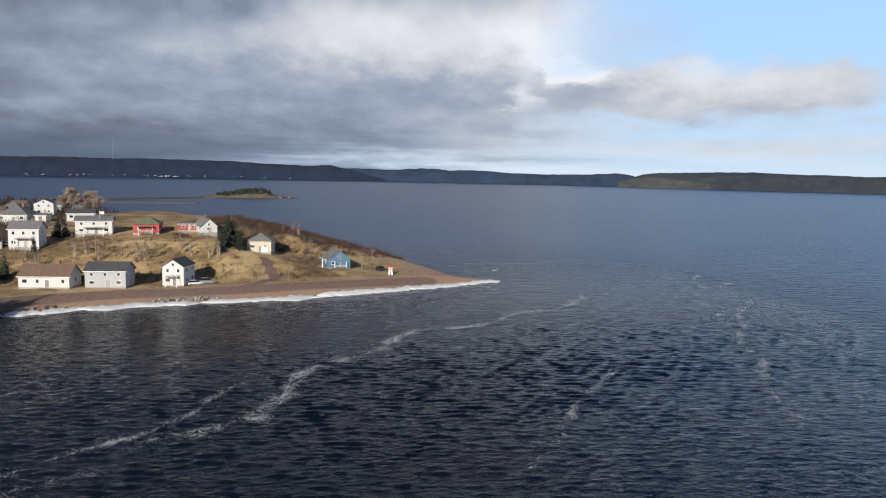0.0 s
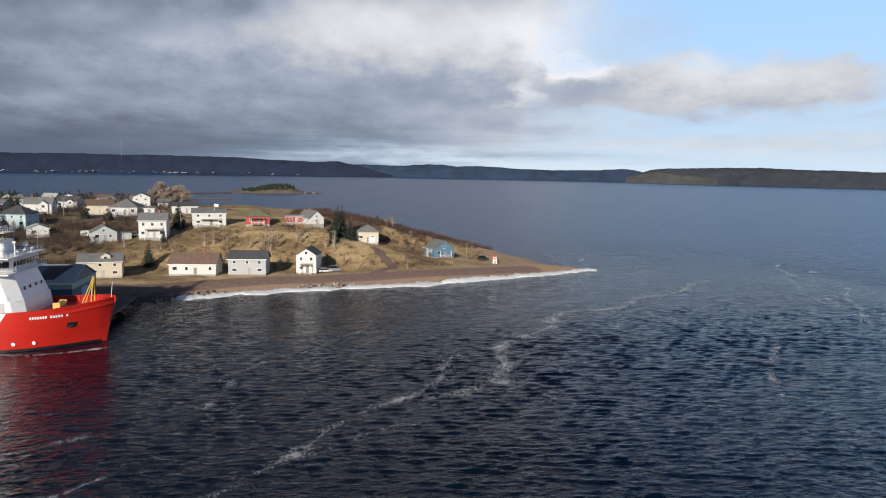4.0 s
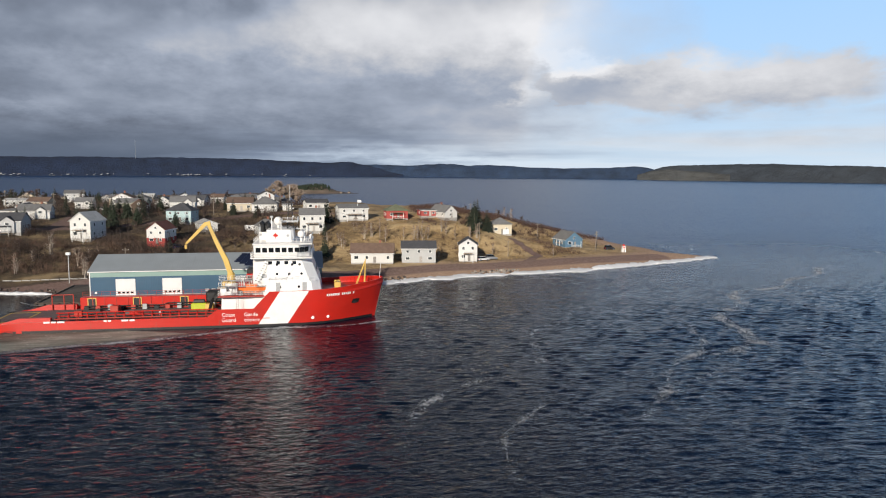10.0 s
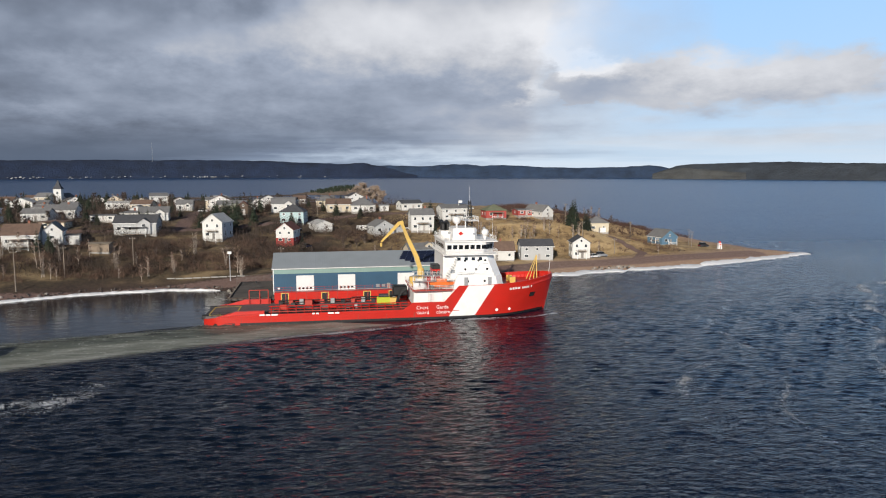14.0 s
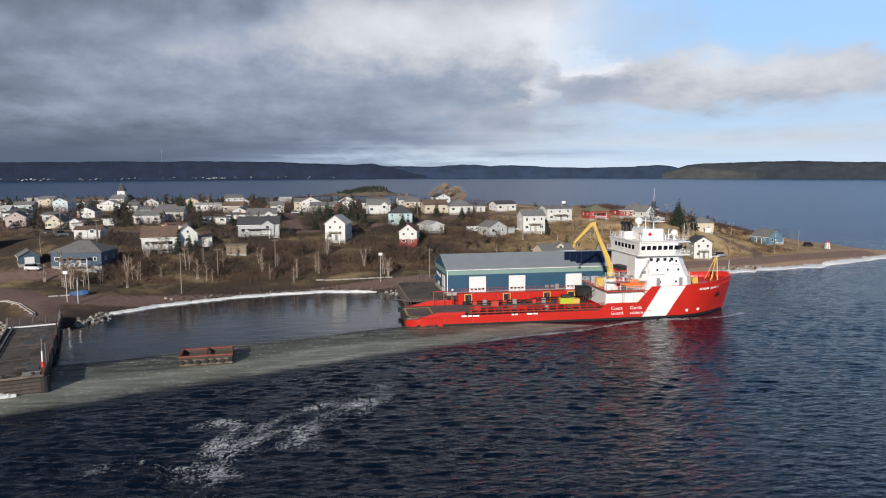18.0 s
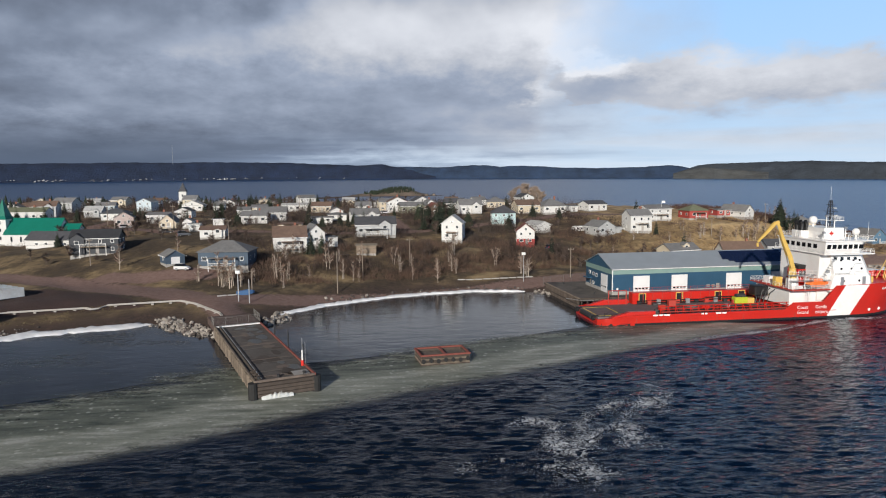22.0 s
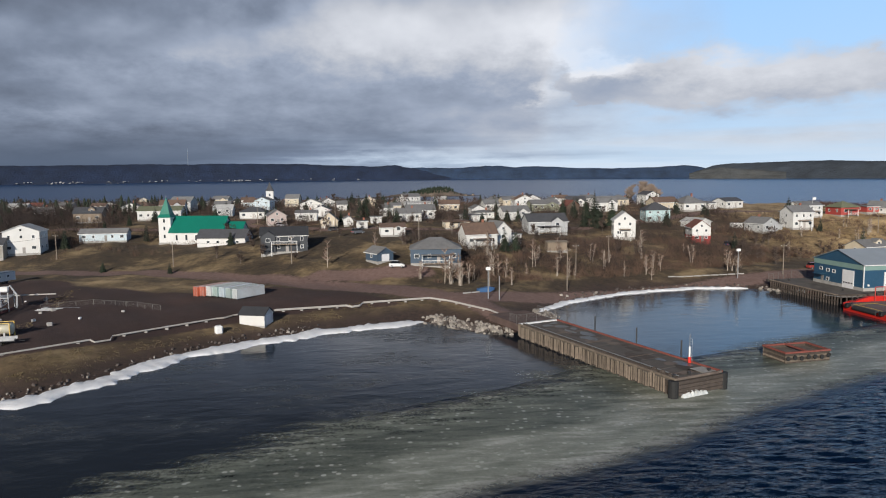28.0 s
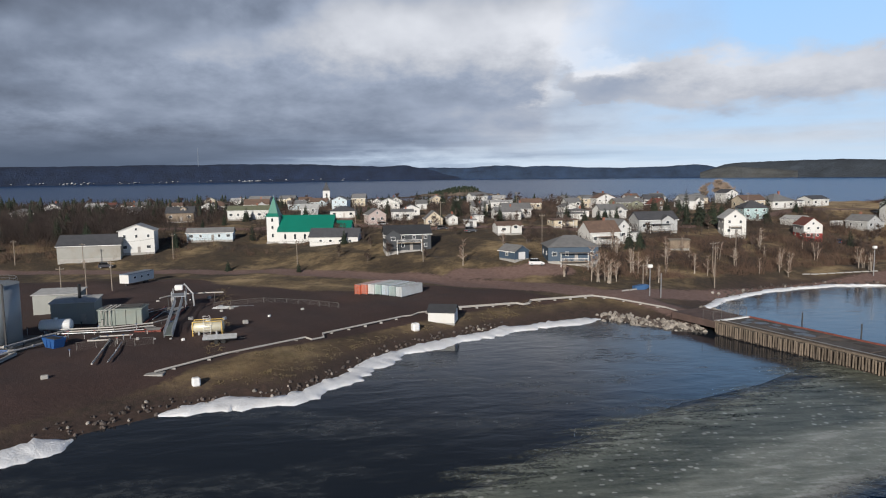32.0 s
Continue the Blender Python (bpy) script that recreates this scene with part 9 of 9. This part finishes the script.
plant(SPRUCES, SPRUCE_LABEL, "spruces by the houses", -130.6, 294.7, 5.4, 35, 8.0)
plant(SPRUCES, SPRUCE_LABEL, "spruces by the houses", -386.4, 299.1, 4.8, 36, 8.0)
plant(SPRUCES, SPRUCE_LABEL, "spruces by the houses", -332.9, 336.9, 4.9, 37, 8.0)
plant(SPRUCES, SPRUCE_LABEL, "spruces by the houses", -434.7, 322.2, 8.6, 39, 8.0)
plant(SPRUCES, SPRUCE_LABEL, "spruces by the houses", -439.6, 319.2, 9.8, 40, 8.0)
plant(SPRUCES, SPRUCE_LABEL, "spruces by the houses", -450.0, 327.0, 9.0, 41, 8.0)
plant(SPRUCES, SPRUCE_LABEL, "spruces by the houses", -455.5, 323.1, 8.3, 42, 8.0)
plant(SPRUCES, SPRUCE_LABEL, "spruces by the houses", -467.8, 336.6, 8.1, 43, 8.0)
plant(SPRUCES, SPRUCE_LABEL, "spruces by the houses", -495.9, 365.0, 10.3, 44, 8.0)
plant(SPRUCES, SPRUCE_LABEL, "spruces by the houses", -513.3, 390.6, 10.7, 45, 8.0)
plant(BIRCHES, BIRCH_LABEL, "birches on the slope", -288.7, 206.5, 8.8, 0, 8.0)
plant(BIRCHES, BIRCH_LABEL, "birches on the slope", -254.7, 185.7, 6.1, 1, 8.0)
plant(BIRCHES, BIRCH_LABEL, "birches on the slope", -252.5, 183.9, 7.8, 2, 8.0)
plant(BIRCHES, BIRCH_LABEL, "birches on the slope", -249.5, 186.0, 6.7, 3, 8.0)
plant(BIRCHES, BIRCH_LABEL, "birches on the slope", -240.1, 195.2, 7.2, 4, 8.0)
plant(BIRCHES, BIRCH_LABEL, "birches on the slope", -222.7, 197.6, 6.9, 5, 8.0)
plant(BIRCHES, BIRCH_LABEL, "birches on the slope", -186.4, 226.2, 9.0, 6, 8.0)
plant(BIRCHES, BIRCH_LABEL, "birches on the slope", -188.7, 209.2, 6.6, 7, 8.0)
plant(BIRCHES, BIRCH_LABEL, "birches on the slope", -201.8, 199.2, 5.5, 8, 8.0)
plant(BIRCHES, BIRCH_LABEL, "birches on the slope", -238.4, 185.3, 5.5, 9, 8.0)
plant(BIRCHES, BIRCH_LABEL, "birches on the slope", -262.4, 191.4, 5.7, 10, 8.0)
plant(BIRCHES, BIRCH_LABEL, "birches on the slope", -227.2, 205.7, 9.6, 11, 8.0)
plant(BIRCHES, BIRCH_LABEL, "birches on the slope", -256.0, 187.3, 10.7, 12, 8.0)
plant(BIRCHES, BIRCH_LABEL, "birches on the slope", -253.7, 187.4, 9.6, 13, 8.0)
plant(BIRCHES, BIRCH_LABEL, "birches on the slope", -241.4, 196.0, 8.5, 14, 8.0)
plant(BIRCHES, BIRCH_LABEL, "birches on the slope", -238.1, 194.4, 6.5, 15, 8.0)
plant(BIRCHES, BIRCH_LABEL, "birches on the slope", -252.2, 187.9, 8.7, 16, 8.0)
plant(BIRCHES, BIRCH_LABEL, "birches on the slope", -194.4, 201.8, 6.8, 17, 8.0)
plant(BIRCHES, BIRCH_LABEL, "birches on the slope", -205.1, 207.2, 6.9, 18, 8.0)
plant(BIRCHES, BIRCH_LABEL, "birches on the slope", -61.2, 255.1, 6.2, 19, 8.0)
plant(BIRCHES, BIRCH_LABEL, "birches on the slope", -50.0, 258.5, 5.4, 20, 8.0)
plant(BIRCHES, BIRCH_LABEL, "birches on the slope", -77.3, 251.0, 6.3, 21, 8.0)
plant(BIRCHES, BIRCH_LABEL, "birches on the slope", -82.7, 254.3, 6.4, 22, 8.0)
plant(BIRCHES, BIRCH_LABEL, "birches on the slope", -64.0, 257.5, 6.9, 23, 8.0)
plant(BIRCHES, BIRCH_LABEL, "birches on the slope", -53.4, 260.1, 6.6, 24, 8.0)
plant(BIRCHES, BIRCH_LABEL, "birches on the slope", -85.4, 252.1, 6.5, 25, 8.0)
plant(BIRCHES, BIRCH_LABEL, "birches on the slope", -41.5, 259.3, 6.7, 26, 8.0)
plant(BIRCHES, BIRCH_LABEL, "birches on the slope", -63.1, 251.6, 6.3, 27, 8.0)
plant(BIRCHES, BIRCH_LABEL, "birches on the slope", -99.3, 277.5, 8.1, 28, 8.0)
plant(BIRCHES, BIRCH_LABEL, "birches on the slope", -66.6, 254.2, 5.8, 29, 8.0)
plant(BIRCHES, BIRCH_LABEL, "birches on the slope", -44.1, 258.2, 6.3, 30, 8.0)
plant(BIRCHES, BIRCH_LABEL, "birches on the slope", -65.2, 252.0, 6.6, 31, 8.0)
plant(TANS, TAN_LABEL, "tan-crowned trees", -129.0, 368.0, 14.0, 0, 10.0)
plant(TANS, TAN_LABEL, "tan-crowned trees", -121.0, 372.0, 13.5, 1, 10.0)
plant(TANS, TAN_LABEL, "tan-crowned trees", -135.0, 373.0, 11.5, 3, 10.0)
plant(TANS, TAN_LABEL, "tan-crowned trees", -125.0, 371.0, 13.0, 4, 10.0)
rt = random.Random(5)


def clear_of_houses(x, y, gap):
    return all(math.hypot(x - a, y - b) > gap for a, b in HOUSE_SPOTS)


def on_land(x, y):
    return height(x, y) > 1.2


def scatter(count, kinds, label, group, x0, x1, y0, y1, h0, h1, base_h, gap=8.5):
    n = tries = 0
    while n < count and tries < count * 30:
        tries += 1
        x, y = rt.uniform(x0, x1), rt.uniform(y0, y1)
        if not on_land(x, y) or not clear_of_houses(x, y, gap) or min(line_distance(np.array([x]), np.array([y]), ln)[0] - w for ln, w in ROADS) < 1.0:
            continue
        plant(kinds, label, group, x, y, rt.uniform(h0, h1), rt.randrange(9), base_h)
        n += 1


scatter(86, SPRUCES, SPRUCE_LABEL, "spruces of the town", -500, -130, 265, 420, 4.5, 9, 8.0, 7.5)
scatter(60, SPRUCES, SPRUCE_LABEL, "spruces of the town", -620, -180, 420, 640, 6, 10, 8.0)
scatter(26, SPRUCES, SPRUCE_LABEL, "spruces of the town", -500, -420, 275, 360, 6, 10, 8.0)
scatter(90, ALDERS, ALDER_LABEL, "bare trees of the town", -330, -110, 215, 300, 3.5, 7, 7.0, 7.5)
scatter(60, ALDERS, ALDER_LABEL, "bare trees of the town", -520, -120, 285, 520, 5, 9.5, 7.0, 6.5)
scatter(24, ALDERS, ALDER_LABEL, "bare trees of the town", -520, -410, 270, 340, 6, 9, 7.0, 7.5)
scatter(22, BIRCHES, BIRCH_LABEL, "birches on the slope", -285, -165, 188, 226, 4.0, 8.0, 8.0, 6)
scatter(12, BIRCHES, BIRCH_LABEL, "birches on the slope", -125, -15, 236, 268, 3.5, 7.0, 8.0, 7)
scatter(12, ALDERS, ALDER_LABEL, "bare trees of the point", -45, -5, 275, 312, 3, 5.0, 7.0, 5)
for x, y, h in ((-17.2, 303.8, 6.5), (-19.9, 308.7, 6.0), (-24.0, 306.0, 5.0), (-37.1, 246.1, 4.6), (-58.5, 241.1, 4.8)):
    plant(BIRCHES, BIRCH_LABEL, "birches on the slope", x, y, h, int(-x), 8.0)


def brush_field(name, label, spots, mat, h, per, seed):
    """Low leafless scrub: bunches of upright slivers, joined."""
    r = random.Random(seed)
    vs, fs = [], []
    for x, y, k in spots:
        z = height(x, y)
        for i in range(per):
            a, d = r.uniform(0, math.tau), abs(r.gauss(0, 0.9)) * k
            px, py = x + math.cos(a) * d, y + math.sin(a) * d
            hh = h * k * r.uniform(0.5, 1.2)
            t, w = r.uniform(0, math.tau), r.uniform(0.02, 0.06)
            lx, ly = r.gauss(0, 0.45) * hh, r.gauss(0, 0.45) * hh
            n = len(vs)
            vs += [(px - math.cos(t) * w, py - math.sin(t) * w, z - 0.15), (px + math.cos(t) * w, py + math.sin(t) * w, z - 0.15), (px + lx, py + ly, z + hh)]
            fs.append((n, n + 1, n + 2))
            if i % 2:
                n = len(vs)
                q = r.uniform(0.3, 0.7)
                mx, my, mz = px + lx * q, py + ly * q, z + hh * q
                vs += [(mx, my, mz), (mx + 0.03, my, mz + 0.05), (mx + r.gauss(0, 0.35) * hh, my + r.gauss(0, 0.35) * hh, mz + hh * 0.35)]
                fs.append((n, n + 1, n + 2))
    me = bpy.data.meshes.new(name)
    me.from_pydata(vs, [], fs)
    me.materials.append(mat)
    return tagged(new(name, me), label, "scrub", kind="stuff")


def spots_in(count, x0, x1, y_of, k0, k1, seed, gap=6.0):
    r = random.Random(seed)
    out, tries = [], 0
    while len(out) < count and tries < count * 20:
        tries += 1
        x = r.uniform(x0, x1)
        y = r.uniform(*y_of(x))
        if not on_land(x, y) or not clear_of_houses(x, y, gap):
            continue
        if noise.noise(Vector((x * 0.05, y * 0.08, seed))) < -0.12 or min(line_distance(np.array([x]), np.array([y]), ln)[0] - w for ln, w in ROADS) < 0.6:
            continue
        out.append((x, y, r.uniform(k0, k1)))
    return out


def band(lo, hi):
    return lambda x: (float(np.interp(x, COL_X, TOE_Y)) + lo, float(np.interp(x, COL_X, TOP_Y)) + hi)


SCRUB = material("red_brown_scrub", (0.115, 0.072, 0.050), 0.9, 0, 0.35, 0.3, 6, 0.0)
DARK_SCRUB = material("dark_red_scrub", (0.075, 0.042, 0.033), 0.9, 0, 0.35, 0.3, 6, 0.0)
STRAW = material("dry_straw_grass", (0.30, 0.21, 0.095), 0.9, 0, 0.3, 0.3, 6, 0.0)
brush_field("slope_scrub", "leafless red-brown scrub on the slope", spots_in(640, -258, -115, band(0, 6), 0.8, 2.2, 3), SCRUB, 1.15, 40, 3)
brush_field("point_scrub", "leafless scrub on the bluff of the point", spots_in(300, -120, 0, band(2, 12), 0.5, 1.5, 4), SCRUB, 1.2, 22, 4)
brush_field("bluff_scrub", "dense dark red-brown scrub on the back of the point", [(x, y, rw0.uniform(0.8, 1.7)) for x, y in ((rw0.uniform(-62, 30), rw0.uniform(278, 345)) for _ in range(1500)) if 1.0 < height(x, y) and y > 272 + 0.35 * max(0, x + 45) and clear_of_houses(x, y, 7)], DARK_SCRUB, 1.25, 26, 14)
brush_field("town_scrub", "leafless brush between the houses", spots_in(1100, -500, -110, lambda x: (250, 520), 0.9, 2.2, 5, 6.5), SCRUB, 1.6, 30, 5)
brush_field("town_thicket", "tall grey-brown leafless thicket among the houses", spots_in(1050, -520, -110, lambda x: (262, 500), 2.0, 4.0, 15, 6.0), TWIG, 1.6, 46, 15)
brush_field("slope_thicket", "tall leafless saplings on the slope", spots_in(210, -262, -120, band(4, 30), 2.0, 3.4, 16, 6.0), TWIG, 1.7, 36, 16)
brush_field("west_scrub", "leafless brush at the western edge", spots_in(350, -520, -400, lambda x: (255, 400), 1.2, 2.6, 6, 6.5), SCRUB, 1.8, 24, 6)
brush_field("dry_grass", "tufts of dry straw-coloured grass", spots_in(500, -120, -5, band(-6, 8), 0.4, 0.9, 7, 5), STRAW, 0.7, 18, 7)
brush_field("yard_grass", "tufts of dry grass beside the yard", [(x, y, k * 0.55) for x, y, k in spots_in(420, -356, -275, lambda x: (float(np.interp(x, [-356, -338, -312, -285, -275], [192, 106, 124, 150, 158])), float(np.interp(x, [-356, -338, -312, -285, -275], [214, 122, 140, 163, 168]))), 0.5, 1.0, 8, 4)], material("dull_grass", (0.15, 0.115, 0.06), 0.9, 0, 0.35, 0.3, 6, 0.0), 0.5, 20, 8)


def woods(name, label, spots, seed):
    """Far trees, a few dozen faces each, joined."""
    r = random.Random(seed)
    vs, fs = [], []
    for x, y, h, z in spots:
        w = h * r.uniform(0.16, 0.26)
        for i in range(5):
            q = i / 5
            zz, rad = z + h * (0.1 + 0.8 * q), w * (1.15 - q)
            n = len(vs)
            a0 = r.uniform(0, math.tau)
            for k in range(6):
                a = a0 + k * math.tau / 6
                rr = rad * r.uniform(0.6, 1.25)
                vs.append((x + math.cos(a) * rr, y + math.sin(a) * rr, zz - h * 0.05 * r.uniform(0.3, 1.6)))
            vs.append((x, y, zz + h * 0.24))
            fs += [(n + k, n + (k + 1) % 6, n + 6) for k in range(6)]
    me = bpy.data.meshes.new(name)
    me.from_pydata(vs, [], fs)
    me.materials.append(NEEDLES)
    return tagged(new(name, me), label, "woods", kind="stuff")


rw = random.Random(9)
spots = []
while len(spots) < 300:
    x, y = rw.uniform(-760, -160), rw.uniform(520, 800)
    if on_land(x, y) and height(x, y) > 2:
        spots.append((x, y, rw.uniform(4, 9), height(x, y)))
for _ in range(170):
    x, y = rw.uniform(-600, -395), rw.uniform(300, 470)
    if clear_of_houses(x, y, 11) and min(line_distance(np.array([x]), np.array([y]), ln)[0] - w for ln, w in ROADS) > 2:
        spots.append((x, y, rw.uniform(5, 10), height(x, y)))
woods("back_woods", "dark conifer woods behind the town", spots, 1)
# bare wood tops behind the town and at its western edge
brush_field("garage_thicket", "dense dark leafless trees behind the garage", [(rw.uniform(-478, -414), rw.uniform(278, 345), rw.uniform(3.2, 5.4)) for _ in range(330)], DARK_TWIG, 1.7, 60, 18)
brush_field("west_thicket", "dense dark leafless wood at the western edge of the town", [(x, y, rw.uniform(2.6, 4.6)) for x, y in ((rw.uniform(-640, -385), rw.uniform(285, 480)) for _ in range(900)) if clear_of_houses(x, y, 9) and min(line_distance(np.array([x]), np.array([y]), ln)[0] - w for ln, w in ROADS) > 2], DARK_TWIG, 1.7, 40, 17)
brush_field("back_thicket", "grey-brown leafless thicket behind the town", [(x, y, rw.uniform(3, 5)) for x, y in ((rw.uniform(-760, -170), rw.uniform(480, 760)) for _ in range(520)) if on_land(x, y)], TWIG, 1.5, 22, 12)

# ---- islet, breakwater and far shore details ----
ix, iy = np.linspace(-110, 110, 45), np.linspace(-45, 45, 19)


def islet_z(gx, gy):
    rad = np.sqrt((gx / 95) ** 2 + (gy / 38) ** 2)
    return 14.0 * smooth(1.2 - rad) * (0.8 + 0.2 * np.sin(gx * 0.06 + 1)) * np.interp(gx, [20, 60], [1.0, 0.6]) + 1.0 * np.sin(gx * 0.21) * np.sin(gy * 0.3) * (rad < 0.9) - 1.5


gx, gy = np.meshgrid(ix, iy)
gz = islet_z(gx, gy)
isl = grid_mesh("islet", ix - 170, iy + 1245, gz, [material("islet_ground", (0.135, 0.105, 0.080), 0.95, 0, 0.4, 0.05, 0.6, 0.5, 0.5)])
tagged(isl, "small rocky islet with trees out in the bay", "islet", kind="structure")
spots = []
while len(spots) < 420:
    x, y = rw.gauss(-14, 30), rw.uniform(-28, 30)
    if (x / 80) ** 2 + (y / 33) ** 2 < 0.62 and math.sin(x * 0.11) + math.sin(x * 0.043 + 2 + y * 0.05) > -0.9:
        spots.append((x - 170, y + 1245, rw.uniform(3.5, 7.5), float(islet_z(x, y)) - 0.3))
woods("islet_woods", "dark conifers on the islet", spots, 2)
for x, y in ((-118, 1224), (-104, 1230)):
    h_ob = tagged(empty("islet_cabin", pose(x, y, max(0.6, float(islet_z(x + 170, y - 1245)) - 0.3)) @ Matrix.Scale(0.7, 4)), "small weathered cabin on the islet", "cabin", "cabins on the islet")
    part("wall", house_walls(6, 5, 3, 4.6, "side"), SIDING["wood"], h_ob)
    part("roof", gable_roof(6, 5, 3, 4.6, 0.4, True), ROOF["dkgrey"], h_ob)


def causeway(label, line, wide, h):
    pts = resample(line, 40)
    bm = bmesh.new()
    d = np.gradient(pts, axis=0)
    nrm = np.stack([-d[:, 1], d[:, 0]], -1) / np.hypot(d[:, 0], d[:, 1])[:, None]
    loft(bm, [[(*(p + n * wide), -1.5), (*(p + n * wide * 0.4), h * (0.8 + 0.3 * math.sin(i * 1.7))), (*(p - n * wide * 0.4), h), (*(p - n * wide), -1.5)] for i, (p, n) in enumerate(zip(pts, nrm))])
    bmesh.ops.recalc_face_normals(bm, faces=bm.faces)
    tagged(mesh_object("breakwater", bm, STONE_DARK), label, "breakwater", kind="structure")


causeway("low dark stone breakwater running towards the islet", [(-420, 1020), (-343, 1049), (-285, 1130), (-240, 1190)], 7, 2.2)
causeway("low dark stone jetty in the bay", [(-380, 905), (-300, 925), (-193, 932)], 5, 1.8)
vs, fs = [], []
rv = random.Random(3)
for i in range(70):
    a = rv.choice([rv.uniform(-0.60, -0.05), rv.gauss(-0.36, 0.05), rv.gauss(-0.21, 0.025), rv.gauss(-0.44, 0.03)])
    far = float(np.interp(a, [-0.72, 0.30], [4860, 4700])) + rv.uniform(2, 26)
    x, y = -150 + far * math.sin(a), far * math.cos(a)
    z, w, h = float(far_level(y)) + rv.uniform(3, 14), rv.uniform(2.0, 6.0), rv.uniform(1.6, 3.0)
    n = len(vs)
    vs += [(x - w, y - 4, z), (x + w, y - 4, z), (x + w, y + 4, z), (x - w, y + 4, z), (x - w, y - 4, z + h), (x + w, y - 4, z + h), (x + w, y + 4, z + h), (x - w, y + 4, z + h), (x - w, y, z + h * 1.5), (x + w, y, z + h * 1.5)]
    fs += [(n, n + 1, n + 5, n + 4), (n + 1, n + 2, n + 6, n + 9, n + 5), (n + 3, n, n + 4, n + 8, n + 7), (n + 4, n + 5, n + 9, n + 8), (n + 6, n + 7, n + 8, n + 9)]
me = bpy.data.meshes.new("far_village")
me.from_pydata(vs, [], fs)
me.materials.append(SIDING["greyw"])
tagged(new("far_village", me), "scattered white houses along the far shore", "village", kind="stuff")
MAST = tagged(empty("radio_mast", pose(-150 - 4900 * math.sin(0.285), 4900 * math.cos(0.285), 90)), "thin lattice radio mast on the far ridge", "mast")
part("lattice", a_tube([(0, 0, 0), (0, 0, 165)], 1.3, 4), STEEL, MAST)
